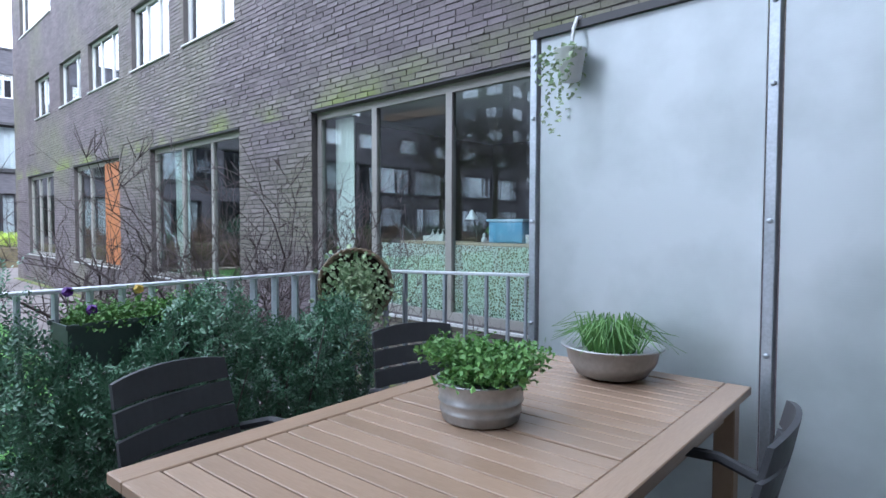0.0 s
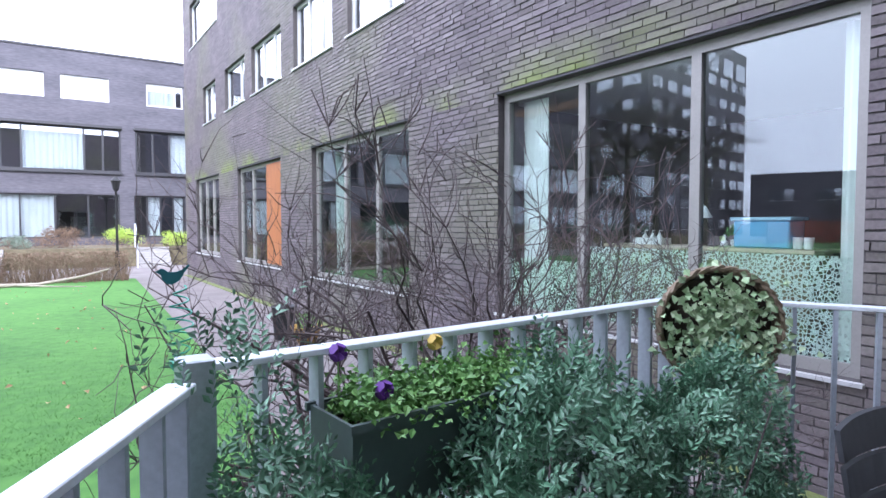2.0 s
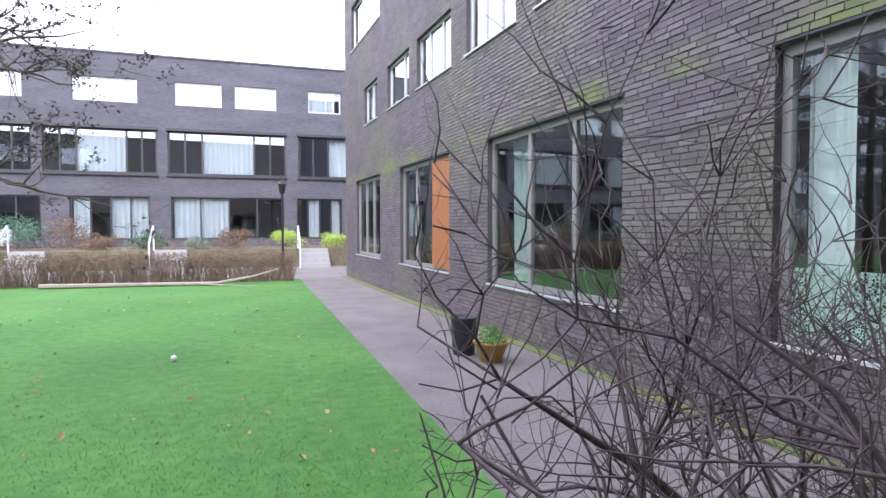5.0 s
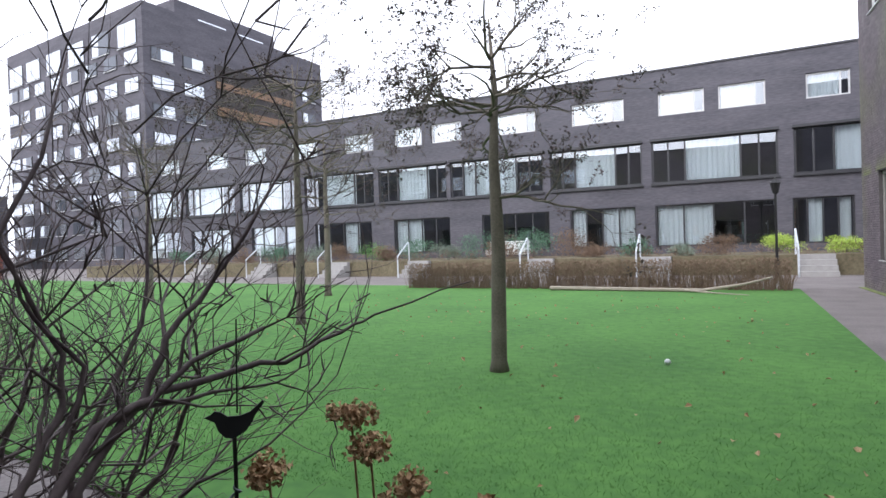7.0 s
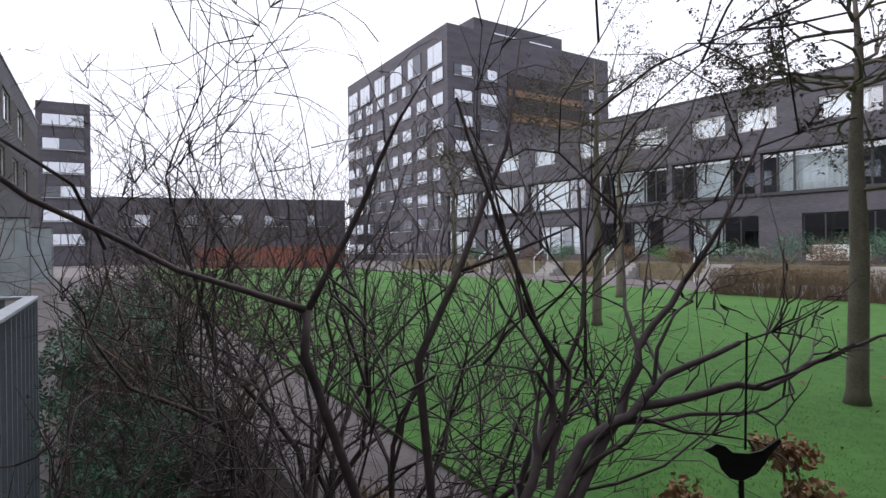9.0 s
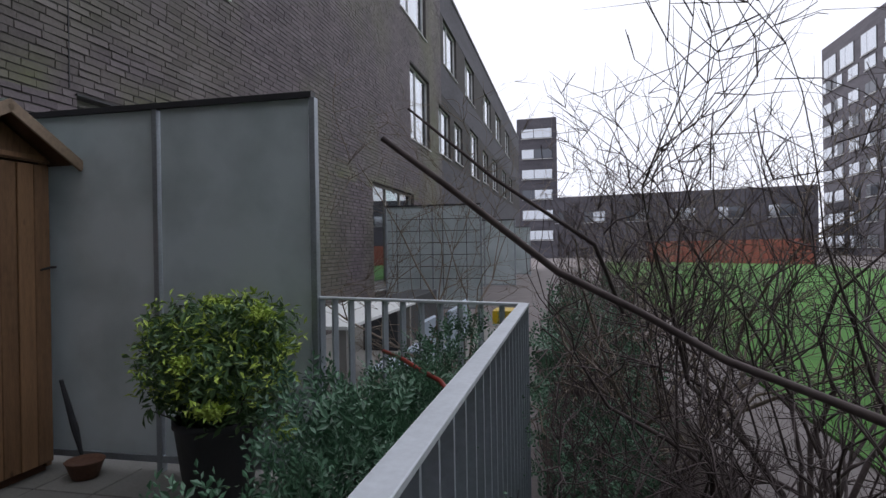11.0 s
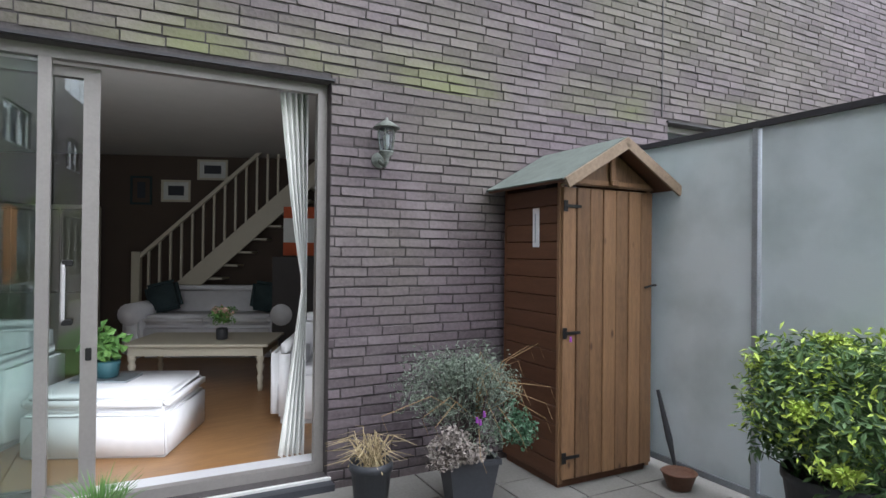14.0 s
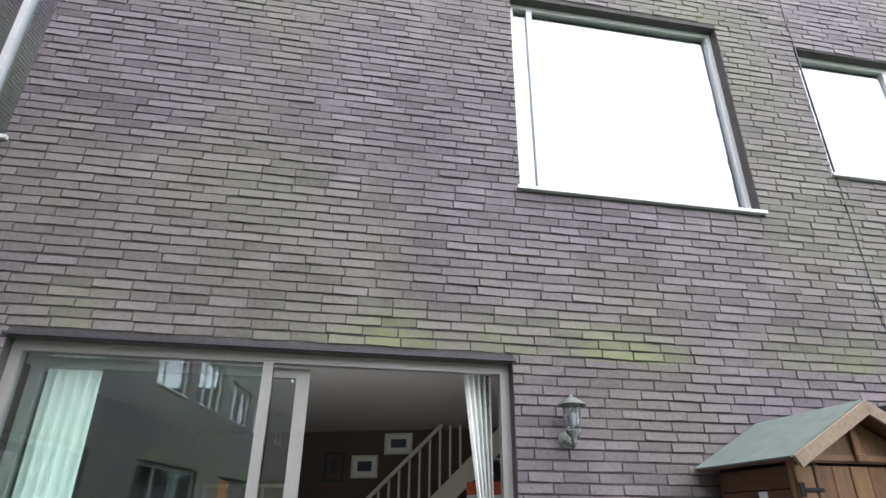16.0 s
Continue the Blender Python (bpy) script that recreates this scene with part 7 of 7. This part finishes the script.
def sloped(name, x0, z0, x1, z1, h, y0, y1, material, parent):
    v_ = [(x0, y0, z0), (x1, y0, z1), (x1, y0, z1 + h), (x0, y0, z0 + h), (x0, y1, z0), (x1, y1, z1), (x1, y1, z1 + h), (x0, y1, z0 + h)]
    return mesh_ob(name, v_, [tuple(f) for f in CUBE_F[:, ::-1]], material, parent)


sloped("stringer", 3.72, 0.1, 0.9, 2.72, 0.36, -DS, -DS + 0.05, CREAM, st_)
sloped("handrail", 3.72, 1.30, 1.9, 2.98, 0.07, -DS, -DS + 0.06, CREAM, st_)
box_part("newel_post", [(3.66, 3.78, -DS - 0.02, -DS + 0.09, 0.05, 1.45)], CREAM, st_, bevel=0.01)
k = 0
for x in np.arange(3.55, 1.55, -0.155):
    zb = 0.46 + (3.72 - x) * 0.929
    zt = min(1.30 + (3.72 - x) * 0.923, 2.94)
    if zt > zb:
        box_part("baluster", [(x - 0.016, x + 0.016, -DS + 0.01, -DS + 0.045, zb, zt)], CREAM, st_)
for k in range(13):
    zt = 0.24 + k * 0.2
    xs_ = 3.6 - k * 0.215
    box_part("tread", [(xs_ - 0.24, xs_, -DS - 0.4, -DS - 0.002, zt, zt + 0.03)], CREAM, st_)
for x, z, w, h, lab in ((3.33, 2.40, 0.44, 0.34, "framed pale landscape picture"), (2.78, 2.74, 0.46, 0.32, "framed pale picture"), (3.85, 2.4, 0.32, 0.44, "dark framed picture")):
    pc = root("picture", lab + " on the dark wall", "picture", M_I @ Matrix.Translation((x, -9.395, z)), group="pictures over the stairs")
    box_part("picture_frame", [(-w / 2, w / 2, 0.0, 0.02, h / 2 - 0.03, h / 2), (-w / 2, w / 2, 0.0, 0.02, -h / 2, -h / 2 + 0.03), (-w / 2, -w / 2 + 0.03, 0.0, 0.02, -h / 2 + 0.03, h / 2 - 0.03), (w / 2 - 0.03, w / 2, 0.0, 0.02, -h / 2 + 0.03, h / 2 - 0.03)], CREAM if w > 0.4 else CUSH, pc)
    box_part("picture_mat", [(-w / 2 + 0.03, w / 2 - 0.03, 0.0, 0.006, -h / 2 + 0.03, h / 2 - 0.03)], CURTAIN if w > 0.4 else TAUPE, pc)
    box_part("picture_print", [(-w / 2 + 0.10, w / 2 - 0.10, 0.0062, 0.008, -h / 2 + 0.10, h / 2 - 0.09)], PANE_DARK, pc)
ORG = mat("orange_paint", (0.55, 0.10, 0.03), 0.7, vary=0.1, bump=0)
cv = root("painting", "orange and white abstract canvas leaning in the dark kitchen beyond", "painting", M_I @ Matrix.Translation((1.18, -8.3, 0)))
box_part("canvas", [(-0.30, 0.30, 0, 0.03, 1.42, 2.1)], CURTAIN, cv)
for za, zb in ((1.42, 1.60), (1.94, 2.1)):
    box_part("orange_band", [(-0.30, 0.30, 0.0302, 0.034, za, zb)], ORG, cv)
flatbox("kitchen_unit", [(-0.55, 0.55, -0.3, 0.3, 0.05, 1.40)], GREYROOM, "dark kitchen unit under the canvas", "cabinet", M_I @ Matrix.Translation((1.0, -8.2, 0)))
vt = root("glazed_cabinet", "cream glazed display cabinet in the living room", "cabinet", M_I @ Matrix.Translation((5.0, -8.9, 0.05)))
box_part("body", [(-0.7, 0.7, -0.2, 0.18, 0, 0.8), (-0.7, 0.7, -0.2, -0.17, 0.8, 2.0), (-0.7, -0.66, -0.17, 0.18, 0.8, 2.0), (0.66, 0.7, -0.17, 0.18, 0.8, 2.0), (-0.7, 0.7, -0.2, 0.2, 2.0, 2.06)], CREAM, vt)
for x in (-0.66, -0.33, 0.0, 0.33, 0.62):
    box_part("glazing_bar", [(x, x + 0.035, 0.18, 0.2, 0.8, 2.0)], CREAM, vt)
for z in (1.1, 1.4, 1.7):
    box_part("glazing_bar", [(-0.66, 0.66, 0.201, 0.21, z, z + 0.025)], CREAM, vt)


def tie_shape(f):
    return (0.10 + 0.90 * ((f - 0.46) / 0.54) ** 0.8) if f > 0.46 else 0.10 + 0.75 * ((0.46 - f) / 0.46)


cvv = []
nq, zs = 44, np.linspace(0.08, 2.66, 24)
for z in zs:
    f = (z - 0.08) / 2.58
    wd = 0.21 * tie_shape(f)
    for q in range(nq + 1):
        cvv.append((0.04 + wd * q / nq, -0.42 + 0.028 * math.sin(q / nq * 5 * 6.28 + f), z))
cf = [(r * (nq + 1) + q, r * (nq + 1) + q + 1, (r + 1) * (nq + 1) + q + 1, (r + 1) * (nq + 1) + q) for r in range(23) for q in range(nq)]
tagged(mesh_ob("curtain", cvv, cf, CURTAIN, m=M_B, smooth=True), "white cotton curtain gathered at the open door's edge", "curtain")
curtain("curtain", M_B, 2.55, 2.86, -0.42, 0.08, 2.66, "white cotton curtain behind the closed glass", 5)

# ---- lawn blades and litter ----
rg = np.random.default_rng(500)
N = 42000
px_ = rg.uniform(-6.0, 3.2, N)
py_ = 6.3 + rg.exponential(2.2, N)
d_ = (px_ - -1.712) * 0.1617 + (py_ - -0.811) * 0.9868
ok_ = (d_ > 6.3) & (px_ < 2.3 + (py_ - 6) * 0.045) & (py_ < 16)
px_, py_ = px_[ok_], py_[ok_]
N = len(px_)
a_, h_ = rg.uniform(0, 6.28, N), rg.uniform(0.010, 0.028, N)
lean_ = rg.normal(0, 0.018, (N, 2))
v_ = np.stack([np.stack([px_ - 0.003 * np.cos(a_), py_ - 0.003 * np.sin(a_), np.full(N, -0.402)], 1), np.stack([px_ + 0.003 * np.cos(a_), py_ + 0.003 * np.sin(a_), np.full(N, -0.402)], 1), np.stack([px_ + lean_[:, 0], py_ + lean_[:, 1], -0.402 + h_], 1)], 1)
GRASS = mat("grass_blade", (0.04, 0.14, 0.022), 0.7, scale=0.7, fine=6, bump=0, color2=(0.105, 0.28, 0.05), island=0.5)
tagged(fast_mesh("grass", v_.reshape(-1, 3), np.arange(3 * N).reshape(-1, 3), GRASS), "short green lawn grass", "grass", kind="stuff")
N = 260
c = np.stack([rg.uniform(-9, 2.2, N), rg.uniform(6.6, 20, N), np.full(N, -0.375)], 1)
c = c[(c[:, 0] - -1.712) * 0.1617 + (c[:, 1] - -0.811) * 0.9868 > 6.5]
tagged(leaf_cloud("fallen_leaves", c, np.tile([0, 0, 1.0], (len(c), 1)), 0.07, HYD, None, 7, 0.7), "scattered brown fallen leaves on the lawn", "leaves", kind="stuff")
wb = root("small_ball", "small white ball lying on the lawn", "ball")
bm = bmesh.new()
bmesh.ops.create_icosphere(bm, subdivisions=2, radius=0.04)
bmesh.ops.translate(bm, verts=bm.verts[:], vec=(0.14, 10.91, -0.36))
from_bm("ball_shell", bm, WHITE_POT, wb, smooth=True)

# ---- countable pieces, last: paving slabs, then the bricks nearest the lamp ----
floor_t = tagged(new("floor_terrace"), kind="structure")
src = None
for i in range(-13, 6):
    for j in range(-3, 10):
        s0, d0 = 1.38 + 0.4 * i, 0.86 + 0.4 * j
        s1_, d1 = s0 + 0.4, d0 + 0.4
        if d0 < -0.02 or d1 > 3.72 or s1_ > 2.2 + 0.02:
            continue
        ctr = bw(s0 + 0.2, d0 + 0.2)
        if ctr.x > 2.85 or (ctr.x > 0.8 and ctr.y > 2.3) or ctr.y < -1.9:
            continue
        mm = Matrix.Translation((ctr.x, ctr.y, -0.045)) @ Matrix.Rotation(math.atan2(-0.1617, 0.9868), 4, "Z")
        if src is None:
            src = box_part("slab", [(-0.1945, 0.1945, -0.1945, 0.1945, 0, 0.045)], SLAB, floor_t, bevel=0.003)
            src.matrix_basis = mm
        else:
            o = new("slab", src.data)
            o.parent, o.matrix_basis = floor_t, mm
wall_p = tagged(new("wall_patch"), kind="structure")
wall_p.matrix_world = M_B
fb = [(4, 7, 6, 5), (0, 4, 5, 1), (1, 5, 6, 2), (2, 6, 7, 3), (3, 7, 4, 0)]
for q in NEAR_BRICKS:
    me = bpy.data.meshes.new("brick")
    me.from_pydata(q.tolist(), [], fb)
    me.materials.append(BRICK_B)
    o = new("brick", me)
    o.parent = wall_p
